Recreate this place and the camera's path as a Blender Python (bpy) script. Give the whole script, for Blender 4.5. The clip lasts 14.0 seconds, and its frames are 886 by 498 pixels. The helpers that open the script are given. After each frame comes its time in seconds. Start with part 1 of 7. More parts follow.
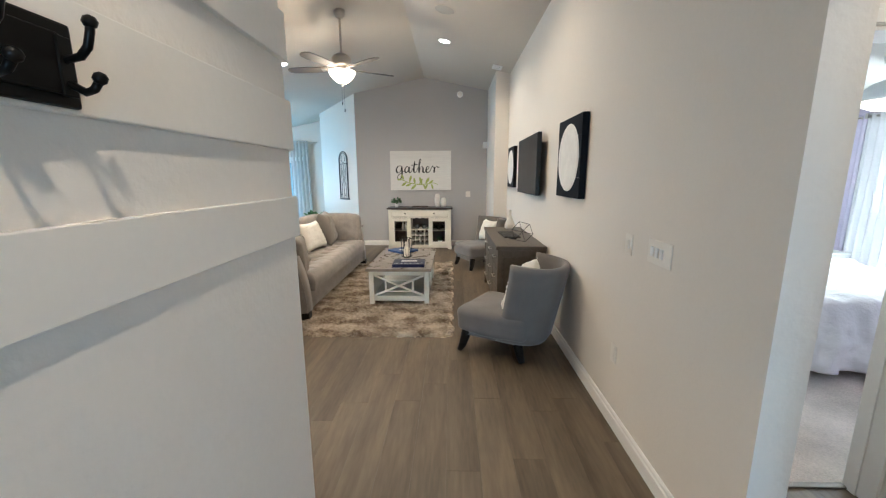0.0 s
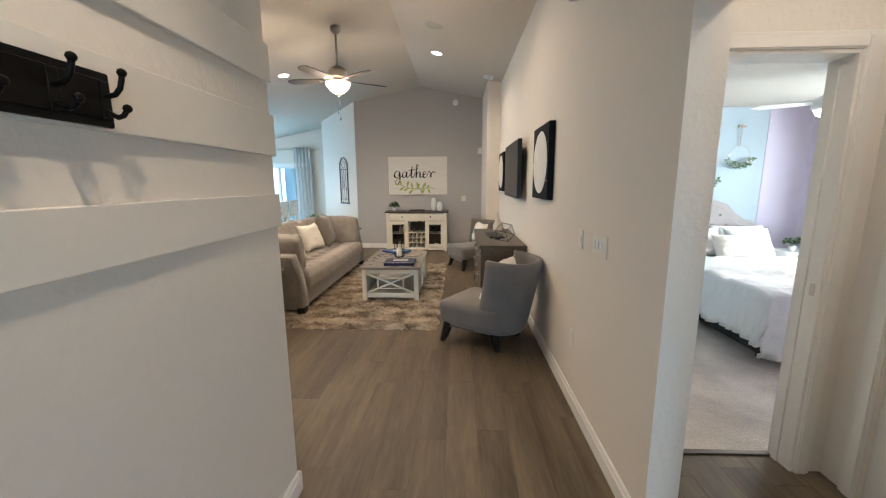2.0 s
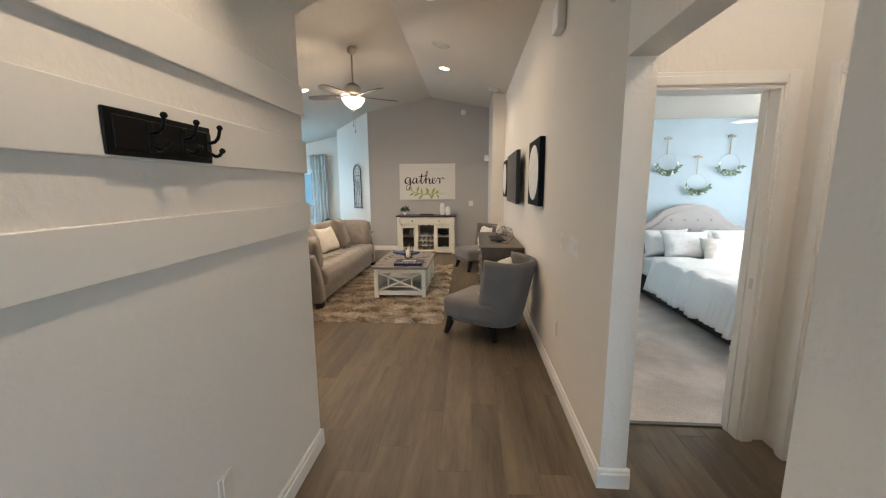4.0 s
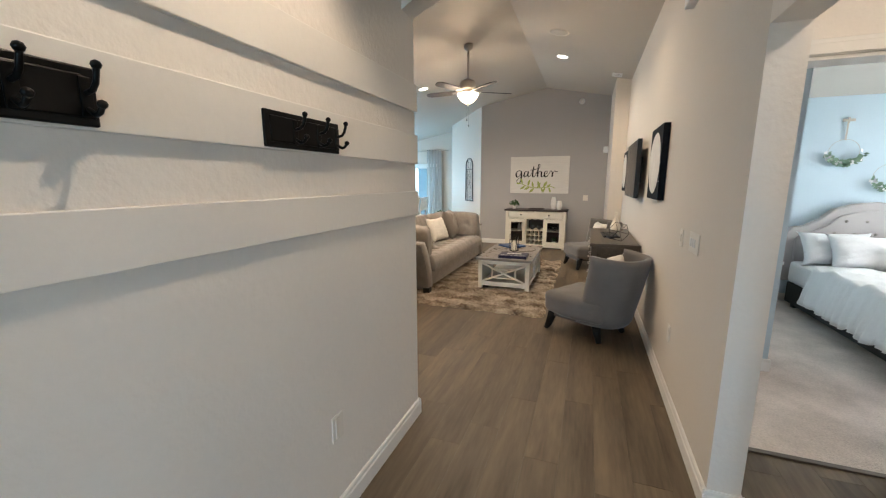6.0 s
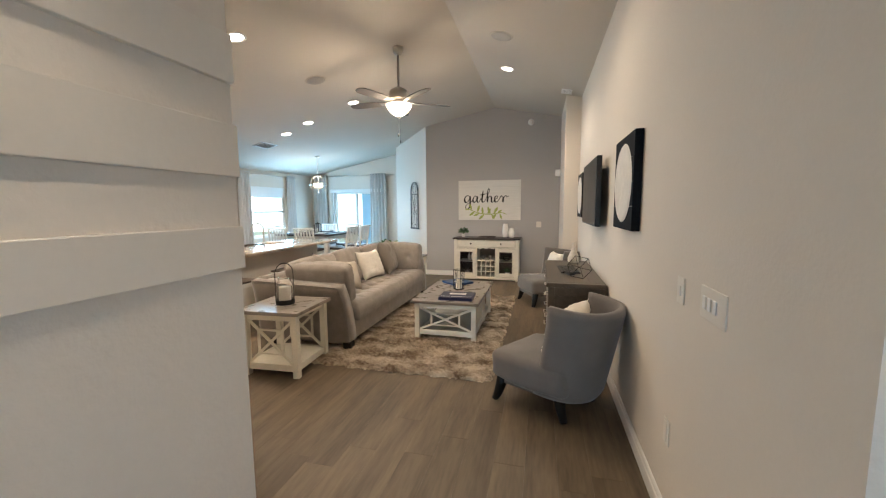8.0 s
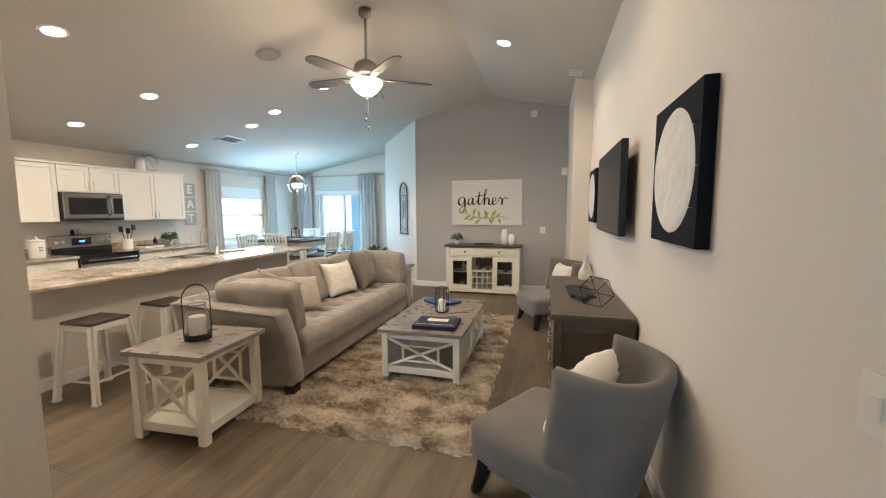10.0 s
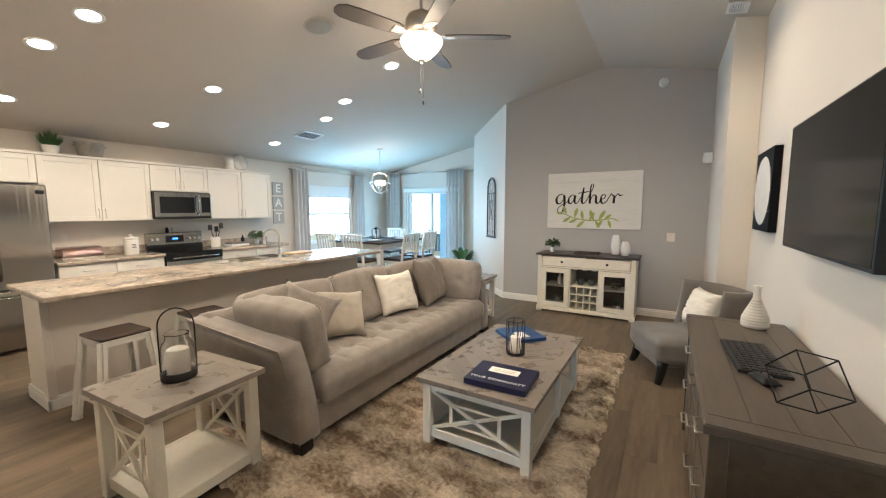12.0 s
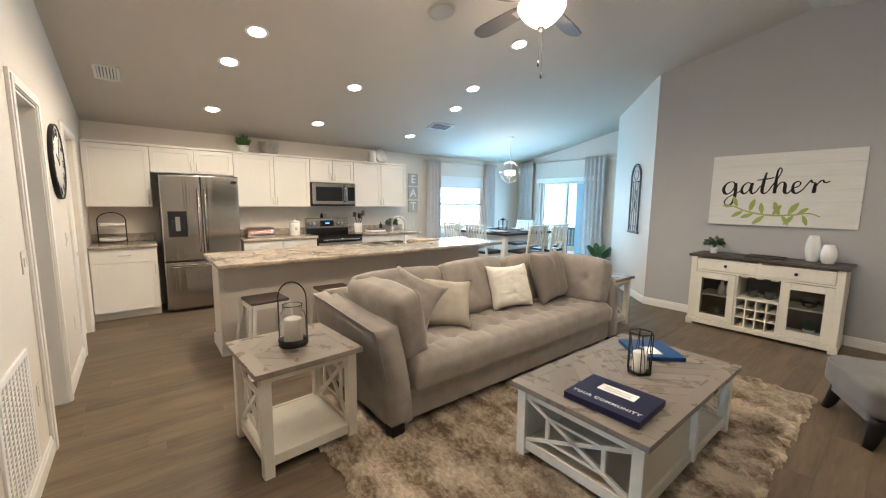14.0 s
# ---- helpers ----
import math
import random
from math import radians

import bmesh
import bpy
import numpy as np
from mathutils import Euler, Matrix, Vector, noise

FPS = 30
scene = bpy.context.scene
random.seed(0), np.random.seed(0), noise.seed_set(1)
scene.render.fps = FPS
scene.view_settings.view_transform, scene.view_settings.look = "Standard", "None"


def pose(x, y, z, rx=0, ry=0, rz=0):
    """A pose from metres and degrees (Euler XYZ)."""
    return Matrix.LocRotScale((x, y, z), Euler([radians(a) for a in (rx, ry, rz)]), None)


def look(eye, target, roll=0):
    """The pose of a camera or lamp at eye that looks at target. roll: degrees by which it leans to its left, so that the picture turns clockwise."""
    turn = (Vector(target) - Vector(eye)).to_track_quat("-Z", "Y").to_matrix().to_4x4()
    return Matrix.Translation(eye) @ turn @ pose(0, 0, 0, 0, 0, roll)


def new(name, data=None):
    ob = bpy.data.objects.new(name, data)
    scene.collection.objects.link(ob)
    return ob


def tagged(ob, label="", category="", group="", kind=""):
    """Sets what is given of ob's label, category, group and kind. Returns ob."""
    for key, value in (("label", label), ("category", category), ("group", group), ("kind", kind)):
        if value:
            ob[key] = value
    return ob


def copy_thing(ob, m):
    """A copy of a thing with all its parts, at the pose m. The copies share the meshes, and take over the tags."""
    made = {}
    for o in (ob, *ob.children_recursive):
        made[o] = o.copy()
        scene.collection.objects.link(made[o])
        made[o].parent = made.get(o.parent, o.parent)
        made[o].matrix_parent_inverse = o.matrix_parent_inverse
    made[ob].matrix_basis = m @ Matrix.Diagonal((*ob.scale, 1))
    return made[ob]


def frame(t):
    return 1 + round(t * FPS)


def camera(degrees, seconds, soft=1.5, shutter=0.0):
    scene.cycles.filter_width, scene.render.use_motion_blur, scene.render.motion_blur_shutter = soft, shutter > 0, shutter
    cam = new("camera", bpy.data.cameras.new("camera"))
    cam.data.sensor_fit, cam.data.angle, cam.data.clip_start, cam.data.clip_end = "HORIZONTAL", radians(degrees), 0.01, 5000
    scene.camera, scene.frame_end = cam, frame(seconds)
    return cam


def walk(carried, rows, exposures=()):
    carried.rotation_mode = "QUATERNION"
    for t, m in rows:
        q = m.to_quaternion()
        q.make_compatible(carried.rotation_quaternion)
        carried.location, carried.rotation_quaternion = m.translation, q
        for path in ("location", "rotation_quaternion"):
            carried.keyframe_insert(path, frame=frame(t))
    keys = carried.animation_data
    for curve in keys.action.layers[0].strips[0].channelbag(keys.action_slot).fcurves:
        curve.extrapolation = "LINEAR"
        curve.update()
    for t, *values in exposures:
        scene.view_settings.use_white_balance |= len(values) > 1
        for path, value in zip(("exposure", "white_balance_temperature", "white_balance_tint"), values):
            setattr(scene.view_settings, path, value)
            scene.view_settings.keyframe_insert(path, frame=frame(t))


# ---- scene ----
cam = camera(98.7, 14.0, 1.2)
METRES, EYE, TILT, LEAN, TURN = 4.8, 1.5, 0.0, 0.0, 1.4
ROWS = [
    (0.0, 0.0, 0.0, 0.0, -0.04, -10.71, 0.21),
    (0.5, 0.0317, 0.0279, -0.0074, -0.17, -10.24, 0.36),
    (1.0, 0.0472, 0.0335, -0.0149, 0.06, -9.9, 0.36),
    (1.5, 0.047, -0.0001, -0.0089, 0.43, -9.81, 0.29),
    (2.0, 0.0431, -0.0574, -0.0048, 0.79, -9.86, 0.28),
    (4.5, 0.0644, -0.1516, 0.0039, 4.16, -9.04, 0.33),
    (5.0, 0.0643, -0.1642, -0.0024, 11.67, -8.98, 0.12),
    (5.5, 0.0701, -0.161, -0.0075, 17.7, -9.79, 0.1),
    (6.0, 0.0778, -0.1545, -0.0023, 19.25, -10.03, 0.05),
    (6.5, 0.0744, -0.1271, -0.0017, 18.88, -7.7, 0.12),
    (7.0, 0.0639, -0.0806, -0.0021, 17.53, -6.7, 0.11),
    (7.5, 0.0721, -0.012, -0.0055, 14.94, -6.45, 0.23),
    (8.0, 0.0833, 0.0598, -0.0022, 13.03, -6.21, 0.38),
    (10.5, 0.0921, 0.3107, -0.0043, 14.46, -5.48, 0.16),
    (11.0, 0.0818, 0.3662, -0.001, 18.65, -5.46, 0.17),
    (11.5, 0.0825, 0.435, 0.0013, 23.58, -5.81, 0.2),
    (12.0, 0.078, 0.4885, 0.0013, 29.3, -5.92, -0.01),
    (12.5, 0.0773, 0.5225, 0.0013, 34.12, -6.03, -0.17),
    (13.0, 0.0833, 0.5398, -0.0014, 39.68, -6.0, -0.29),
    (13.5, 0.0874, 0.5459, -0.004, 45.86, -6.49, -0.47),
    (14.0, 0.0889, 0.5497, -0.0069, 50.03, -7.12, -0.57),
]
walk(cam, [(t, pose(0, 0, EYE, TILT, LEAN, TURN) @ pose(METRES * x, METRES * y, METRES * z, 90 + pitch, roll, yaw)) for t, x, y, z, yaw, pitch, roll in ROWS],
     [(0.0, 0.24, 5850, 8), (0.8, 0.15, 5900, 8), (1.6, 0.05, 6250, 10), (2.2, 0.0, 6500, 12), (4.5, -0.07, 6650, 12), (5.7, 0.02, 6600, 12), (8.0, 0.03, 6550, 12), (11.0, 0.09, 6350, 10), (14.0, 0.12, 6200, 10)])

# ---------- world, sun, large lights ----------
world = bpy.data.worlds.new("sky")
scene.world = world
world.use_nodes = True
wn = world.node_tree
sky = wn.nodes.new("ShaderNodeTexSky")
sky.sky_type, sky.sun_disc = "NISHITA", False
sky.sun_elevation, sky.sun_rotation = radians(52), radians(200)
wn.nodes["Background"].inputs["Strength"].default_value = 0.12
wn.links.new(sky.outputs[0], wn.nodes["Background"].inputs[0])
scene.view_settings.exposure = 0.0


def lamp(name, kind, m, energy, color=(1, 1, 1), **more):
    data = bpy.data.lights.new(name, kind)
    data.energy, data.color = energy, color
    if kind == "AREA":
        data.shape, data.size, data.size_y = "RECTANGLE", more["size"], more["size_y"]
        data.spread = more.get("spread", 3.14159)
    elif kind == "SPOT":
        data.spot_size, data.spot_blend, data.shadow_soft_size = more["cone"], 0.6, more.get("soft", 0.07)
    elif kind == "POINT":
        data.shadow_soft_size = more.get("soft", 0.06)
    else:
        data.angle = more["angle"]
    ob = new(name, data)
    ob.matrix_basis = m
    return ob


DAY = (0.32, 0.68, 1.0)
WARM = (1.0, 0.82, 0.615)
lamp("sun", "SUN", look((0, 0, 30), (6, -10, 0)), 2.5, (1.0, 0.95, 0.86), angle=radians(0.53))
# daylight through the openings
lamp("daylight_window_dining", "AREA", look((-6.02, 8.4, 1.4), (0, 8.4, 1.5)), 80, DAY, size=1.3, size_y=1.1)
lamp("daylight_patio_door", "AREA", look((-4.75, 10.14, 1.0), (-4.2, 4, 1.0)), 62, DAY, size=1.4, size_y=1.8)
lamp("daylight_bedroom", "AREA", look((4.80, 3.7, 1.33), (2, 3.6, 1.0)), 78, (0.80, 0.93, 1.0), size=1.5, size_y=1.5)
lamp("daylight_entry", "AREA", look((0.5, -3.15, 1.0), (-0.1, 1.0, 0.6)), 10.5, (0.47, 0.75, 1.0), size=0.6, size_y=1.9, spread=1.05)


# ---------- materials ----------
def material(name, color, rough=0.6, metal=0.0, vary=0.12, scale=3.0, fine=60.0, bump=0.1, stretch=(1, 1, 1),
             island=0.0, dark=None, sheen=0.0, coat=0.0, bump_dist=0.002, by_island=False, spec=0.5, crisp=0.0):
    """A surface with two scales of tone change and a fine relief."""
    m = bpy.data.materials.new(name)
    m.use_nodes = True
    nt = m.node_tree
    n, l = nt.nodes, nt.links
    b = n["Principled BSDF"]
    b.inputs["Roughness"].default_value, b.inputs["Metallic"].default_value = rough, metal
    b.inputs["Specular IOR Level"].default_value = spec
    if sheen:
        b.inputs["Sheen Weight"].default_value = sheen
        b.inputs["Sheen Roughness"].default_value = 0.4
    if coat:
        b.inputs["Coat Weight"].default_value = coat
        b.inputs["Coat Roughness"].default_value = 0.15
    tc = n.new("ShaderNodeTexCoord")
    mp = n.new("ShaderNodeMapping")
    mp.inputs["Scale"].default_value = stretch
    l.new(tc.outputs["Object"], mp.inputs["Vector"])
    big, small = n.new("ShaderNodeTexNoise"), n.new("ShaderNodeTexNoise")
    big.inputs["Scale"].default_value, small.inputs["Scale"].default_value = scale, fine
    big.inputs["Detail"].default_value = 5
    small.inputs["Detail"].default_value = 3
    for t in (big, small):
        l.new(mp.outputs[0], t.inputs["Vector"])
    if island:
        rnd_ = n.new("ShaderNodeNewGeometry").outputs["Random Per Island"] if by_island else n.new("ShaderNodeObjectInfo").outputs["Random"]
        far_ = n.new("ShaderNodeMath")
        far_.operation = "MULTIPLY"
        far_.inputs[1].default_value = 60.0
        l.new(rnd_, far_.inputs[0])
        for t in (big, small):
            t.noise_dimensions = "4D"
            l.new(far_.outputs[0], t.inputs["W"])
    mix = n.new("ShaderNodeMix")
    mix.data_type = "RGBA"
    hi = [min(1, c * (1 + vary)) for c in color]
    lo = list(dark) if dark else [c * (1 - vary) for c in color]
    mix.inputs[6].default_value, mix.inputs[7].default_value = (*lo, 1), (*hi, 1)
    add = n.new("ShaderNodeMath")
    add.operation = "MULTIPLY_ADD"
    l.new(small.outputs["Fac"], add.inputs[0])
    add.inputs[1].default_value = 0.5
    l.new(big.outputs["Fac"], add.inputs[2])
    rng = n.new("ShaderNodeMapRange")
    rng.inputs["From Min"].default_value, rng.inputs["From Max"].default_value = 0.45 + crisp, 1.05 - crisp
    l.new(add.outputs[0], rng.inputs["Value"])
    l.new(rng.outputs[0], mix.inputs[0])
    out = mix.outputs[2]
    if island:
        hsv = n.new("ShaderNodeHueSaturation")
        mr = n.new("ShaderNodeMapRange")
        mr.inputs["To Min"].default_value, mr.inputs["To Max"].default_value = 1 - island, 1 + island
        l.new(rnd_, mr.inputs["Value"])
        l.new(mr.outputs[0], hsv.inputs["Value"])
        l.new(out, hsv.inputs["Color"])
        out = hsv.outputs[0]
    l.new(out, b.inputs["Base Color"])
    if bump:
        bp = n.new("ShaderNodeBump")
        bp.inputs["Strength"].default_value, bp.inputs["Distance"].default_value = bump, bump_dist
        l.new(small.outputs["Fac"], bp.inputs["Height"])
        l.new(bp.outputs[0], b.inputs["Normal"])
    rr = n.new("ShaderNodeMapRange")
    rr.inputs["To Min"].default_value, rr.inputs["To Max"].default_value = rough * 0.88, min(1, rough * 1.12)
    l.new(big.outputs["Fac"], rr.inputs["Value"])
    l.new(rr.outputs[0], b.inputs["Roughness"])
    return m


def glow(name, color, strength):
    m = bpy.data.materials.new(name)
    m.use_nodes = True
    b = m.node_tree.nodes["Principled BSDF"]
    b.inputs["Base Color"].default_value = (*color, 1)
    b.inputs["Emission Color"].default_value = (*color, 1)
    b.inputs["Emission Strength"].default_value = strength
    return m


def glassy(name, color=(1, 1, 1), rough=0.02, ior=1.45):
    m = bpy.data.materials.new(name)
    m.use_nodes = True
    b = m.node_tree.nodes["Principled BSDF"]
    b.inputs["Base Color"].default_value = (*color, 1)
    b.inputs["Roughness"].default_value, b.inputs["IOR"].default_value = rough, ior
    b.inputs["Transmission Weight"].default_value = 1.0
    return m


WALL = material("wall_paint_greige", (0.70, 0.645, 0.575), 0.75, vary=0.03, scale=1.2, fine=75, bump=0.3, bump_dist=0.003)
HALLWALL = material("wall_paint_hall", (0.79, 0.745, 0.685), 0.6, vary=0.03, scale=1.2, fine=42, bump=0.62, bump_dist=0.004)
ACCENT = material("wall_paint_grey", (0.43, 0.415, 0.405), 0.75, vary=0.03, scale=1.0, fine=90, bump=0.12)
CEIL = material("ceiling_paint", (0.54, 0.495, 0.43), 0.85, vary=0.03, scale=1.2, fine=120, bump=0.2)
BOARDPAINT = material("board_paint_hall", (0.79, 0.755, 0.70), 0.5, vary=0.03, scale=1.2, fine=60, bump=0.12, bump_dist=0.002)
TRIM = material("white_trim_paint", (0.80, 0.78, 0.74), 0.4, vary=0.03, scale=2, fine=40, bump=0.03)
plank_look = dict(rough=0.46, spec=0.32, crisp=0.06, vary=0.40, scale=2.0, fine=12, bump=0.10, stretch=(4.2, 0.5, 1), island=0.12)
PLANK = material("vinyl_wood_plank", (0.138, 0.103, 0.068), **plank_look)
PLANKREST = material("vinyl_wood_plank_rest", (0.138, 0.103, 0.068), by_island=True, **plank_look)
CARPET = material("bedroom_carpet", (0.72, 0.63, 0.56), 0.95, vary=0.12, scale=2.4, fine=90, bump=1.0, bump_dist=0.008, dark=(0.46, 0.39, 0.335), crisp=0.05)
BLUE = material("wall_paint_blue", (0.47, 0.575, 0.63), 0.75, vary=0.03, bump=0.1)
LILAC = material("wall_paint_lilac", (0.66, 0.61, 0.72), 0.75, vary=0.03, bump=0.1)
CABINET = material("white_cabinet_paint", (0.78, 0.75, 0.70), 0.45, vary=0.02, bump=0.03)
STEEL = material("stainless_steel", (0.46, 0.435, 0.40), 0.15, 1.0, vary=0.05, scale=1.5, fine=2.0, bump=0.3, stretch=(2, 2, 0.04), bump_dist=0.04)
NICKEL = material("brushed_nickel", (0.62, 0.58, 0.53), 0.3, 1.0, vary=0.05, fine=100, bump=0.02)
BLACKMETAL = material("black_iron", (0.018, 0.017, 0.016), 0.5, 0.1, vary=0.2, fine=80, bump=0.1, spec=0.2)
BLACKGLASS = material("black_glass", (0.012, 0.012, 0.014), 0.08, vary=0.05, bump=0)
TVGLASS = material("tv_screen_glass", (0.006, 0.006, 0.0065), 0.12, vary=0.05, bump=0, spec=0.16)
BLACKPLASTIC = material("black_plastic", (0.02, 0.02, 0.021), 0.4, vary=0.1, bump=0.05, spec=0.2)
SOFA = material("taupe_velour", (0.262, 0.232, 0.208), 0.9, vary=0.22, scale=9, fine=110, bump=0.35, sheen=0.3, bump_dist=0.003)
SOFA_DARK = material("dark_taupe_cloth", (0.20, 0.175, 0.15), 0.9, vary=0.14, scale=6, fine=160, bump=0.35, sheen=0.3)
BEIGE = material("beige_linen", (0.43, 0.385, 0.325), 0.9, vary=0.1, scale=8, fine=200, bump=0.4)
CREAM = material("cream_knit", (0.80, 0.76, 0.69), 0.95, vary=0.08, scale=10, fine=120, bump=0.6, bump_dist=0.006)
CHAIRGREY = material("grey_velvet", (0.165, 0.149, 0.136), 0.85, vary=0.15, scale=6, fine=170, bump=0.3, sheen=0.2)
DARKLEG = material("black_stained_wood", (0.012, 0.010, 0.009), 0.4, vary=0.2, fine=60, bump=0.05, spec=0.2)
GREYWOOD = material("weathered_grey_wood", (0.208, 0.179, 0.152), 0.28, vary=0.13, scale=3.5, fine=24, bump=0.15, stretch=(3, 3, 1), island=0.16)
CREAMWOOD = material("distressed_cream_paint", (0.74, 0.70, 0.60), 0.55, vary=0.06, scale=5, fine=40, bump=0.12)
CONSOLE = material("dark_oak_stain", (0.092, 0.072, 0.054), 0.42, vary=0.30, scale=3, fine=26, bump=0.2, stretch=(9, 1, 9), island=0.08)
ESPRESSO = material("espresso_wood", (0.040, 0.026, 0.020), 0.4, vary=0.3, scale=3, fine=30, bump=0.1, stretch=(1, 8, 1))
WHITECERAMIC = material("white_ceramic", (0.80, 0.78, 0.74), 0.25, vary=0.02, bump=0.02)
CANDLE = material("ivory_wax", (0.85, 0.80, 0.70), 0.5, vary=0.03, bump=0.03)
GLASS = glassy("clear_glass")
LEAF = material("leaf_green", (0.055, 0.13, 0.035), 0.5, vary=0.4, scale=20, fine=60, bump=0.1)
NAVY = material("navy_cover", (0.018, 0.018, 0.05), 0.35, vary=0.08, bump=0.03, spec=0.2)
ROYAL = material("blue_cover", (0.012, 0.062, 0.20), 0.35, vary=0.08, bump=0.03)
WHITE = material("white_paint", (0.80, 0.80, 0.79), 0.5, vary=0.02, bump=0.02)
PAPER = material("white_paper", (0.82, 0.81, 0.78), 0.7, vary=0.02, bump=0)
INK = material("black_ink", (0.012, 0.012, 0.012), 0.6, vary=0.05, bump=0, spec=0.2)
OLIVE = material("olive_green_paint", (0.33, 0.39, 0.10), 0.6, vary=0.15, scale=12, bump=0.05)
CURTAIN = material("grey_curtain_cloth", (0.60, 0.60, 0.60), 0.9, vary=0.05, scale=4, fine=200, bump=0.2)
BEDDING = material("white_cotton", (0.74, 0.735, 0.725), 0.9, vary=0.03, scale=5, fine=30, bump=0.5, bump_dist=0.01)
HEADBOARD = material("taupe_upholstery", (0.40, 0.37, 0.355), 0.85, vary=0.08, fine=150, bump=0.2, sheen=0.3)
GALV = material("galvanised_metal", (0.48, 0.47, 0.44), 0.4, 0.8, vary=0.25, scale=14, fine=60, bump=0.05)
OUTLET = material("outlet_plastic", (0.74, 0.695, 0.625), 0.4, vary=0.02, bump=0)


# ---------- mesh helpers ----------
def bx(x0, x1, y0, y1, z0, z1, b=0.0, seg=2):
    """A box between the limits, its edges rounded by b."""
    bm = bmesh.new()
    bmesh.ops.create_cube(bm, size=1)
    for v in bm.verts:
        v.co = Vector(((x0 + x1) / 2 + v.co.x * (x1 - x0), (y0 + y1) / 2 + v.co.y * (y1 - y0), (z0 + z1) / 2 + v.co.z * (z1 - z0)))
    if b:
        bmesh.ops.bevel(bm, geom=bm.edges[:], offset=b, segments=seg, profile=0.5, affect="EDGES")
    return bm


def merge(*bms):
    out = bms[0]
    for o in bms[1:]:
        me = bpy.data.meshes.new("t")
        o.to_mesh(me)
        out.from_mesh(me)
        bpy.data.meshes.remove(me)
        o.free()
    return out


def moved(bm, m):
    bmesh.ops.transform(bm, matrix=m, verts=bm.verts)
    return bm


def lathe(profile, n=32, cap=True):
    """A turned body round z from (radius, z) pairs."""
    bm = bmesh.new()
    rings = []
    for r, z in profile:
        rings.append([bm.verts.new((r * math.cos(2 * math.pi * k / n), r * math.sin(2 * math.pi * k / n), z)) for k in range(n)])
    for a, b in zip(rings, rings[1:]):
        for k in range(n):
            f = bm.faces.new((a[k], a[(k + 1) % n], b[(k + 1) % n], b[k]))
            f.smooth = True
    if cap:
        bm.faces.new(rings[0][::-1])
        bm.faces.new(rings[-1])
    bmesh.ops.remove_doubles(bm, verts=bm.verts, dist=1e-6)
    bmesh.ops.recalc_face_normals(bm, faces=bm.faces)
    return bm


def tube(points, r, n=8, closed=False):
    """A round bar along the points."""
    bm = bmesh.new()
    pts = [Vector(p) for p in points]
    rings = []
    count = len(pts)
    up = None
    for i, p in enumerate(pts):
        a = pts[i - 1] if (i or closed) else p
        c = pts[(i + 1) % count] if (i < count - 1 or closed) else p
        d = (c - a).normalized()
        if up is None:
            up = d.orthogonal().normalized()
        side = d.cross(up)
        side = side.normalized() if side.length > 1e-4 else d.orthogonal().normalized()
        up = side.cross(d).normalized()
        rr = r[i] if isinstance(r, (list, tuple)) else r
        rings.append([bm.verts.new(p + rr * (math.cos(2 * math.pi * k / n) * side + math.sin(2 * math.pi * k / n) * up)) for k in range(n)])
    pairs = list(zip(rings, rings[1:])) + ([(rings[-1], rings[0])] if closed else [])
    for a, b in pairs:
        for k in range(n):
            bm.faces.new((a[k], a[(k + 1) % n], b[(k + 1) % n], b[k])).smooth = True
    if not closed:
        bm.faces.new(rings[0][::-1])
        bm.faces.new(rings[-1])
    bmesh.ops.recalc_face_normals(bm, faces=bm.faces)
    return bm


def prism(outline, h0, h1, axis="z", b=0.0):
    """A plate: the outline (pairs) drawn out along an axis."""
    def at(p, h):
        u, v = p
        return {"z": (u, v, h), "y": (u, h, v), "x": (h, u, v)}[axis]
    bm = bmesh.new()
    lo = [bm.verts.new(at(p, h0)) for p in outline]
    hi = [bm.verts.new(at(p, h1)) for p in outline]
    n = len(outline)
    bm.faces.new(lo)
    bm.faces.new(hi)
    for k in range(n):
        bm.faces.new((lo[k], lo[(k + 1) % n], hi[(k + 1) % n], hi[k]))
    bmesh.ops.recalc_face_normals(bm, faces=bm.faces)
    if b:
        bmesh.ops.bevel(bm, geom=bm.edges[:], offset=b, segments=2, profile=0.5, affect="EDGES")
    return bm


def bar(p, q, w, d, b=0.0):
    """A square bar from p to q: w wide, d deep."""
    p, q = Vector(p), Vector(q)
    bm = bx(-w / 2, w / 2, -d / 2, d / 2, 0, (q - p).length, b)
    z = (q - p).normalized()
    ref = Vector((0, 1, 0)) if abs(z.y) < 0.9 else Vector((1, 0, 0))
    x = ref.cross(z).normalized()
    y = z.cross(x)
    m = Matrix((x, y, z)).transposed().to_4x4()
    m.translation = p
    return moved(bm, m)


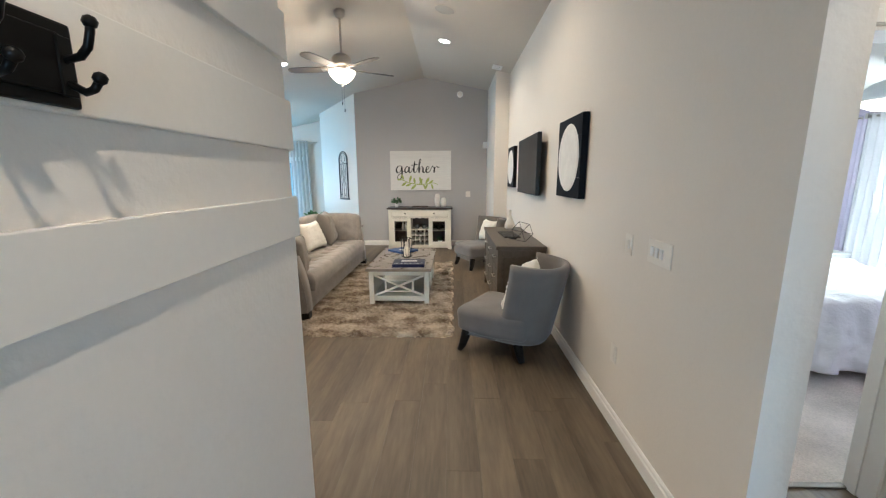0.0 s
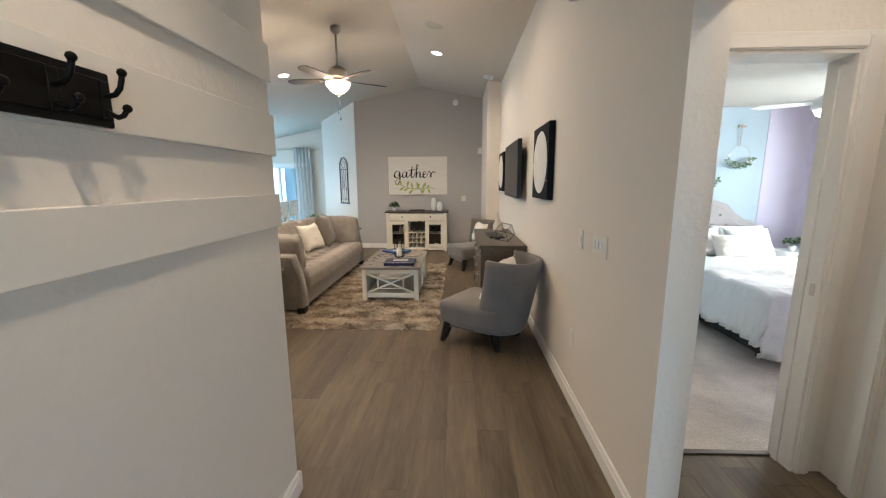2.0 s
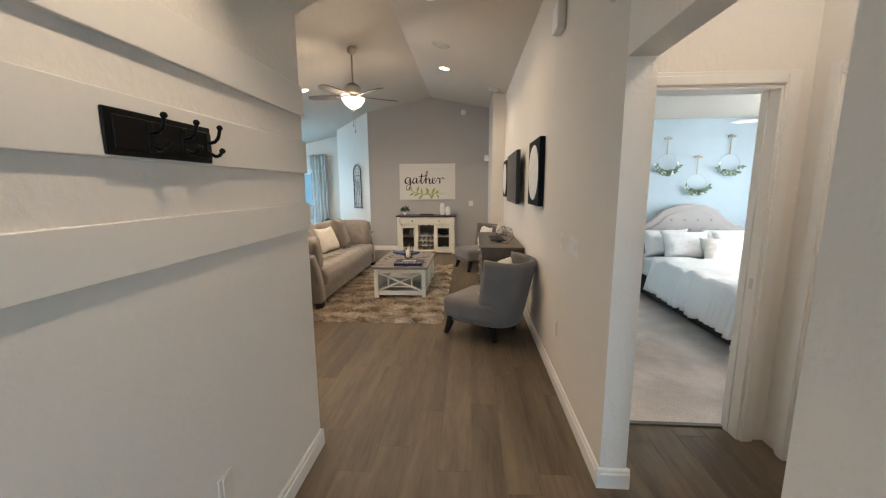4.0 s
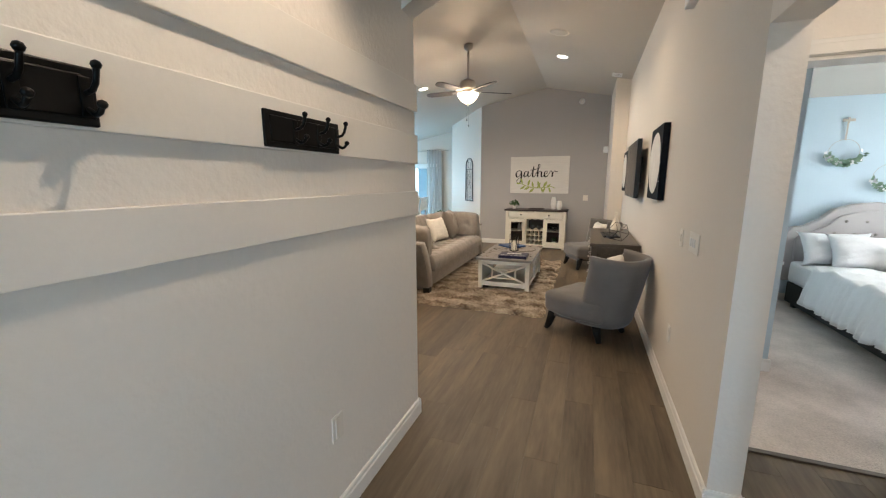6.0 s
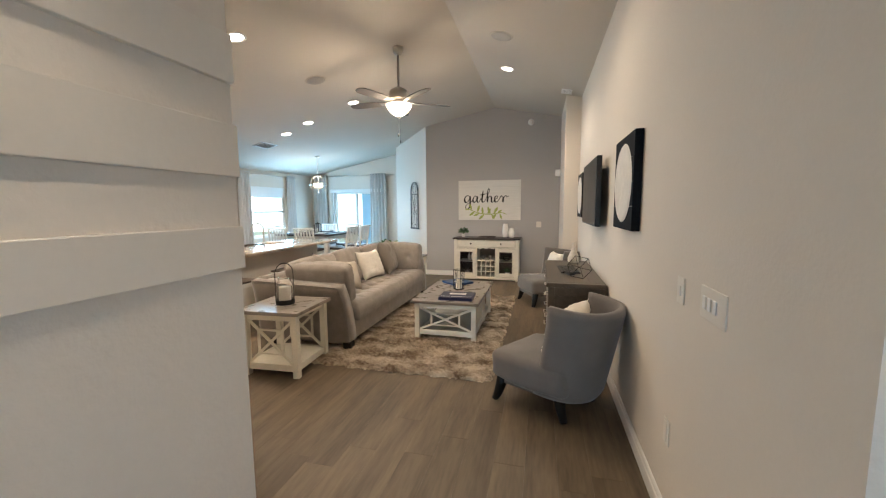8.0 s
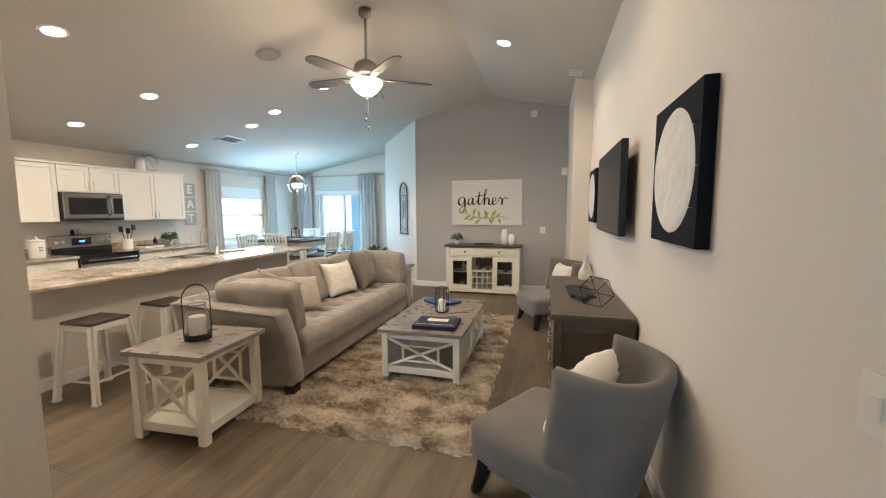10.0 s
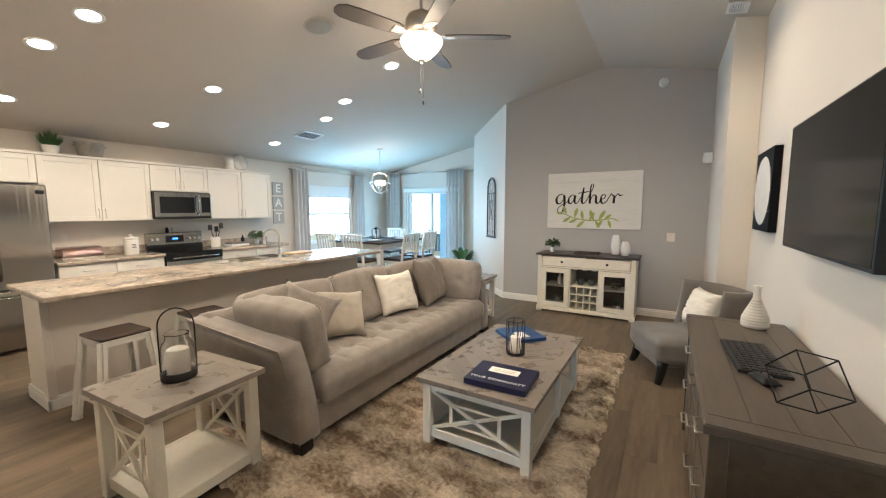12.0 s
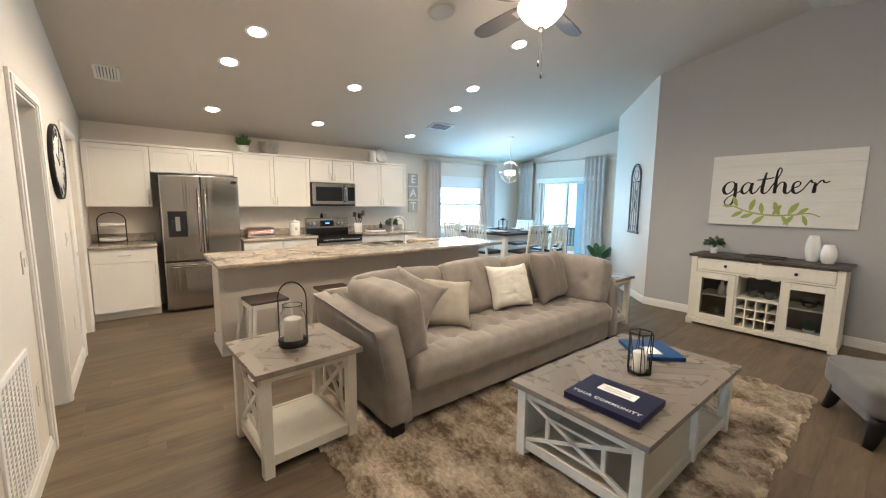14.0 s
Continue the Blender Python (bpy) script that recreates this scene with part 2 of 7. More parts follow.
def cushion(sx, sy, sz, puff=0.35, n=14, tufts=(), seed=0, rough=0.0):
    """A stuffed box round the origin: thick in the middle, thin at the seam; tufts are (x, y, depth, radius) dents in its top."""
    bm = bmesh.new()
    bmesh.ops.create_cube(bm, size=2)
    bmesh.ops.subdivide_edges(bm, edges=bm.edges[:], cuts=n, use_grid_fill=True)
    for v in bm.verts:
        x, y, z = v.co
        fx, fy = 1 - abs(x) ** 4, 1 - abs(y) ** 4
        k = (1 - puff) + puff * max(0.0, fx * fy) ** 0.6
        corner = 0.06 * (abs(x) * abs(y)) ** 3
        px = x * sx / 2 * (1 - 0.035 * (abs(z) ** 2) - 0.03 * (1 - abs(y) ** 2) * 0 + corner * 0.5)
        py = y * sy / 2 * (1 - 0.035 * (abs(z) ** 2) + corner * 0.5)
        pz = z * sz / 2 * k
        if rough:
            q = noise.noise(Vector((px * 9 + seed, py * 9, pz * 9)))
            pz += rough * q
        for tx, ty, dep, rad in tufts:
            if z > 0:
                d = math.hypot(px - tx, py - ty)
                pz -= dep * math.exp(-(d / rad) ** 2)
        v.co = (px, py, pz)
    for f in bm.faces:
        f.smooth = True
    bmesh.ops.recalc_face_normals(bm, faces=bm.faces)
    return bm


def part(name, bm, mat, parent, label=""):
    me = bpy.data.meshes.new(name)
    bm.to_mesh(me)
    bm.free()
    me.materials.append(mat)
    ob = new(name, me)
    ob.parent = parent
    if label:
        ob["label"] = label
    return ob


def thing(name, label, category, m=None, group="", kind=""):
    ob = tagged(new(name), label, category, group, kind)
    ob.empty_display_size = 0.1
    if m is not None:
        ob.matrix_basis = m
    return ob


def solid(name, bm, mat, label="", category="", group="", kind="", m=None):
    me = bpy.data.meshes.new(name)
    bm.to_mesh(me)
    bm.free()
    me.materials.append(mat)
    ob = tagged(new(name, me), label, category, group, kind)
    if m is not None:
        ob.matrix_basis = m
    return ob


def structure(name, bm, mat, label="", category=""):
    return solid(name, bm, mat, label, category, "", "structure")


def at(x, y, z=0.0, rz=0.0, rx=0.0, ry=0.0):
    return pose(x, y, z, rx, ry, rz)


# ---------- structure ----------
RIDGE, TOP, SLOPE = -0.58, 3.53, 0.201


def roof(x):
    return max(2.41, TOP - SLOPE * abs(x - RIDGE))


XK = -6.15   # kitchen wall
XR = 0.98    # living room wall beside the hall
YF = 8.4     # grey wall
YP = 10.3    # patio door wall
XL = -0.56   # hall wall with the boards
T = 0.13

floor = structure("floor", bx(-6.4, 2.3, -3.4, 10.5, -0.12, -0.012), PLANK, "grey-brown wood plank floor", "floor")
structure("floor_bedroom", bx(1.13, 4.9, 1.66, 5.2, -0.011, 0.008), CARPET, "taupe cut-pile bedroom carpet", "carpet")
structure("ground", bx(-120, 120, -120, 120, -0.25, -0.16), material("lawn", (0.12, 0.155, 0.10), 0.9, vary=0.3), "lawn outside", "ground")

# vaulted ceiling: a bent slab along the room
flat_x = RIDGE - (TOP - 2.41) / SLOPE
up = [(XK - 0.2, 2.41), (flat_x, 2.41), (RIDGE, TOP), (XR + 0.2, roof(XR + 0.2))]
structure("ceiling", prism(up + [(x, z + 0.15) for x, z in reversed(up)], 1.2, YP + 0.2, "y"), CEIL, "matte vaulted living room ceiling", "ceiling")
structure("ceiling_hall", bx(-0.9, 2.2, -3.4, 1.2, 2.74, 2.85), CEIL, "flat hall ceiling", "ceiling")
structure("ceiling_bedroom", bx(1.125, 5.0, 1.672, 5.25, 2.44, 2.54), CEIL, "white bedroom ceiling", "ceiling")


def ywall(name, x0, x1, y0, y1, mat, holes=(), top=None, label="painted wall", floorz=0.0):
    """A wall along x, its top following the roof, with openings (x0, x1, z0, z1)."""
    cuts = sorted({x0, x1, *[h[0] for h in holes], *[h[1] for h in holes], *([RIDGE] if x0 < RIDGE < x1 else []), *([flat_x] if x0 < flat_x < x1 else [])})
    bms = []
    for a, b in zip(cuts, cuts[1:]):
        ta, tb = (top, top) if top else (roof(a) + 0.03, roof(b) + 0.03)
        hole = [h for h in holes if h[0] <= a + 1e-6 and h[1] >= b - 1e-6]
        if not hole:
            bms.append(prism([(a, floorz), (b, floorz), (b, tb), (a, ta)], y0, y1, "y"))
        else:
            _, _, z0, z1 = hole[0]
            if z0 > floorz + 0.01:
                bms.append(bx(a, b, y0, y1, floorz, z0))
            bms.append(prism([(a, z1), (b, z1), (b, tb), (a, ta)], y0, y1, "y"))
    return structure(name, merge(*bms), mat, label, "wall")


def xwall(name, x0, x1, y0, y1, mat, holes=(), top=2.7, label="painted wall"):
    """A wall along y with openings (y0, y1, z0, z1)."""
    cuts = sorted({y0, y1, *[h[0] for h in holes], *[h[1] for h in holes]})
    bms = []
    for a, b in zip(cuts, cuts[1:]):
        hole = [h for h in holes if h[0] <= a + 1e-6 and h[1] >= b - 1e-6]
        if not hole:
            bms.append(bx(x0, x1, a, b, 0, top))
        else:
            _, _, z0, z1 = hole[0]
            if z0 > 0.01:
                bms.append(bx(x0, x1, a, b, 0, z0))
            bms.append(bx(x0, x1, a, b, z1, top))
    return structure(name, merge(*bms), mat, label, "wall")


xwall("wall_kitchen", XK - 0.15, XK, 2.0, YP + 0.15, WALL, [(7.72, 9.08, 0.8, 2.02)], 2.5, "greige wall behind the kitchen cabinets")
ywall("wall_patio", XK, -3.2, YP, YP + 0.15, WALL, [(-5.5, -3.92, 0.0, 2.0)], label="greige wall with the patio door")
ywall("wall_accent", -2.07, 0.98, YF, YF + 0.15, ACCENT, label="grey accent wall")
structure("wall_angled", prism([(-2.07, YF), (-3.2, YF + 1.13), (-3.2, YF + 1.33), (-1.97, YF + 0.1)], 0, 3.25), WALL, "pale wall set at an angle", "wall")
structure("wall_dining_side", bx(-3.2, -3.06, YF + 1.13, YP, 0, 3.06), WALL, "pale wall beside the patio door", "wall")
structure("pilaster", bx(0.745, XR - 0.001, 6.90, YF - 0.001, 0, 3.30), WALL, "greige boxed-out corner of the wall", "wall")
# right wall: hall end (low header over the bedroom lobby) and living room
xwall("wall_right", XR, XR + 0.13, 1.115, YF + 0.1, WALL, (), 3.24, "greige wall with television and pictures")
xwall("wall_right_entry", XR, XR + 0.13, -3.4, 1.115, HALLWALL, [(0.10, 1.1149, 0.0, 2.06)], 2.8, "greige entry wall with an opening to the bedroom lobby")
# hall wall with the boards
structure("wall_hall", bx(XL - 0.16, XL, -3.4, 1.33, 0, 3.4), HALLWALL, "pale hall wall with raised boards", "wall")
structure("wall_hall_return", bx(-1.47, XL - 0.16, 1.19, 1.33, 0, 3.6), WALL, "greige wall", "wall")
structure("wall_return", bx(-1.47, -1.33, 1.33, 2.16, 0, 3.6), WALL, "greige wall", "wall")
ywall("wall_near", XK, -1.47, 2.02, 2.16, WALL, [(-3.34, -2.70, 0, 2.06), (-5.2, -4.42, 0, 2.06)], label="pale wall with the pantry doors and clock")
structure("wall_near_backing", bx(XK, -1.47, 0.9, 1.0, 0, 3.6), WALL, "plain wall", "wall")
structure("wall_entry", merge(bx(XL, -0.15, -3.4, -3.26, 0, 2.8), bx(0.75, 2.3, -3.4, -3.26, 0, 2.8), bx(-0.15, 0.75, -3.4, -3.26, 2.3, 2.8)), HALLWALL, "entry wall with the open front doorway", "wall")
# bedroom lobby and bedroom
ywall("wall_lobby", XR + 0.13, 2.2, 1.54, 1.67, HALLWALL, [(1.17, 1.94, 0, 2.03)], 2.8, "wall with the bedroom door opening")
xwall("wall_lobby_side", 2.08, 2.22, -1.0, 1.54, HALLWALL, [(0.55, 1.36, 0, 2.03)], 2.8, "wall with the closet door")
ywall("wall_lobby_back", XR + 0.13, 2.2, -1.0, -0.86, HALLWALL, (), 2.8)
ywall("wall_bed_head", 1.8, 4.30, 5.1, 5.25, BLUE, (), 2.55, "pale blue bedroom wall")
ywall("wall_bed_corner", 4.30, 5.0, 5.09, 5.25, LILAC, (), 2.55, "pale lilac bedroom wall")
xwall("wall_bed_window", 4.85, 5.0, 1.67, 5.09, LILAC, [(2.9, 4.5, 0.6, 2.05)], 2.55, "lilac bedroom wall with the window")
ywall("wall_bed_near", 2.22, 5.0, 1.52, 1.67, LILAC, (), 2.55)
structure("wall_bed_closet", bx(1.125, 1.8, 2.8, 5.1, 0, 2.5), BLUE, "pale bedroom closet wall", "wall")

# arched header between hall and living room
arc = [(XL, 3.5)] + [(XL + (XR - XL) * k / 24, 2.36 + 0.17 * math.sin(math.pi * k / 24) ** 0.8) for k in range(25)] + [(XR, 3.5)]
structure("header_arch", prism(arc, 1.19, 1.328, "y"), HALLWALL, "arched header at the end of the hall", "arch")


# ---------- trim, boards, fittings of the setting ----------
def rail(name, path, prof, mat, label, category="trim"):
    """A moulding: boxes along a floor path. path: (x0, x1, y0, y1) strips; prof: steps of (depth share, z0, z1)."""
    bms = [bx(*s, z0, z1, 0.003) for s, z0, z1 in ((s, z0, z1) for s in path for z0, z1 in prof)]
    return structure(name, merge(*bms), mat, label, category)


def baseboard(x0, y0, x1, y1, nx, ny):
    """A stepped skirting along a wall from (x0, y0) to (x1, y1); n points into the room."""
    a, b, n = Vector((x0, y0, 0)), Vector((x1, y1, 0)), Vector((nx, ny, 0)).normalized()
    d = (b - a)
    length = d.length
    d.normalize()
    m = Matrix((d, n, Vector((0, 0, 1)))).transposed().to_4x4()
    m.translation = a
    prof = [(-0.002, 0), (0.016, 0), (0.016, 0.075), (0.011, 0.083), (0.011, 0.098), (0.006, 0.106), (-0.002, 0.106)]
    return structure("baseboard", moved(prism(prof, 0, length, "x"), m), TRIM, "white painted wooden baseboard", "baseboard")


for args in ((XL, -3.2, XL, 1.33, 1, 0), (XL - 0.16, 1.33, XL + 0.016, 1.33, 0, 1), (XR, 1.10, XR, 6.90, -1, 0), (XR - 0.016, 1.115, XR + 0.146, 1.115, 0, -1), (XR + 0.13, 1.115, XR + 0.13, 1.5, 1, 0),
             (XR, -3.2, XR, 0.1, -1, 0), (0.729, 6.90, 0.98, 6.90, 0, -1), (0.745, 6.90, 0.745, YF, -1, 0),
             (-2.07, YF, 0.745, YF, 0, -1), (-3.2, YF + 1.13, -2.07, YF, -1, -1), (-3.2, YF + 1.13, -3.2, YP, -1, 0),
             (XK, YP, -5.55, YP, 0, -1), (-3.87, YP, -3.2, YP, 0, -1), (XK, 6.9, XK, YP, 1, 0), (-2.63, 2.16, -1.47, 2.16, 0, 1),
             (-4.36, 2.16, -3.41, 2.16, 0, 1), (1.12, 2.8, 1.816, 2.8, 0, -1), (1.8, 2.8, 1.8, 5.1, 1, 0), (1.8, 5.1, 4.8, 5.1, 0, -1)):
    baseboard(*args)

# raised boards on the hall wall
for z0, z1 in ((1.298, 1.435), (1.59, 1.75), (1.875, 2.02)):
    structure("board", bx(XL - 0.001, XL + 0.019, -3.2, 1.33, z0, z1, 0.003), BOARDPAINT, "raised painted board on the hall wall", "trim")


def casing(name, along, at_, a, b, top, side, mat=TRIM, w=0.07, d=0.018):
    """Door casing on a wall face: along 'x' or 'y', opening a to b; side +1/-1: the way it stands proud."""
    bms = []
    for p, q, z0, z1 in ((a - w, a, 0, top + w), (b, b + w, 0, top + w), (a, b, top, top + w)):
        for inset, dd in ((0.0, d), (0.02, d + 0.007)):
            lo, hi = sorted((at_, at_ + side * dd))
            lip = 0.005 if inset else 0.0
            pp, qq = (p + inset, q - lip) if p < a else ((p + lip, q - inset) if p >= b else (p, q))
            zz = z0 + (inset if p == a and z0 == top else 0)
            zt = z1 - (0 if p == a and z0 == top and inset == 0 else inset)
            if p == a:
                zz, zt = top + lip, z1 - inset
            bms.append(bx(pp, qq, lo, hi, zz, zt, 0.003) if along == "x" else bx(lo, hi, pp, qq, zz, zt, 0.003))
    return structure(name, merge(*bms), mat, "white painted door casing", "door frame")


casing("door_frame_1", "x", 1.54, 1.17, 1.94, 2.03, -1)
structure("door_jamb_1", merge(bx(1.925, 1.942, 1.535, 1.675, 0, 2.03), bx(1.168, 1.185, 1.535, 1.675, 0, 2.03), bx(1.185, 1.925, 1.535, 1.675, 2.015, 2.032), bx(1.917, 1.926, 1.61, 1.65, 0, 2.015)), TRIM, "white door jamb of the bedroom", "door frame")
casing("door_frame_2", "y", 2.08, 0.55, 1.36, 2.03, -1)
casing("door_frame_3", "x", 2.16, -3.34, -2.70, 2.06, 1)
structure("door_jamb_3", merge(bx(-3.342, -3.328, 2.015, 2.165, 0, 2.06), bx(-2.712, -2.698, 2.015, 2.165, 0, 2.06), bx(-3.328, -2.712, 2.015, 2.165, 2.046, 2.062)), TRIM, "white painted jamb of the open doorway", "door frame")
casing("door_frame_4", "x", 2.16, -5.2, -4.42, 2.06, 1)
IRONSTRIP = material("dull_bronze_strip", (0.16, 0.14, 0.12), 0.5, 0.6)
structure("threshold", bx(1.187, 1.924, 1.645, 1.68, 0.0, 0.011, 0.004), IRONSTRIP, "metal carpet threshold strip", "trim")


def panel_door(name, w, h, label):
    d = thing(name, label, "door", kind="structure")
    part("slab", bx(0, w, -0.018, 0.018, 0.01, h, 0.002), TRIM, d)
    rows = ((0.16, 0.72), (0.84, 1.42), (1.54, 1.90))
    for z0, z1 in rows:
        for x0, x1 in ((0.10, w / 2 - 0.05), (w / 2 + 0.05, w - 0.10)):
            for s in (-1, 1):
                ring = [bx(x0, x1, 0, 0.006, z0, z0 + 0.02, 0.002), bx(x0, x1, 0, 0.006, z1 - 0.02, z1, 0.002), bx(x0, x0 + 0.02, 0, 0.006, z0, z1, 0.002),
                        bx(x1 - 0.02, x1, 0, 0.006, z0, z1, 0.002), bx(x0 + 0.05, x1 - 0.05, 0, 0.007, z0 + 0.05, z1 - 0.05, 0.004)]
                bm = merge(*ring)
                part("panel", moved(bm, at(0, 0.018 if s > 0 else -0.018, 0) @ Matrix.Scale(s, 4, (0, 1, 0))), TRIM, d)
    k = part("door_knob", moved(lathe([(0.001, 0), (0.026, 0), (0.026, 0.006), (0.012, 0.012), (0.011, 0.03), (0.026, 0.042), (0.028, 0.055), (0.018, 0.066), (0.001, 0.068)], 20), at(w - 0.07, 0.018, 0.95, 0, -90)), NICKEL, d, "satin nickel knob")
    return d


panel_door("door_2", 0.81, 2.01, "white six-panel closet door, shut").matrix_basis = at(2.125, 1.36, 0, -90)
panel_door("door_4", 0.77, 2.04, "white six-panel pantry door, shut").matrix_basis = at(-5.195, 2.10, 0, 0)
part("strike_plate", bx(1.922, 1.9245, 1.56, 1.585, 0.93, 0.99), NICKEL, None)
bpy.data.objects["strike_plate"]["kind"] = "structure"


def wall_plate(m, w=0.075, h=0.118, kind="switch", n=1, label="ivory wall switch plate", shift=0.0):
    p = thing("wall_switch" if kind == "switch" else "power_outlet", label, "switch" if kind == "switch" else "outlet", m)
    part("plate", bx(-w / 2, w / 2, 0, 0.006, -h / 2, h / 2, 0.003), OUTLET, p)
    for k in range(n):
        x = (k - (n - 1) / 2) * 0.042
        if kind == "switch":
            part("toggle", bx(x + shift - 0.014, x + shift + 0.014, 0.005, 0.011, -0.024, 0.024, 0.003), WHITE if n > 2 else OUTLET, p)
        else:
            part("socket", bx(x - 0.017, x + 0.017, 0.005, 0.009, -0.047, 0.047, 0.003), OUTLET, p)
    return p


FACE_NX, FACE_PX, FACE_NY, FACE_PY = 90, -90, 180, 0  # turn of a plate whose front looks along that way
wall_plate(at(XR, 1.78, 1.142, FACE_NX), 0.205, 0.118, n=3, shift=0.018, label="ivory plate with three white rocker switches")
wall_plate(at(XR, 2.095, 1.132, FACE_NX), 0.08, 0.115)
wall_plate(at(XR, 2.17, 0.448, FACE_NX), kind="outlet", label="ivory power outlet on the greige wall")
wall_plate(at(XL, 0.494, 0.447, FACE_PX), kind="outlet", label="white power outlet on the hall wall")
wall_plate(at(0.345, YF, 1.13, FACE_NY), 0.1, 0.12)
wall_plate(at(-2.55, 2.16, 1.13, FACE_PY), 0.12, 0.12, n=2, label="white switch plate beside the doorway")
wall_plate(at(-4.1, 2.16, 1.12, FACE_PY), label="white switch plate under the clock")
wall_plate(at(-2.50, 2.16, 0.42, FACE_PY), kind="outlet", label="white power outlet near the floor")
wall_plate(at(-4.05, 2.16, 0.42, FACE_PY), kind="outlet", label="white power outlet under the clock")
wall_plate(at(XK, 7.05, 1.0, FACE_PX), kind="outlet", label="white power outlet by the curtain")
wall_plate(at(-3.42, YP, 1.2, FACE_NY), label="white switch plate by the patio door")
wall_plate(at(XK, 4.0, 1.14, FACE_PX), kind="outlet", label="white power outlet on the backsplash")
chime = solid("door_chime", bx(XR - 0.06, XR, 2.28, 2.45, 2.62, 2.80, 0.008), WHITE, "white door chime box high on the wall", "chime")

# return-air grille on the near wall
g = thing("air_return_grille", "white slatted return-air grille low on the wall", "vent", at(-2.05, 2.16, 0.43))
part("frame", merge(bx(-0.28, 0.28, 0, 0.012, 0.27, 0.30, 0.003), bx(-0.28, 0.28, 0, 0.012, -0.30, -0.27, 0.003), bx(-0.28, -0.25, 0, 0.012, -0.27, 0.27, 0.003), bx(0.25, 0.28, 0, 0.012, -0.27, 0.27, 0.003)), WHITE, g)
slat = None
for k in range(22):
    o = part("slat", moved(bx(-0.25, 0.25, -0.002, 0.012, -0.002, 0.002), at(0, 0.001, -0.26 + k * 0.0248, 0, 40)), WHITE, g) if slat is None else None
    if slat is None:
        slat = o
    else:
        o = new("slat", slat.data)
        o.parent = g
        o.location = (0, 0, k * 0.0248)


for k in range(9):
    part("mullion", bx(-0.2225 + k * 0.055, -0.2075 + k * 0.055, 0.008, 0.014, -0.27, 0.27, 0.002), WHITE, g)

RACKBLACK = material("gloss_black_lacquer", (0.006, 0.0055, 0.005), 0.3, vary=0.2, fine=60, bump=0.05, spec=0.15)


def hook_rack(m):
    r = thing("coat_hook_rack", "black wooden hook rail with iron coat hooks", "coat rack", m, "coat racks on the hall wall")
    part("backboard", merge(bx(-0.185, 0.185, 0, 0.011, -0.056, 0.056, 0.004), bx(-0.165, 0.165, 0.009, 0.015, -0.04, 0.04, 0.003)), RACKBLACK, r)
    for x in (-0.165, -0.06, 0.06):
        ball = [(0.001, -0.009), (0.007, -0.006), (0.0095, 0), (0.007, 0.006), (0.001, 0.009)]
        part("hook", merge(bx(x - 0.011, x + 0.011, 0.013, 0.018, -0.042, 0.036, 0.002),
                           tube([(x, 0.015, 0.006), (x, 0.038, 0.010), (x, 0.05, 0.022), (x, 0.056, 0.040), (x, 0.058, 0.050)], 0.0055),
                           tube([(x, 0.015, -0.024), (x, 0.038, -0.036), (x, 0.050, -0.032), (x, 0.058, -0.022)], 0.0055),
                           moved(lathe(ball, 12), at(x, 0.058, 0.053)), moved(lathe(ball, 12), at(x, 0.060, -0.018))), RACKBLACK, r)
    return r


rack = hook_rack(at(XL + 0.019, 0.378, 1.652, FACE_PX))
copy_thing(rack, at(XL + 0.019, -0.415, 1.652, FACE_PX))


# ---------- ceiling fittings ----------
CANGLOW = glow("lamp_glow", (1.0, 0.93, 0.80), 14)
slope_turn = {1: math.degrees(math.atan(SLOPE)), -1: -math.degrees(math.atan(SLOPE))}
first_can = None
for x, y in ((-3.487, 3.585), (-4.09, 3.458), (-5.30, 3.46), (-4.083, 4.805), (-5.30, 4.80), (-5.30, 6.42), (-3.495, 6.21), (-4.087, 6.415), (-2.51, 5.96), (-0.115, 5.98), (-0.132, 3.56), (-2.51, 3.56)):
    m = at(x, y, roof(x), 0, 0, -slope_turn[1] if x < RIDGE else slope_turn[1])
    if first_can is None:
        first_can = thing("recessed_light", "lit round recessed downlight with white trim ring", "ceiling light", m, "recessed ceiling lights")
        part("trim_ring", lathe([(0.070, 0.001), (0.074, -0.004), (0.092, -0.007), (0.097, 0.0)], 28, False), WHITE, first_can)
        part("lens", lathe([(0.001, -0.003), (0.072, -0.003), (0.072, 0.002)], 28, False), CANGLOW, first_can, "glowing lens")
    else:
        copy_thing(first_can, m)
    lamp("downlight", "SPOT", at(x, y, roof(x) - 0.03), 9 if x < -5 else ((84 if y < 4 else 42) if x < -1 else (64 if y < 4 else 100)), WARM, cone=2.9 if x < -1 else 2.6)

for x, y in ((-2.487, 4.885), (-0.09, 4.905)):
    s = thing("ceiling_speaker", "round off-white ceiling speaker grille", "speaker", at(x, y, roof(x), 0, 0, -slope_turn[1] if x < RIDGE else slope_turn[1]), "ceiling speakers")
    part("grille", lathe([(0.001, -0.010), (0.09, -0.009), (0.118, -0.005), (0.122, 0.001)], 32, False), material("speaker_mesh", (0.42, 0.40, 0.36), 0.8, vary=0.1, fine=400, bump=0.4), s)
    part("rim", lathe([(0.118, -0.006), (0.128, -0.006), (0.132, 0.001)], 32, False), CEIL, s)


VENTGREY = material("vent_grey", (0.24, 0.225, 0.20), 0.7, vary=0.05, bump=0)


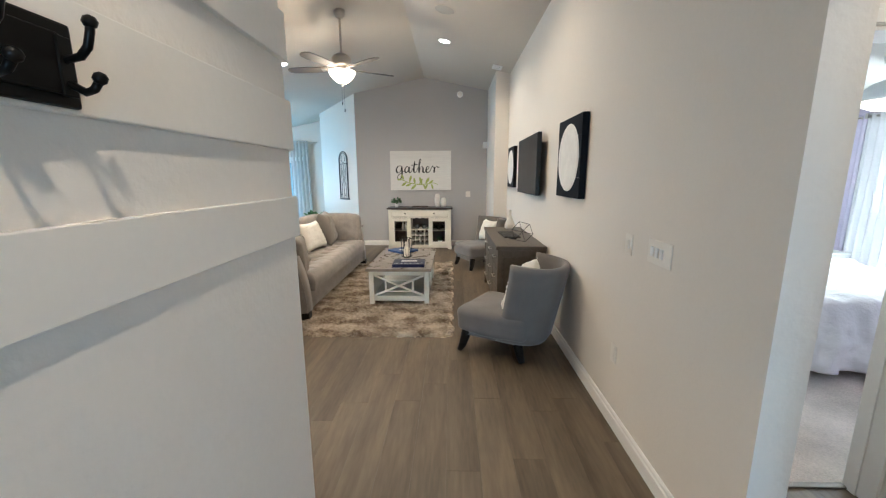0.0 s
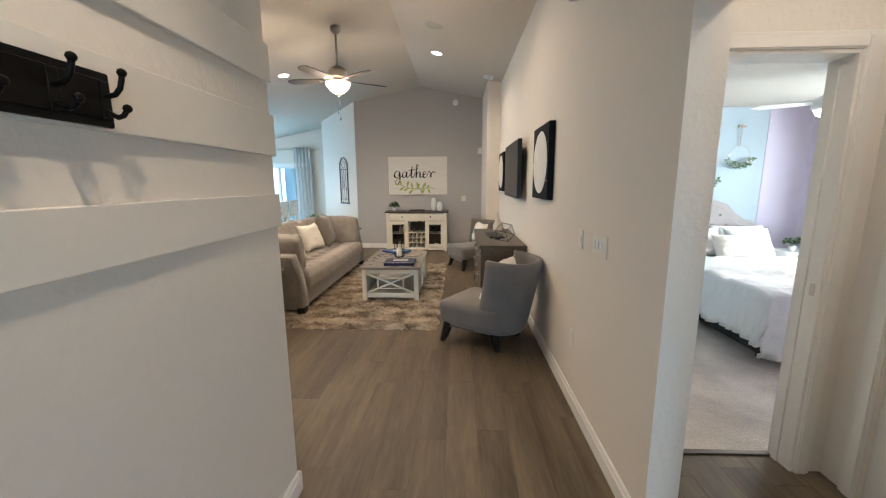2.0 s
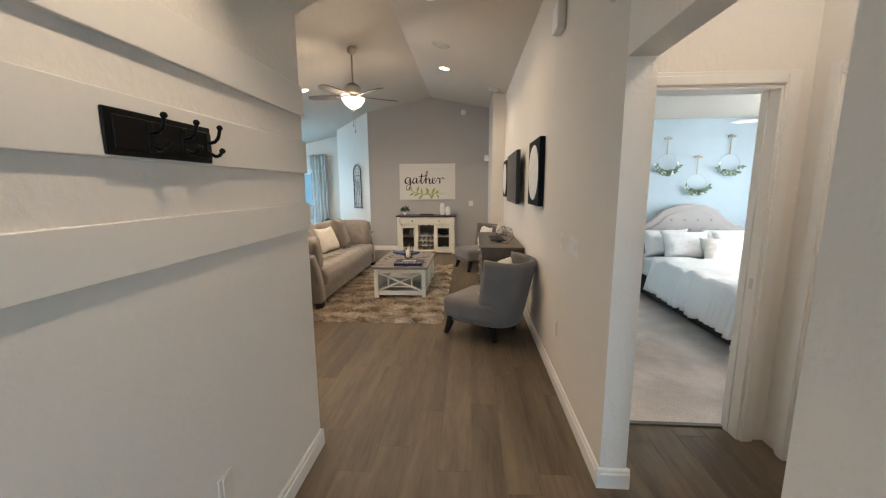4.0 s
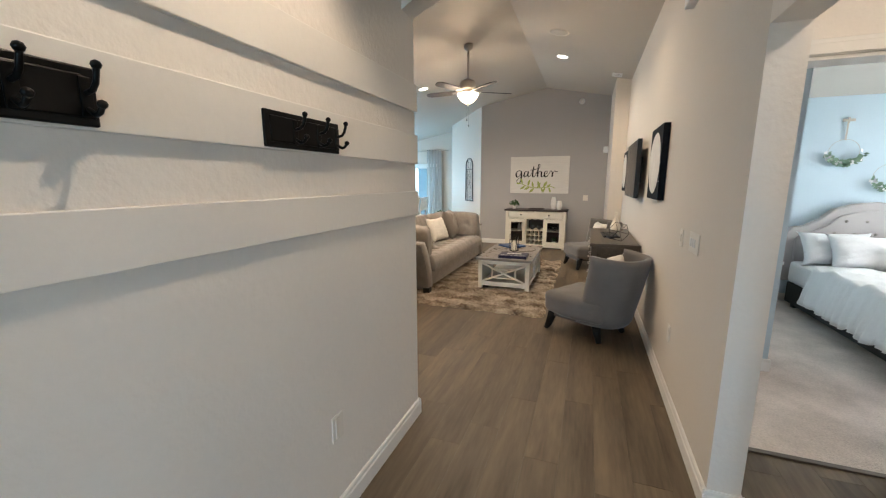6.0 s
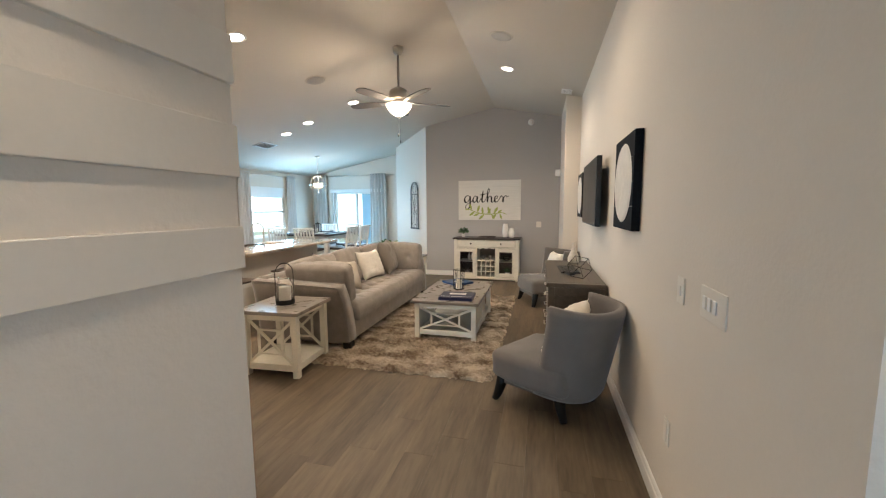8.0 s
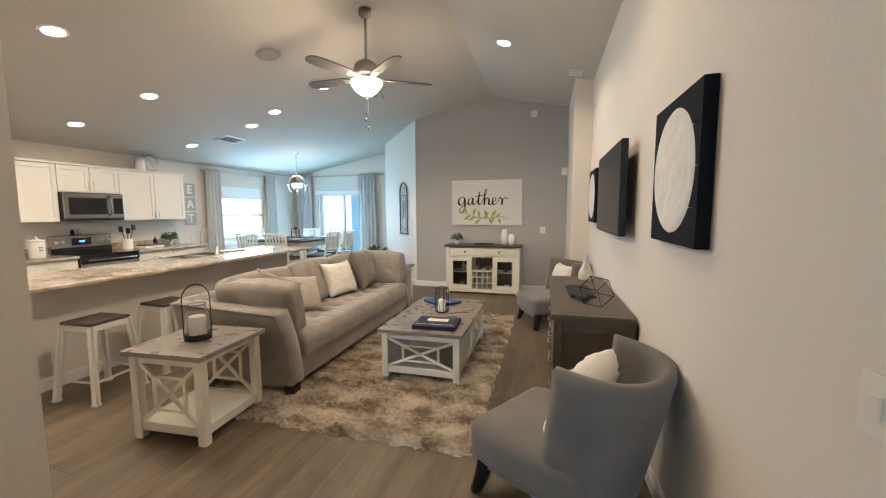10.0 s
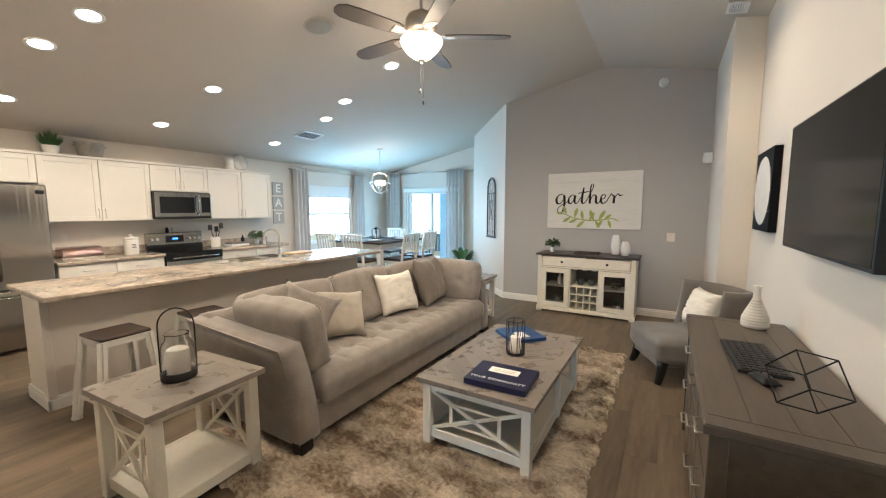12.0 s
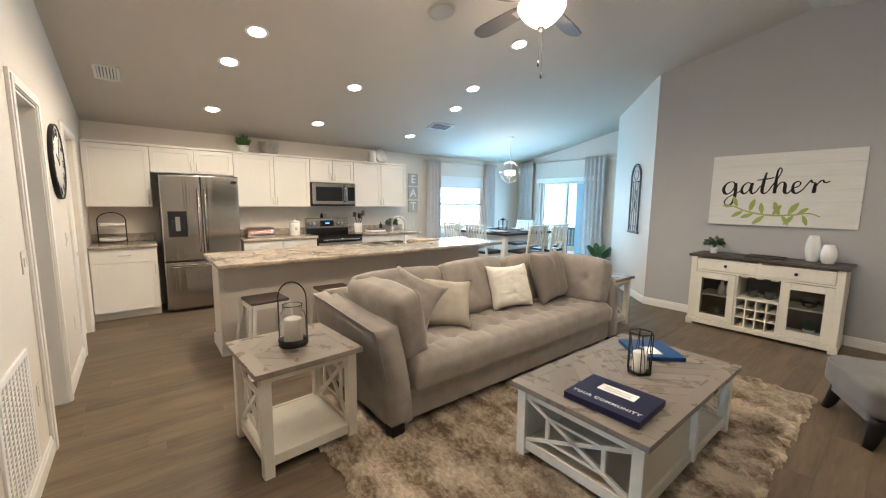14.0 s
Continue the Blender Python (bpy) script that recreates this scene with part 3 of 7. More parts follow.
def ceiling_vent(m, w, h, label, inside=VENTGREY):
    v = thing("ceiling_vent", label, "vent", m, "ceiling vents")
    part("backing", bx(-w / 2, w / 2, -h / 2, h / 2, -0.002, 0.003), inside, v)
    part("frame", merge(bx(-w / 2, w / 2, h / 2 - 0.025, h / 2, -0.012, 0), bx(-w / 2, w / 2, -h / 2, -h / 2 + 0.025, -0.012, 0), bx(-w / 2, -w / 2 + 0.025, -h / 2, h / 2, -0.012, 0), bx(w / 2 - 0.025, w / 2, -h / 2, h / 2, -0.012, 0)), WHITE, v)
    for k in range(6):
        y = -h / 2 + 0.025 + (k + 0.5) * (h - 0.05) / 6
        part("slat", moved(bx(-w / 2 + 0.02, w / 2 - 0.02, -0.009, 0.009, -0.001, 0.001), at(0, y, -0.008, 0, 35)), WHITE, v)
    return v


ceiling_vent(at(-4.735, 6.645, roof(-4.735), 0, 0, -slope_turn[1]), 0.26, 0.40, "white slatted ceiling vent above the island")
ceiling_vent(at(-4.76, 2.50, roof(-4.76), 0, 0, -slope_turn[1]), 0.30, 0.20, "white slatted ceiling vent by the kitchen")
ceiling_vent(at(0.735, 6.69, roof(0.735), 90, slope_turn[1], 0), 0.22, 0.16, "white slatted ceiling vent near the pilaster", BLACKPLASTIC)
sd = thing("smoke_detector", "white round smoke detector high on the wall", "smoke detector", at(0.16, YF, 3.19, 0, 90))
part("body", lathe([(0.001, 0.045), (0.045, 0.042), (0.06, 0.03), (0.062, 0.0)], 28, False), WHITE, sd)
part("grille", lathe([(0.02, 0.046), (0.035, 0.046), (0.035, 0.043)], 28, False), OUTLET, sd)
sr = thing("motion_sensor", "white corner sensor on the pilaster", "sensor", at(0.745, 8.26, 2.16))
part("body", bx(-0.10, 0, -0.04, 0.04, -0.07, 0.06, 0.015), WHITE, sr)
part("lens", bx(-0.108, -0.098, -0.025, 0.025, -0.05, 0.0, 0.004), OUTLET, sr)

# ceiling fan
FANMETAL = material("aged_pewter", (0.42, 0.38, 0.34), 0.35, 0.9, vary=0.1, bump=0.02)
fan = thing("ceiling_fan", "brushed-nickel ceiling fan with a lit bowl light", "ceiling fan", at(-1.3, 4.77, 0))
part("canopy", lathe([(0.001, 3.385), (0.065, 3.385), (0.06, 3.33), (0.035, 3.30), (0.014, 3.295)], 28), FANMETAL, fan)
part("downrod", lathe([(0.013, 2.92), (0.013, 3.31)], 16), FANMETAL, fan)
part("motor", lathe([(0.02, 2.93), (0.05, 2.92), (0.10, 2.89), (0.115, 2.86), (0.115, 2.80), (0.09, 2.775), (0.06, 2.76), (0.05, 2.73)], 36), FANMETAL, fan)
part("light_fitter", lathe([(0.05, 2.74), (0.10, 2.735), (0.105, 2.71), (0.04, 2.70)], 32), FANMETAL, fan)
BOWL = glow("frosted_bowl_glow", (1.0, 0.88, 0.70), 4)
part("glass_bowl", lathe([(0.150, 2.728), (0.153, 2.712), (0.136, 2.678), (0.100, 2.636), (0.055, 2.604), (0.02, 2.590), (0.001, 2.588)], 36, False), BOWL, fan, "lit frosted glass bowl")
part("finial", lathe([(0.001, 2.562), (0.012, 2.568), (0.024, 2.586), (0.022, 2.598), (0.001, 2.60)], 16), BLACKMETAL, fan)
BLADE = material("grey_blade_laminate", (0.055, 0.045, 0.036), 0.6, vary=0.2, fine=40, bump=0.05, stretch=(1, 6, 1))
outline = [(0.17, -0.045), (0.22, -0.058), (0.50, -0.068), (0.60, -0.062), (0.645, -0.035), (0.655, 0), (0.645, 0.035), (0.60, 0.062), (0.50, 0.068), (0.22, 0.058), (0.17, 0.045)]
for k in range(5):
    turn = pose(0, 0, 2.755, 0, 0, 32 + 72 * k)
    blade = part("blade", moved(prism(outline, -0.004, 0.004, "z"), turn @ pose(0, 0, 0, 11)), BLADE, fan)
    part("blade_iron", moved(merge(bx(0.09, 0.21, -0.014, 0.014, -0.003, 0.005, 0.002), bx(0.17, 0.24, -0.035, 0.035, -0.010, -0.004, 0.003)), turn @ pose(0, 0, 0, 11)), FANMETAL, blade)
for dx, z0 in ((0.014, 2.30), (-0.012, 2.38)):
    c = part("pull_chain", tube([(dx, 0, 2.58), (dx, 0, z0)], 0.0011, 6), BLACKMETAL, fan)
    part("pull_knob", moved(lathe([(0.001, -0.03), (0.008, -0.02), (0.006, 0.005), (0.002, 0.01)], 12), at(dx, 0, z0)), ESPRESSO, c)
lamp("fan_light", "POINT", pose(-1.3, 4.77, 2.50), 45, WARM, soft=0.12)
for a in (54, 126, 198):
    lamp("fan_uplight", "POINT", pose(-1.3 + 0.128 * math.cos(radians(a)), 4.77 + 0.128 * math.sin(radians(a)), 2.738), 1.8, WARM, soft=0.02)

# hall lights, above the boards
copy_thing(first_can, at(-0.10, 0.06, 2.74))
lamp("hall_light", "SPOT", pose(-0.10, 0.06, 2.70, 0, 14, 0), 44, WARM, cone=1.9, soft=0.012)
copy_thing(first_can, at(0.22, -1.9, 2.74))
lamp("entry_light", "SPOT", pose(0.22, -1.9, 2.70), 4, WARM, cone=2.2)
# added fill with no fixture: lifts the lobby, which daylight reaches from the side
lamp("lobby_light", "POINT", pose(1.6, 0.4, 2.55), 16, (1.0, 0.9, 0.78), soft=0.06)


# ---------- sofa ----------
def quad_shell(fn, nu, nv, thick, soft=0.45, ring=2):
    """A thick curved sheet: fn(u, v) gives the point and its outward way; u, v in 0..1."""
    bm = bmesh.new()
    grid = [[[None] * (nv + 1) for _ in range(nu + 1)] for _ in range(2)]
    for i in range(nu + 1):
        for j in range(nv + 1):
            p, n = fn(i / nu, j / nv)
            edge = min(i, nu - i, ring) / ring * min(j, nv - j, ring) / ring
            w = thick * (soft + (1 - soft) * min(1, edge)) / 2
            grid[0][i][j] = bm.verts.new(p + n * w)
            grid[1][i][j] = bm.verts.new(p - n * w)
    for s in range(2):
        for i in range(nu):
            for j in range(nv):
                f = [grid[s][i][j], grid[s][i + 1][j], grid[s][i + 1][j + 1], grid[s][i][j + 1]]
                bm.faces.new(f if s == 0 else f[::-1]).smooth = True
    for i in range(nu):
        for j in (0, nv):
            bm.faces.new((grid[0][i][j], grid[0][i + 1][j], grid[1][i + 1][j], grid[1][i][j])).smooth = True
    for j in range(nv):
        for i in (0, nu):
            bm.faces.new((grid[0][i][j], grid[0][i][j + 1], grid[1][i][j + 1], grid[1][i][j])).smooth = True
    bmesh.ops.recalc_face_normals(bm, faces=bm.faces)
    return bm


def pillow(sx, sy, th, seed=0, ridges=0):
    """A knife-edge throw pillow, standing in the xz plane, its back to +y."""
    n = 22
    bm = bmesh.new()
    sides = []
    for s in (-1, 1):
        rows = []
        for i in range(n + 1):
            row = []
            for j in range(n + 1):
                u, v = 2 * i / n - 1, 2 * j / n - 1
                fat = ((1 - u ** 4) * (1 - v ** 4)) ** 0.55
                pinch = 1 - 0.11 * (1 - v * v) * abs(u) ** 3 + 0.05 * (abs(u) * abs(v)) ** 8
                pinch2 = 1 - 0.11 * (1 - u * u) * abs(v) ** 3 + 0.05 * (abs(u) * abs(v)) ** 8
                q = noise.noise(Vector((u * 1.7 + seed, v * 1.7, s * 3.1)))
                d = th / 2 * fat * (1 + 0.25 * q)
                d += 0.012 * fat * noise.noise(Vector(((u + v) * 2.2 + seed, (u - v) * 5.0, s * 2.0)))
                if ridges:
                    d += 0.026 * fat * abs(math.sin(v * ridges + 2.5 * noise.noise(Vector((u * 3, v * 3, seed)))))
                row.append(bm.verts.new((u * sx / 2 * pinch, s * d, v * sy / 2 * pinch2)))
            rows.append(row)
        sides.append(rows)
        for i in range(n):
            for j in range(n):
                bm.faces.new((rows[i][j], rows[i + 1][j], rows[i + 1][j + 1], rows[i][j + 1])).smooth = True
    bmesh.ops.remove_doubles(bm, verts=bm.verts, dist=1e-4)
    bmesh.ops.recalc_face_normals(bm, faces=bm.faces)
    return bm


Y0, Y1 = 3.70, 6.56   # outer faces of the arms at the top
sofa = thing("sofa", "taupe upholstered sofa with a button-tufted seat", "sofa", at(0, 0, 0))
part("base", bx(-2.50, -1.53, Y0 + 0.2, Y1 - 0.2, 0.085, 0.30, 0.02, 3), SOFA, sofa)
tufts = [(-0.02 + dx, -0.99 + k * 0.22 + (0.11 if row else 0), 0.030, 0.05) for row, dx in enumerate((-0.17, 0.06)) for k in range(10)]


def tufted_top(sx, sy, sz):
    """A bench cushion whose top swells between rows of buttons, with folds that join them."""
    bm = bmesh.new()
    nx, ny = 40, 130
    rows = []
    for i in range(nx + 1):
        row = []
        for j in range(ny + 1):
            u, v = 2 * i / nx - 1, 2 * j / ny - 1
            x, y = u * sx / 2, v * sy / 2
            z = sz / 2
            for tx, ty, dep, rad in tufts:
                d = math.hypot(x - tx, y - ty)
                if d < 0.22:
                    z -= 1.25 * dep * math.exp(-(d / 0.05) ** 2) + 0.017 * math.exp(-(d / 0.115) ** 2)
                if abs(y - ty) < 0.05 and tx < x < tx + 0.23:
                    z -= 0.007 * math.exp(-((y - ty) / 0.014) ** 2)
            edge = max(abs(u) ** 14, abs(v) ** 40)
            z -= 0.055 * edge + 0.010 * abs(u) ** 6
            z += 0.004 * noise.noise(Vector((x * 7, y * 7, 1)))
            row.append(bm.verts.new((x, y, z)))
        rows.append(row)
    for i in range(nx):
        for j in range(ny):
            bm.faces.new((rows[i][j], rows[i + 1][j], rows[i + 1][j + 1], rows[i][j + 1])).smooth = True
    rim = [rows[i][0] for i in range(nx + 1)] + [rows[nx][j] for j in range(1, ny + 1)] + [rows[i][ny] for i in range(nx - 1, -1, -1)] + [rows[0][j] for j in range(ny - 1, 0, -1)]
    prev = rim
    for k, (out, z) in enumerate(((0.012, 0.02), (0.016, -0.03), (0.010, -0.075), (-0.01, -0.10))):
        nxt = [bm.verts.new((v.co.x + math.copysign(out, v.co.x) * (abs(v.co.x) > sx / 2 - 0.001), v.co.y + math.copysign(out, v.co.y) * (abs(v.co.y) > sy / 2 - 0.001), z + 0.003 * noise.noise(Vector((v.co.x * 9, v.co.y * 9, k))))) for v in rim]
        for q in range(len(rim)):
            bm.faces.new((prev[q], prev[(q + 1) % len(rim)], nxt[(q + 1) % len(rim)], nxt[q])).smooth = True
        prev = nxt
    bmesh.ops.recalc_face_normals(bm, faces=bm.faces)
    return bm


tufts = [(dx, -1.04 + k * 0.23 + (0.115 if row else 0), 0.036, 0.05) for row, dx in enumerate((-0.12, 0.13)) for k in range(10)]
part("seat_cushion", moved(tufted_top(0.80, 2.36, 0.20), at(-1.90, (Y0 + Y1) / 2, 0.39)), SOFA, sofa, "tufted bench cushion")
for k, (x, y) in enumerate([(t[0], t[1]) for t in tufts]):
    part("button", moved(lathe([(0.001, 0.004), (0.007, 0.003), (0.011, 0)], 10, False), at(-1.90 + x, (Y0 + Y1) / 2 + y, 0.452)), SOFA, sofa)


def arm(far):
    s = 1 if far else -1
    y_base = (Y1 - 0.09) if far else (Y0 + 0.09)

    def fn(u, v):
        z = 0.085 + v * (0.60 + 0.04 * u)
        x = -1.51 - 0.085 * v ** 2.4 - u * (1.10 - 0.06 * v ** 2.4)
        y = y_base + s * (0.06 * v ** 1.3) - s * 0.05
        return Vector((x, y, z)), Vector((0, s, -0.15)).normalized()
    return quad_shell(fn, 20, 16, 0.17, 0.86, 1)


def arm_welts(far, parent):
    """The cord sewn along both edges of an arm's top and down its front."""
    s = 1 if far else -1
    y_base = (Y1 - 0.09) if far else (Y0 + 0.09)
    for side_ in (-1, 1):
        pts = []
        for u, v in [(0.012, k / 14) for k in range(15)] + [(k / 16, 1.0) for k in range(1, 17)]:
            x = -1.51 - 0.085 * v ** 2.4 - u * (1.10 - 0.06 * v ** 2.4)
            y = y_base + s * (0.06 * v ** 1.3) - s * 0.05 + side_ * 0.0745
            pts.append((x + 0.004, y, 0.085 + v * (0.60 + 0.04 * u) + 0.003 - side_ * s * 0.011))
        part("piping", tube(pts, 0.0055, 6), SOFA, parent)


for far in (False, True):
    arm_welts(far, part("arm", arm(far), SOFA, sofa))


def back_fn(u, v):
    y = Y0 + 0.10 + u * (Y1 - Y0 - 0.20)
    return Vector((-2.46 - 0.12 * v, y, 0.085 + v * 0.66)), Vector((1, 0, 0.15)).normalized()


part("backrest", quad_shell(back_fn, 24, 10, 0.18, 0.8, 1), SOFA, sofa)


def stuffed(sx, sy, sz, r, crown, tufts=(), seed=0):
    """A soft boxed cushion round the origin with rounded edges, a swollen face, dents and slight folds."""
    n = 26
    bm = bmesh.new()
    bmesh.ops.create_cube(bm, size=2)
    bmesh.ops.subdivide_edges(bm, edges=bm.edges[:], cuts=n, use_grid_fill=True)
    h = Vector((sx / 2, sy / 2, sz / 2))
    for v in bm.verts:
        c = Vector([math.sin(q * math.pi / 2) * 0.35 + q * 0.65 for q in v.co])
        p = Vector((c.x * h.x, c.y * h.y, c.z * h.z))
        q = Vector([max(-(h[i] - r), min(h[i] - r, p[i])) for i in range(3)])
        d = p - q
        if d.length > 1e-6:
            big = max(abs(d.x), abs(d.y), abs(d.z))
            p = q + d.normalized() * big
        fx, fy = 1 - min(1, abs(p.x / h.x)) ** 2.5, 1 - min(1, abs(p.y / h.y)) ** 2.5
        p.z += math.copysign(crown * fx * fy, p.z) * min(1, abs(p.z) / (h.z * 0.6))
        # the sides belly out a little, the corners sag
        p.y += 0.022 * fx * (p.y / h.y)
        p.x += 0.012 * fy * (p.x / h.x)
        if p.z > 0:
            for tx, ty, dep, rad in tufts:
                e = math.hypot(p.x - tx, p.y - ty)
                p.z -= dep * math.exp(-(e / rad) ** 2)
                p.z -= 0.010 * math.exp(-(e / 0.16) ** 2) * abs(math.sin(2.5 * math.atan2(p.y - ty, p.x - tx)))
        k = noise.noise(Vector((p.x * 5 + seed, p.y * 5, p.z * 5)))
        p += 0.009 * k * Vector((p.x / h.x, p.y / h.y, p.z / h.z))
        v.co = p
    for f in bm.faces:
        f.smooth = True
    bmesh.ops.recalc_face_normals(bm, faces=bm.faces)
    return bm


def piping(sx, sy, z, r, seed):
    """The welt round a cushion's face."""
    pts = []
    for cx, cy, a0 in ((1, 1, 0), (-1, 1, 90), (-1, -1, 180), (1, -1, 270)):
        for k in range(7):
            a = radians(a0 + k * 15)
            pts.append(((sx / 2 - r) * cx + r * math.cos(a) + 0.004 * math.sin(seed + 3 * k), (sy / 2 - r) * cy + r * math.sin(a), z + 0.003 * math.sin(seed * 2 + k)))
    return tube(pts, 0.0062, 6, True)


def sofa_cushion(name, m, sx, sy, sz, tufts, seed):
    c = part(name, moved(stuffed(sx, sy, sz, 0.055, 0.028, tufts, seed), m), SOFA, sofa)
    part("piping", moved(piping(sx - 0.012, sy - 0.012, sz / 2 - 0.028, 0.05, seed), m), SOFA, c)


for k, (y, w, lean) in enumerate(((4.27, 0.78, 74), (5.06, 0.80, 68), (5.86, 0.70, 75))):
    b = [(-0.17, -0.04, 0.035, 0.045), (0.17, -0.04, 0.035, 0.045)]
    sofa_cushion("back_cushion", at(-2.21, y, 0.675 + 0.012 * (k == 1), 90 + (5 if k == 1 else -2), lean), w, 0.46, 0.20, b, 5 + k)
sofa_cushion("side_cushion", at(-1.96, 3.985, 0.665, 180, 80), 0.74, 0.43, 0.20, [(-0.16, 0.02, 0.03, 0.05), (0.16, 0.02, 0.03, 0.05)], 9)
sofa_cushion("side_cushion", at(-1.90, 6.28, 0.675, 0, 80), 0.70, 0.45, 0.20, [(-0.16, 0, 0.035, 0.05), (0.16, 0, 0.035, 0.05)], 12)
for x, y in ((-1.545, Y0 + 0.105), (-1.545, Y1 - 0.105), (-2.42, Y0 + 0.14), (-2.42, Y1 - 0.14)):
    part("leg", moved(bx(-0.045, 0.045, -0.045, 0.045, 0.0, 0.088, 0.005), at(x, y, 0.012 if x > -2 else 0.0)), DARKLEG, sofa)
part("plinth", bx(-2.42, -1.60, Y0 + 0.17, Y1 - 0.17, 0.06, 0.087), DARKLEG, sofa)


def throw(m, sx, sy, th, mat, label, seed, ridges=0):
    p = thing("throw_pillow", label, "pillow", m, "throw pillows")
    part("cover", pillow(sx, sy, th, seed, ridges), mat, p)
    return p


throw(at(-1.99, 4.56, 0.645, 62, -30, 6), 0.44, 0.41, 0.18, BEIGE, "beige linen throw pillow on the sofa", 1)
throw(at(-2.06, 4.27, 0.70, 46, -30, 24), 0.44, 0.42, 0.16, SOFA, "taupe throw pillow leaning behind another", 2)
throw(at(-2.01, 5.36, 0.675, 78, -22), 0.46, 0.42, 0.16, CREAM, "cream ridged knit throw pillow on the sofa", 3, 16)
throw(at(-1.97, 5.92, 0.72, 100, -18), 0.56, 0.52, 0.20, SOFA_DARK, "dark taupe throw pillow on the sofa", 4)


# ---------- rug ----------
RX0, RX1, RY0, RY1 = -2.30, 0.03, 3.38, 6.62
rug_tone = material("shaggy_rug_wool", (0.54, 0.455, 0.35), 0.95, vary=0.2, scale=4.2, fine=30, bump=0.8, dark=(0.155, 0.103, 0.062), bump_dist=0.012, crisp=0.13, stretch=(1, 1.5, 1))
rug = thing("shag_rug", "shaggy brown and cream wool rug on planks", "rug", at(0, 0, 0))
part("backing", bx(RX0 + 0.03, RX1 - 0.03, RY0 + 0.03, RY1 - 0.03, 0.001, 0.006, 0.002), rug_tone, rug)
rng = np.random.RandomState(7)


def pile_way(x, y):
    return 1.1 * np.sin(x * 2.3 + 1.3 * np.sin(y * 1.7)) + 1.3 * np.cos(y * 2.9 + x) - 0.6


# overlapping locks of wool, each rising from its root to a blunt tip
CELL = 0.0095
NX, NY = int((RX1 - RX0) / CELL), int((RY1 - RY0) / CELL)
gx, gy = np.meshgrid(RX0 + (np.arange(NX) + 0.5) * CELL, RY0 + (np.arange(NY) + 0.5) * CELL, indexing="ij")
deep = np.full((NX, NY), 0.006)
for _ in range(3800):
    lx, ly = RX0 + (RX1 - RX0) * rng.rand(), RY0 + (RY1 - RY0) * rng.rand()
    a = float(pile_way(lx, ly)) + 0.9 * (rng.rand() - 0.5)
    ln, wd, top_ = 0.06 + 0.08 * rng.rand(), 0.014 + 0.020 * rng.rand(), 0.012 + 0.036 * rng.rand()
    i, j = int((lx - RX0) / CELL), int((ly - RY0) / CELL)
    k = 16
    w = (slice(max(0, i - k), min(NX, i + k)), slice(max(0, j - k), min(NY, j + k)))
    ex, ey = gx[w] - lx, gy[w] - ly
    s_ = (ex * math.cos(a) + ey * math.sin(a)) / ln
    c_ = (-ex * math.sin(a) + ey * math.cos(a)) / wd
    body = np.clip(1 - c_ ** 2 * (0.5 + 0.5 * np.clip(s_, 0, 1)), 0, 1) ** 0.5
    rise = np.where((s_ > -0.15) & (s_ < 1), 0.45 + 0.55 * np.clip(s_, 0, 1), 0) * np.clip((1 - s_) * 5, 0, 1) ** 0.5
    deep[w] = np.maximum(deep[w], 0.006 + top_ * body * rise)
deep += 0.003 * (rng.rand(NX, NY) - 0.5)
edge = np.minimum(np.minimum(gx - RX0, RX1 - gx), np.minimum(gy - RY0, RY1 - gy))
wave = 0.022 + 0.014 * np.sin(gx * 31 + 2 * np.sin(gy * 17)) + 0.012 * np.sin(gy * 43 + 2 * np.sin(gx * 23))
deep = np.where(edge > wave, deep * np.clip((edge - wave) / 0.03 + 0.35, 0, 1), -0.004)
number = np.arange(NX * NY).reshape(NX, NY)
quads = np.stack([number[:-1, :-1], number[1:, :-1], number[1:, 1:], number[:-1, 1:]], -1).reshape(-1, 4)
flat = (deep.reshape(-1)[quads] < 0).all(1)
spots = np.stack([gx, gy, deep], -1).reshape(-1, 3)
me = bpy.data.meshes.new("shag")
me.from_pydata(spots.tolist(), [], quads[~flat].tolist())
me.polygons.foreach_set("use_smooth", [True] * len(me.polygons))
me.materials.append(rug_tone)
shag = new("shag", me)
shag.parent = rug
shag["kind"] = "stuff"

# loose strands lying on the locks
cnt = 80000
ci, cj = rng.randint(4, NX - 8, cnt), rng.randint(4, NY - 8, cnt)
px, py, pz = gx[ci, cj], gy[ci, cj], deep[ci, cj]
ang = pile_way(px, py) + 1.1 * (rng.rand(cnt) - 0.5)
lean = 0.028 + 0.034 * rng.rand(cnt)
wid = 0.0022 + 0.0030 * rng.rand(cnt)
dx, dy = np.cos(ang), np.sin(ang)
ti, tj = np.clip(ci + (dx * lean / CELL).astype(int), 0, NX - 1), np.clip(cj + (dy * lean / CELL).astype(int), 0, NY - 1)
tz = np.maximum(deep[ti, tj], 0.002) + 0.006 * rng.rand(cnt)
hz = np.maximum(pz, 0.002) + 0.006
good = (pz > 0)
base = np.stack([px, py, pz - 0.002], 1)
side = np.stack([-dy, dx, np.zeros(cnt)], 1) * wid[:, None]
mid = np.stack([px + dx * lean * 0.5, py + dy * lean * 0.5, (hz + tz) / 2 + 0.003], 1)
tip = np.stack([px + dx * lean, py + dy * lean, tz], 1)
vs = np.stack([base - side, base + side, mid + side * 0.9, mid - side * 0.9, tip], 1)[good].reshape(-1, 3)
idx = np.arange(len(vs) // 5) * 5
faces = [(int(i), int(i + 1), int(i + 2), int(i + 3)) for i in idx] + [(int(i + 3), int(i + 2), int(i + 4)) for i in idx]
me = bpy.data.meshes.new("strand")
me.from_pydata(vs.tolist(), [], faces)
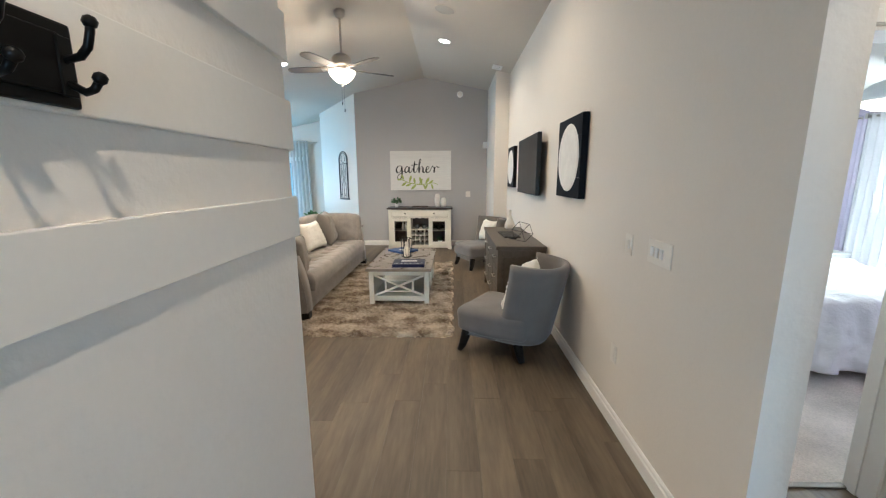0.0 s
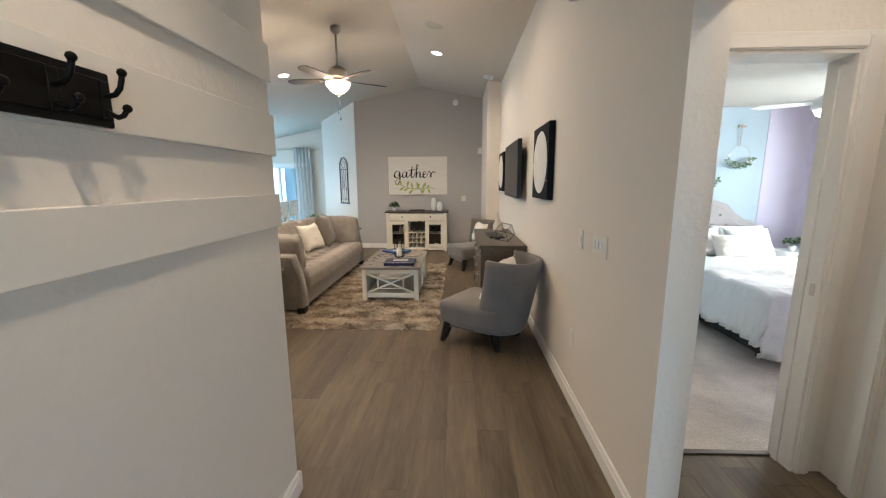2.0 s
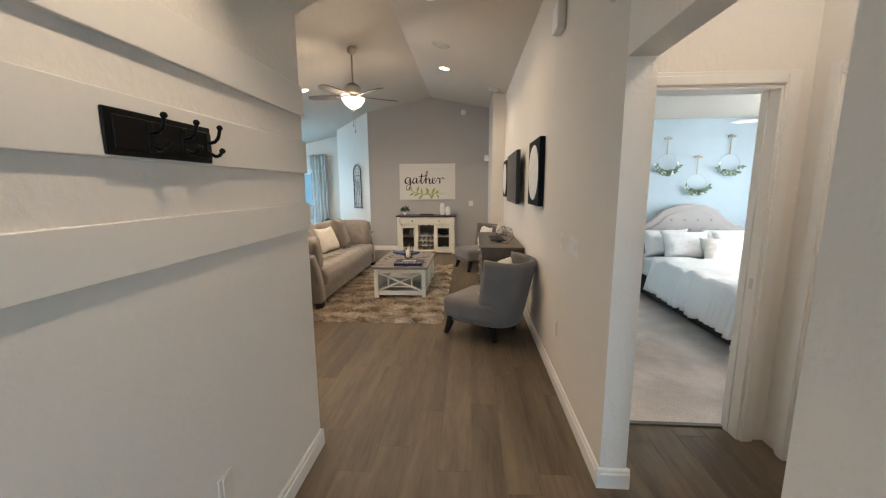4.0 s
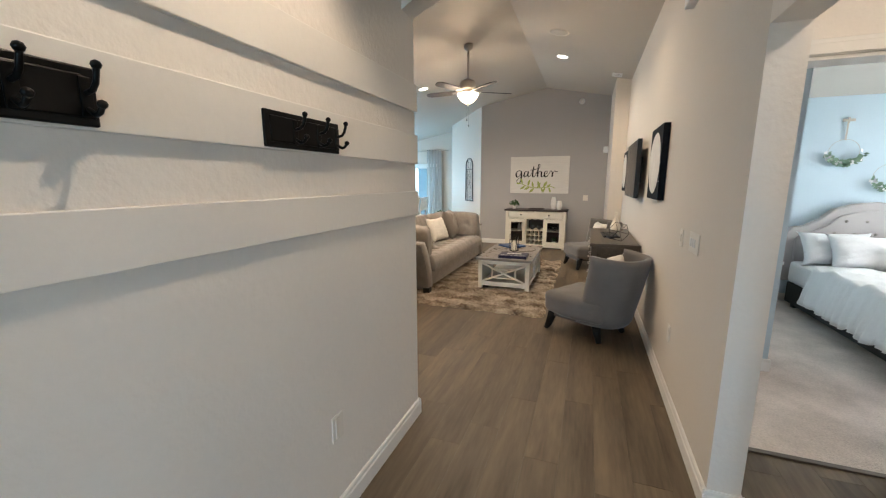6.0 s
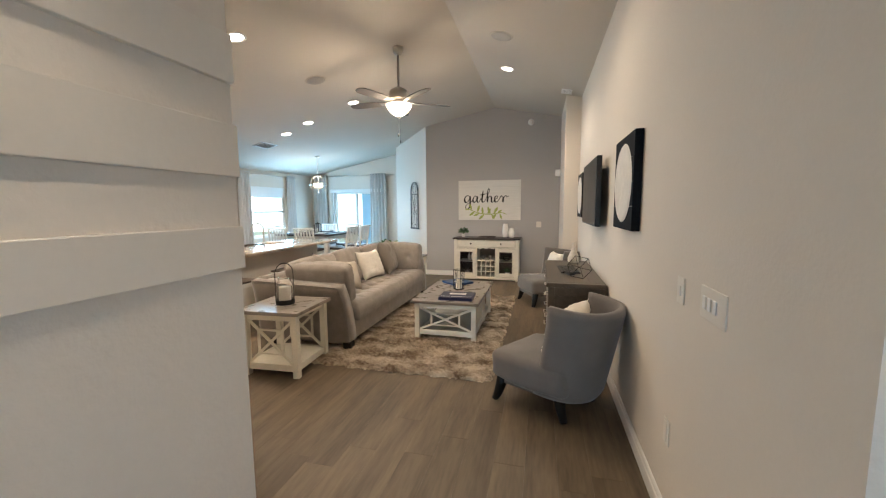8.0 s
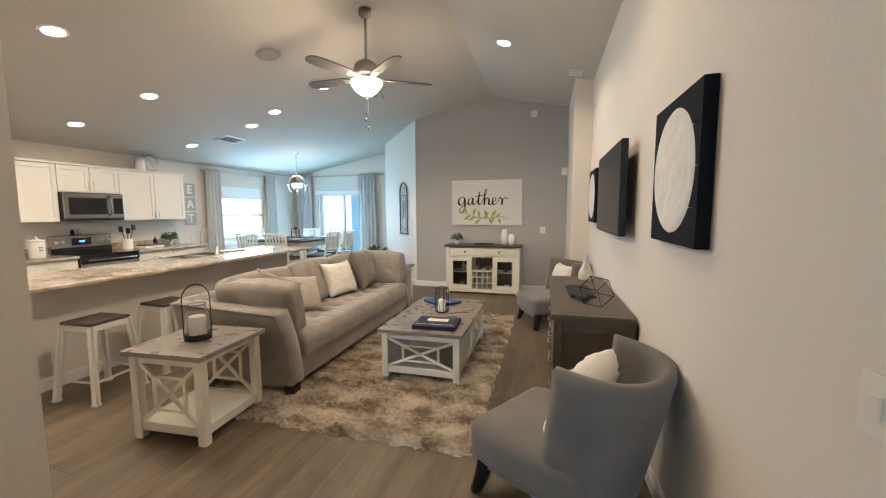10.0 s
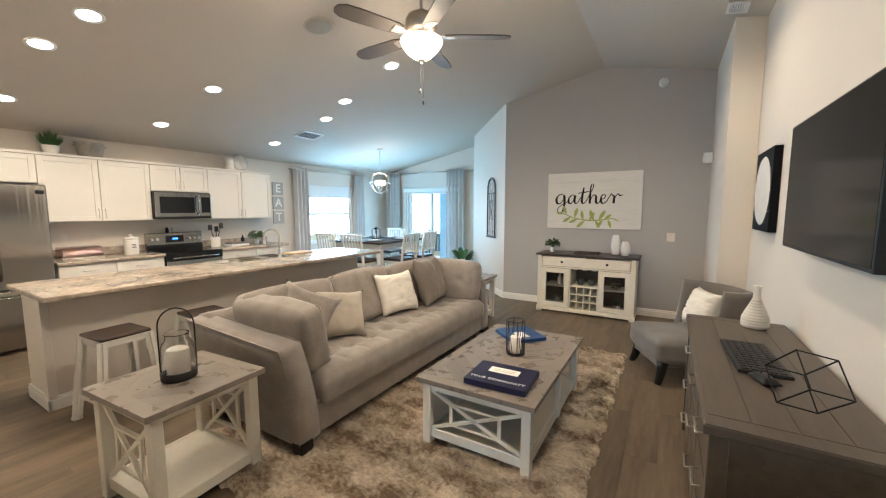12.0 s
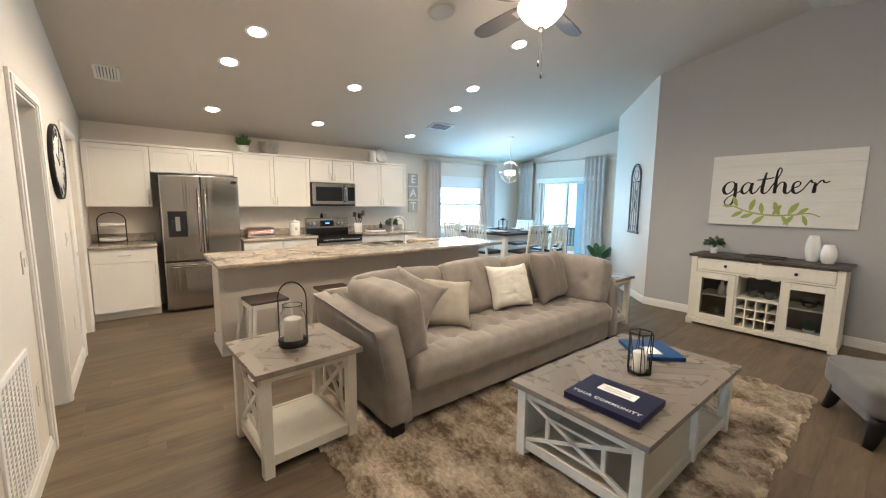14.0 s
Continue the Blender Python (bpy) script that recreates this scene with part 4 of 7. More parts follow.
me.materials.append(rug_tone)
strand = new("strand", me)
strand.parent = rug
strand["kind"] = "stuff"


# ---------- tables with crossed ends ----------
def table_x(name, label, category, w, d, h, m, ends_only, group="", inset=0.03):
    """A cream table w (x) by d (y), planked grey top, square legs, low shelf, crossed panels at both y ends (and x sides)."""
    t = thing(name, label, category, m, group)
    top = part("tabletop", bx(-w / 2, w / 2, -d / 2, d / 2, h - 0.032, h - 0.0018, 0.004), GREYWOOD, t, "weathered grey wooden top")
    e = 0.075
    for a in ((-w / 2, w / 2, -d / 2, -d / 2 + e), (-w / 2, w / 2, d / 2 - e, d / 2), (-w / 2, -w / 2 + e, -d / 2 + e, d / 2 - e), (w / 2 - e, w / 2, -d / 2 + e, d / 2 - e)):
        part("border_board", bx(a[0] + 0.0005, a[1] - 0.0005, a[2] + 0.0005, a[3] - 0.0005, h - 0.006, h, 0.0015), GREYWOOD, top)
    n = int((d + w) / 0.115)
    for side_ in (-1, 1):
        for k in range(-2, n + 2):
            y0 = -d / 2 - w / 2 + k * 0.125
            bm = moved(bx(-1.2, 1.2, -0.043, 0.043, h - 0.006, h - 0.0005), Matrix.Translation((0, y0 + 0.0, 0)) @ pose(0, 0, 0, 0, 0, 45 * side_))
            lo_x, hi_x = (-w / 2 + e, -0.0004) if side_ < 0 else (0.0004, w / 2 - e)
            for co, no in (((lo_x, 0, 0), (-1, 0, 0)), ((hi_x, 0, 0), (1, 0, 0)), ((0, -d / 2 + e, 0), (0, -1, 0)), ((0, d / 2 - e, 0), (0, 1, 0))):
                if bm.verts:
                    bmesh.ops.bisect_plane(bm, geom=bm.verts[:] + bm.edges[:] + bm.faces[:], plane_co=co, plane_no=no, clear_outer=True)
            if len(bm.faces) > 2:
                part("plank", bm, GREYWOOD, top)
            else:
                bm.free()
    if d > 1:
        for sx in (-1, 1):
            part("side_panel", bx(sx * (w / 2 - inset - 0.04) - 0.009, sx * (w / 2 - inset - 0.04) + 0.009, -d / 2 + inset + 0.02, 0.03, 0.09, h - 0.04, 0.002), CREAMWOOD, t)
            part("mid_post", bx(sx * (w / 2 - inset - 0.0275) - 0.0275, sx * (w / 2 - inset - 0.0275) + 0.0275, 0.02, 0.06, 0.06, h - 0.033, 0.003), CREAMWOOD, t)
    L = 0.055
    x, y = w / 2 - inset - L / 2, d / 2 - inset - L / 2
    for sx in (-1, 1):
        for sy in (-1, 1):
            part("leg", bx(sx * x - L / 2, sx * x + L / 2, sy * y - L / 2, sy * y + L / 2, 0, h - 0.033, 0.004), CREAMWOOD, t)
    part("shelf", bx(-x, x, -y, y, 0.085, 0.11, 0.004), CREAMWOOD, t, "cream slatted lower shelf")
    for sy in (-1, 1):
        part("apron", bx(-x, x, sy * y - 0.012, sy * y + 0.012, h - 0.088, h - 0.033, 0.003), CREAMWOOD, t)
        part("lower_rail", bx(-x, x, sy * y - 0.012, sy * y + 0.012, 0.055, 0.115, 0.003), CREAMWOOD, t)
        xx(t, (-x + L / 2, x - L / 2), 0.115, h - 0.088, sy * y, "y", d > w)
    for sx in (-1, 1):
        part("apron", bx(sx * x - 0.012, sx * x + 0.012, -y, y, h - 0.075, h - 0.033, 0.003), CREAMWOOD, t)
        part("lower_rail", bx(sx * x - 0.012, sx * x + 0.012, -y, y, 0.055, 0.115, 0.003), CREAMWOOD, t)
    return t


def xx(t, span, z0, z1, at_, axis, wide=False):
    """A crossed panel with an inner pair of uprights."""
    a, b = span
    def p(u, z):
        return (u, at_, z) if axis == "y" else (at_, u, z)
    w = (b - a)
    for u0, u1 in ((a, b), (b, a)):
        part("cross_brace", bar(p(u0, z0), p(u1, z1), 0.022, 0.018), CREAMWOOD, t)
    for f in (0.23, 0.77):
        part("upright", bar(p(a + w * f, z0 + (z1 - z0) * 0.23), p(a + w * f, z0 + (z1 - z0) * 0.77), 0.02, 0.014), CREAMWOOD, t)
    for f in (0.23, 0.77):
        part("crossbar", bar(p(a + w * 0.23, z0 + (z1 - z0) * f), p(a + w * 0.77, z0 + (z1 - z0) * f), 0.014, 0.02), CREAMWOOD, t)


et = table_x("end_table", "cream distressed end table with grey wood top", "table", 0.605, 0.605, 0.60, at(-1.925, 3.325, 0, 3.5), True, "end tables")
copy_thing(et, at(-2.02, 6.98, 0))
ct = table_x("coffee_table", "cream distressed coffee table with grey plank top", "table", 0.76, 1.30, 0.45, at(-0.62, 4.89, 0.012), False)


# ---------- armchairs ----------
def armchair(label, m):
    """A slipper chair facing +x: a rounded tight seat in front of a curved back whose wings end over the seat."""
    c = thing("armchair", label, "chair", m, "grey armchairs")
    seat = part("seat", moved(stuffed(0.62, 0.615, 0.20, 0.05, 0.020), at(0.185, 0, 0.295)), CHAIRGREY, c)
    part("piping", moved(piping(0.608, 0.603, 0.072, 0.06, 2), at(0.185, 0, 0.295)), CHAIRGREY, seat)

    def fn(u, v):
        a = (u - 0.5) * 2
        th = radians(90) * a
        tip = 0.125 * (1 - v) ** 1.3
        rear = -0.195 - 0.14 * v
        half = 0.268 + 0.040 * v
        lift = 0.018 * (1 - math.cos(th)) * (1 - v)
        x = tip + (rear - tip) * math.cos(th) ** 0.85
        y = half * math.copysign(abs(math.sin(th)) ** 0.8, a)
        z = 0.155 + lift + v * (0.645 + 0.028 * a * a - lift)
        n = Vector((math.cos(th), -math.sin(th), 0.2)).normalized()
        return Vector((x, y, z)), n
    part("backrest", quad_shell(fn, 36, 16, 0.062, 0.6, 1), CHAIRGREY, c)
    ring = [(-0.14 * math.cos(radians(t)) ** 0.85 + 0.05, 0.26 * math.copysign(abs(math.sin(radians(t))) ** 0.8, t)) for t in range(-90, 91, 15)]
    part("seat_frame", prism(ring + [(0.44, 0.27), (0.47, 0.22), (0.47, -0.22), (0.44, -0.27)], 0.150, 0.225, "z", 0.008), CHAIRGREY, c)
    for y in (-0.24, 0.24):
        s = 1 if y > 0 else -1
        part("leg", tube([(0.415, y, 0.20), (0.43, y + 0.008 * s, 0.13), (0.450, y + 0.020 * s, 0.05), (0.470, y + 0.034 * s, 0.0)], [0.046, 0.042, 0.034, 0.026], 12), DARKLEG, c)
        part("leg", tube([(-0.03, y * 0.82, 0.17), (-0.05, y * 0.86, 0.09), (-0.085, y * 0.92, 0.0)], [0.042, 0.036, 0.026], 12), DARKLEG, c)
    return c


near_chair = armchair("grey velvet slipper armchair with a curved back", at(0.613, 3.14, 0, 149))
far_chair = copy_thing(near_chair, at(0.605, 6.46, 0, 206))
throw(at(0.590, 3.145, 0.575, -119, -20, 8), 0.46, 0.40, 0.15, CREAM, "cream ridged pillow on the grey armchair", 6, 16)
throw(at(0.625, 6.475, 0.60, -64, -20), 0.40, 0.37, 0.15, CREAM, "cream ridged pillow on the grey armchair", 7, 16)

# ---------- console ----------
con = thing("console_cabinet", "dark-stained oak media console with drawers", "cabinet", at(0.71, 4.60, 0))
part("top", bx(-0.26, 0.255, -0.78, 0.78, 0.765, 0.80, 0.005), CONSOLE, con)
for k in range(4):
    part("plank", bx(-0.245 + k * 0.123, -0.245 + k * 0.123 + 0.119, -0.70, 0.70, 0.798, 0.803, 0.002), CONSOLE, con)
for s in (-1, 1):
    part("breadboard_end", bx(-0.255, 0.25, s * 0.74 - 0.038, s * 0.74 + 0.038, 0.798, 0.803, 0.002), CONSOLE, con)
    part("side_panel", bx(-0.22, 0.24, s * 0.745 - 0.012, s * 0.745 + 0.012, 0.07, 0.765, 0.003), CONSOLE, con)
    for z0, z1 in ((0.07, 0.15), (0.685, 0.765)):
        part("side_rail", bx(-0.235, 0.245, s * 0.757 - 0.009, s * 0.757 + 0.009, z0, z1, 0.003), CONSOLE, con)
    for x in (-0.215, 0.225):
        part("post", bx(x - 0.028, x + 0.028, s * 0.745 - 0.03, s * 0.745 + 0.03, 0, 0.765, 0.004), CONSOLE, con)
part("carcass", bx(-0.215, 0.24, -0.735, 0.735, 0.075, 0.76, 0.002), CONSOLE, con)
for r in range(3):
    for k in range(3):
        y0 = -0.715 + k * 0.48
        z0 = 0.10 + r * 0.22
        dr = part("drawer", bx(-0.236, -0.214, y0, y0 + 0.465, z0, z0 + 0.205, 0.004), CONSOLE, con)
        part("handle", tube([(-0.236, y0 + 0.17, z0 + 0.11), (-0.262, y0 + 0.17, z0 + 0.105), (-0.262, y0 + 0.295, z0 + 0.105), (-0.236, y0 + 0.295, z0 + 0.11)], 0.005, 8), NICKEL, dr, "bar handle")

ribs = [(0.001, 0), (0.066, 0), (0.076, 0.008)]
for z in np.linspace(0.012, 0.20, 64):
    wide = 0.080 if z < 0.07 else 0.080 - (z - 0.07) / 0.13 * 0.055
    ribs.append((wide + 0.0016 * math.sin(z * 330), z))
ribs += [(0.022, 0.215), (0.020, 0.25), (0.021, 0.285), (0.025, 0.295), (0.018, 0.293), (0.015, 0.23)]
vase = solid("ribbed_vase", lathe(ribs, 36), material("cream_stoneware", (0.66, 0.61, 0.53), 0.5, vary=0.08, scale=8, bump=0.1), "cream ribbed bottle vase on the console", "vase", m=at(0.79, 5.22, 0.803) @ Matrix.Diagonal((0.86, 0.86, 0.86, 1)))
kb = thing("keyboard", "black computer keyboard lying on the console", "keyboard", at(0.69, 4.60, 0.803, 3))
part("body", bx(-0.095, 0.095, -0.225, 0.225, 0, 0.016, 0.005), BLACKPLASTIC, kb)
for r in range(5):
    for k in range(13):
        part("key", bx(-0.078 + r * 0.032, -0.052 + r * 0.032, -0.211 + k * 0.0325, -0.183 + k * 0.0325, 0.0155, 0.0205, 0.002, 1), BLACKPLASTIC, kb)
mouse = thing("computer_mouse", "black computer mouse beside the keyboard", "mouse", at(0.685, 4.30, 0.803, 20))
part("shell", moved(cushion(0.062, 0.105, 0.034, 0.75, 8), at(0, 0, 0.016)), BLACKPLASTIC, mouse)
part("wheel", bx(-0.004, 0.004, 0.02, 0.035, 0.026, 0.034, 0.003), BLACKGLASS, mouse)

# open wire solid: a cube stood askew
cube = thing("wire_ornament", "black iron open geometric ornament on the console", "ornament")
corner = [Vector((sx, sy, sz)) for sx in (-1, 1) for sy in (-1, 1) for sz in (-1, 1)]
rot = Euler((radians(45), radians(14), radians(25))).to_matrix()
pts = [rot @ (v * 0.069) for v in corner]
low = min(p.z for p in pts)
for i in range(8):
    for j in range(i + 1, 8):
        if (corner[i] - corner[j]).length < 2.1:
            part("bar", bar(pts[i] - Vector((0, 0, low - 0.005)), pts[j] - Vector((0, 0, low - 0.005)), 0.0042, 0.0042), BLACKMETAL, cube)
cube.matrix_basis = at(0.752, 4.065, 0.803)

# ---------- television and pictures ----------
tv = thing("television", "black flat-screen television fixed to the wall", "television", at(0.89, 4.61, 1.628, 0))
part("bezel", bx(-0.018, 0.028, -0.56, 0.56, -0.325, 0.325, 0.006), BLACKPLASTIC, tv)
part("screen", bx(-0.0195, -0.016, -0.55, 0.55, -0.308, 0.316), TVGLASS, tv)
part("wall_mount", bx(0.026, 0.092, -0.15, 0.15, -0.15, 0.15, 0.005), BLACKMETAL, tv)


def relief_picture(m):
    p = thing("relief_picture", "white carved round relief in a black plank frame", "picture", m, "framed wall reliefs")
    s, hh = 0.302, 0.31
    for k in range(4):
        z0 = -hh + k * 2 * hh / 4
        part("plank", bx(-0.016, 0.012, -s, s, z0 + 0.0015, z0 + 2 * hh / 4 - 0.0015, 0.002), BLACKBOARD, p)
    part("edge", merge(bx(-0.012, 0.034, -s + 0.001, -s + 0.02, -hh + 0.001, hh - 0.001, 0.002), bx(-0.012, 0.034, s - 0.02, s - 0.001, -hh + 0.001, hh - 0.001, 0.002), bx(-0.012, 0.034, -s + 0.02, s - 0.02, hh - 0.02, hh - 0.001, 0.002), bx(-0.012, 0.034, -s + 0.02, s - 0.02, -hh + 0.001, -hh + 0.02, 0.002)), BLACKBOARD, p)
    bm = bmesh.new()
    rings = []
    for i in range(15):
        r = 0.270 * i / 14
        ring = []
        for k in range(64):
            a = 2 * math.pi * k / 64
            y, z = r * math.cos(a), r * math.sin(a)
            q = noise.fractal(Vector((y * 16, z * 16, 2.0)), 1.0, 2.0, 4)
            ring.append(bm.verts.new((-0.023 - 0.006 * q * (i < 13) + (0.012 if i == 14 else 0), y, z)))
        rings.append(ring)
    for a, b in zip(rings, rings[1:]):
        for k in range(64):
            bm.faces.new((a[k], a[(k + 1) % 64], b[(k + 1) % 64], b[k])).smooth = True
    bmesh.ops.remove_doubles(bm, verts=bm.verts, dist=1e-5)
    part("relief_disc", bm, RELIEF, p, "white carved round relief")
    return p


BLACKBOARD = material("black_painted_board", (0.010, 0.011, 0.014), 0.7, vary=0.25, fine=50, bump=0.15, stretch=(1, 1, 6), spec=0.08)
RELIEF = material("carved_whitewash", (0.74, 0.71, 0.66), 0.7, vary=0.08, scale=12, fine=40, bump=0.6, bump_dist=0.006)
pic = relief_picture(at(0.945, 3.155, 1.645))
copy_thing(pic, at(0.945, 6.21, 1.65))


# ---------- sign ----------
def letters(text, size, mat, parent, m, name="lettering", shear=0.0, depth=0.001, spacing=1.0, label="", bold=0.0):
    c = bpy.data.curves.new("t", "FONT")
    c.body, c.size, c.shear, c.extrude, c.space_character, c.offset = text, size, shear, depth, spacing, bold
    c.align_x, c.align_y = "CENTER", "CENTER"
    c.resolution_u = 3
    ob = bpy.data.objects.new("t", c)
    scene.collection.objects.link(ob)
    dg = bpy.context.evaluated_depsgraph_get()
    me = bpy.data.meshes.new_from_object(ob.evaluated_get(dg))
    bpy.data.objects.remove(ob)
    me.transform(m)
    me.materials.clear()
    me.materials.append(mat)
    o = new(name, me)
    o.parent = parent
    if label:
        o["label"] = label
    return o


BOARD = material("whitewashed_board", (0.70, 0.68, 0.64), 0.65, vary=0.06, scale=6, fine=40, bump=0.12, stretch=(0.6, 1, 8))
sign = thing("wall_sign", "white plank sign lettered gather over green leaves", "sign", at(-0.68, YF, 1.638))
SW, SH = 0.657, 0.417
part("backing", bx(-SW + 0.02, SW - 0.02, -0.018, -0.002, -SH + 0.02, SH - 0.02), BOARD, sign)
for k in range(6):
    z0 = -SH + k * 2 * SH / 6
    part("plank", bx(-SW, SW, -0.036, -0.018, z0 + 0.001, z0 + 2 * SH / 6 - 0.001, 0.002), BOARD, sign)


def stroke(points, widths, mat, parent, name, y=-0.0385):
    """A flat pen stroke through the points, with changing width."""
    P = [Vector((p[0] * 1.02, p[1] - 0.042)) for p in points]
    out, ws = [], []
    n = len(P)
    for i in range(n - 1):
        p0, p1, p2, p3 = P[max(i - 1, 0)], P[i], P[i + 1], P[min(i + 2, n - 1)]
        for s in range(8):
            t = s / 8
            out.append(0.5 * ((2 * p1) + (p2 - p0) * t + (2 * p0 - 5 * p1 + 4 * p2 - p3) * t * t + (3 * p1 - p0 - 3 * p2 + p3) * t ** 3))
            ws.append(widths[i] * (1 - t) + widths[i + 1] * t)
    out.append(P[-1])
    ws.append(widths[-1])
    bm = bmesh.new()
    L = []
    for i, p in enumerate(out):
        d = (out[min(i + 1, len(out) - 1)] - out[max(i - 1, 0)]).normalized()
        nrm = Vector((-d.y, d.x)) * ws[i] / 2
        L.append((bm.verts.new((p.x + nrm.x, y, p.y + nrm.y)), bm.verts.new((p.x - nrm.x, y, p.y - nrm.y))))
    for a, b in zip(L, L[1:]):
        bm.faces.new((a[0], a[1], b[1], b[0]))
    r = bmesh.ops.extrude_face_region(bm, geom=bm.faces[:])
    for v in r["geom"]:
        if isinstance(v, bmesh.types.BMVert):
            v.co.y += 0.0022
    bmesh.ops.recalc_face_normals(bm, faces=bm.faces)
    return part(name, bm, mat, parent)


k1, k2 = 0.012, 0.033
# the word, letter by letter, in a brush script
stroke([(-0.40, 0.125), (-0.44, 0.145), (-0.49, 0.12), (-0.515, 0.06), (-0.50, 0.01), (-0.465, 0.0), (-0.425, 0.04), (-0.405, 0.10), (-0.40, 0.12)], [k1, k1, 0.018, k2, k2, k1, k1, k1, k1], INK, sign, "letter_g")
stroke([(-0.40, 0.13), (-0.395, 0.05), (-0.40, -0.06), (-0.43, -0.13), (-0.475, -0.135), (-0.495, -0.10), (-0.47, -0.05), (-0.40, 0.0), (-0.33, 0.04)], [k2, k2, k2, 0.018, k1, k1, k1, k1, k1], INK, sign, "letter_g")
stroke([(-0.245, 0.115), (-0.285, 0.13), (-0.325, 0.09), (-0.335, 0.03), (-0.31, 0.0), (-0.275, 0.03), (-0.245, 0.10)], [k1, k1, 0.018, k2, 0.018, k1, k1], INK, sign, "letter_a")
stroke([(-0.24, 0.125), (-0.25, 0.04), (-0.23, 0.0), (-0.195, 0.03), (-0.165, 0.09)], [k2, k2, 0.016, k1, k1], INK, sign, "letter_a")
stroke([(-0.12, 0.24), (-0.14, 0.12), (-0.145, 0.03), (-0.125, 0.0), (-0.09, 0.03), (-0.06, 0.09)], [0.016, k2, k2, 0.016, k1, k1], INK, sign, "letter_t")
stroke([(-0.20, 0.155), (-0.12, 0.165), (-0.05, 0.18)], [k1, 0.016, k1], INK, sign, "letter_t")
stroke([(-0.06, 0.09), (-0.01, 0.19), (0.01, 0.26), (-0.012, 0.285), (-0.028, 0.22), (-0.032, 0.10), (-0.035, 0.0)], [k1, k1, k1, k1, 0.02, k2, k2], INK, sign, "letter_h")
stroke([(-0.033, 0.03), (0.0, 0.11), (0.035, 0.125), (0.05, 0.09), (0.05, 0.02), (0.075, 0.0), (0.105, 0.035), (0.125, 0.06)], [k1, k1, 0.014, k2, k2, 0.014, k1, k1], INK, sign, "letter_h")
stroke([(0.125, 0.06), (0.165, 0.08), (0.175, 0.115), (0.15, 0.13), (0.12, 0.10), (0.118, 0.03), (0.145, 0.0), (0.19, 0.03), (0.225, 0.09)], [k1, k1, k1, k1, 0.02, k2, 0.018, k1, k1], INK, sign, "letter_e")
stroke([(0.225, 0.09), (0.255, 0.14), (0.265, 0.115), (0.29, 0.112)], [k1, k1, 0.016, k1], INK, sign, "letter_r")
stroke([(0.29, 0.112), (0.288, 0.05), (0.285, 0.0)], [0.018, k2, k2], INK, sign, "letter_r")
stroke([(0.287, 0.04), (0.315, 0.11), (0.345, 0.135), (0.36, 0.11), (0.40, 0.12)], [k1, k1, 0.014, 0.014, k1], INK, sign, "letter_r")
# leafy twig
stroke([(-0.42, -0.14), (-0.25, -0.215), (-0.05, -0.25), (0.14, -0.24), (0.27, -0.22), (0.36, -0.255)], [0.012, 0.016, 0.02, 0.018, 0.014, 0.012], OLIVE, sign, "twig")
for k_, (x, z, a, s) in enumerate(((-0.36, -0.16, 110, 1), (-0.30, -0.20, 215, 1), (-0.24, -0.21, 75, 1.1), (-0.20, -0.23, 205, 1), (-0.12, -0.245, 100, 1), (-0.10, -0.25, 225, 1.1), (-0.03, -0.25, 60, 1.0), (0.03, -0.25, 110, 1.2), (0.05, -0.25, 300, 0.9),
                   (0.10, -0.245, 60, 1.2), (0.15, -0.24, 235, 1.0), (0.17, -0.24, 40, 0.9), (-0.40, -0.15, 175, 0.8), (0.22, -0.235, 290, 0.9))):
    leaf = [(0, 0), (0.03, 0.018), (0.08, 0.026), (0.125, 0.012), (0.14, 0), (0.125, -0.012), (0.08, -0.022), (0.03, -0.014)]
    ca, sa = math.cos(radians(a)), math.sin(radians(a))
    part("leaf", prism([(x * 1.02 + s * (u * ca - v * sa), z - 0.042 + s * (u * sa + v * ca)) for u, v in leaf], -0.0372 - 0.0004 * (k_ % 5) - 0.0015, -0.0362, "y"), OLIVE, sign)


# ---------- buffet ----------
bf = thing("buffet_cabinet", "cream wine buffet with a dark wooden top", "cabinet", at(-0.68, 7.92, 0))
W = 0.655
part("top", bx(-W - 0.03, W + 0.03, -0.03, 0.46, 0.84, 0.87, 0.008), ESPRESSO, bf, "dark espresso wooden top")
BACK = material("brown_cabinet_back", (0.10, 0.075, 0.055), 0.6, vary=0.2, bump=0.05)
part("back_panel", bx(-W, W, 0.42, 0.44, 0.06, 0.84), BACK, bf)
for x in (-W, -0.205, 0.205 - 0.02, W - 0.02):
    part("upright", bx(x, x + 0.02, 0.0 if abs(x) > 0.5 else 0.02, 0.43, 0.05, 0.84, 0.003), CREAMWOOD, bf)
for s in (-1, 1):
    x = s * (W - 0.03)
    part("corner_post", bx(x - 0.03, x + 0.03, -0.012, 0.02, 0.0, 0.84, 0.004), CREAMWOOD, bf)
part("plinth", bx(-W - 0.012, W + 0.012, -0.018, 0.44, 0.03, 0.085, 0.006), CREAMWOOD, bf)
for s in (-1, 1):
    part("foot", bx(s * W - 0.06 * (s > 0) - 0.012 * (s < 0), s * W + 0.06 * (s < 0) + 0.012 * (s > 0), -0.016, 0.03, 0, 0.035, 0.003), CREAMWOOD, bf)
part("drawer_divider", bx(-0.016, 0.016, -0.006, 0.3, 0.685, 0.84, 0.002), CREAMWOOD, bf)
part("drawer_rail", bx(-W, W, -0.002, 0.40, 0.665, 0.685, 0.002), CREAMWOOD, bf)
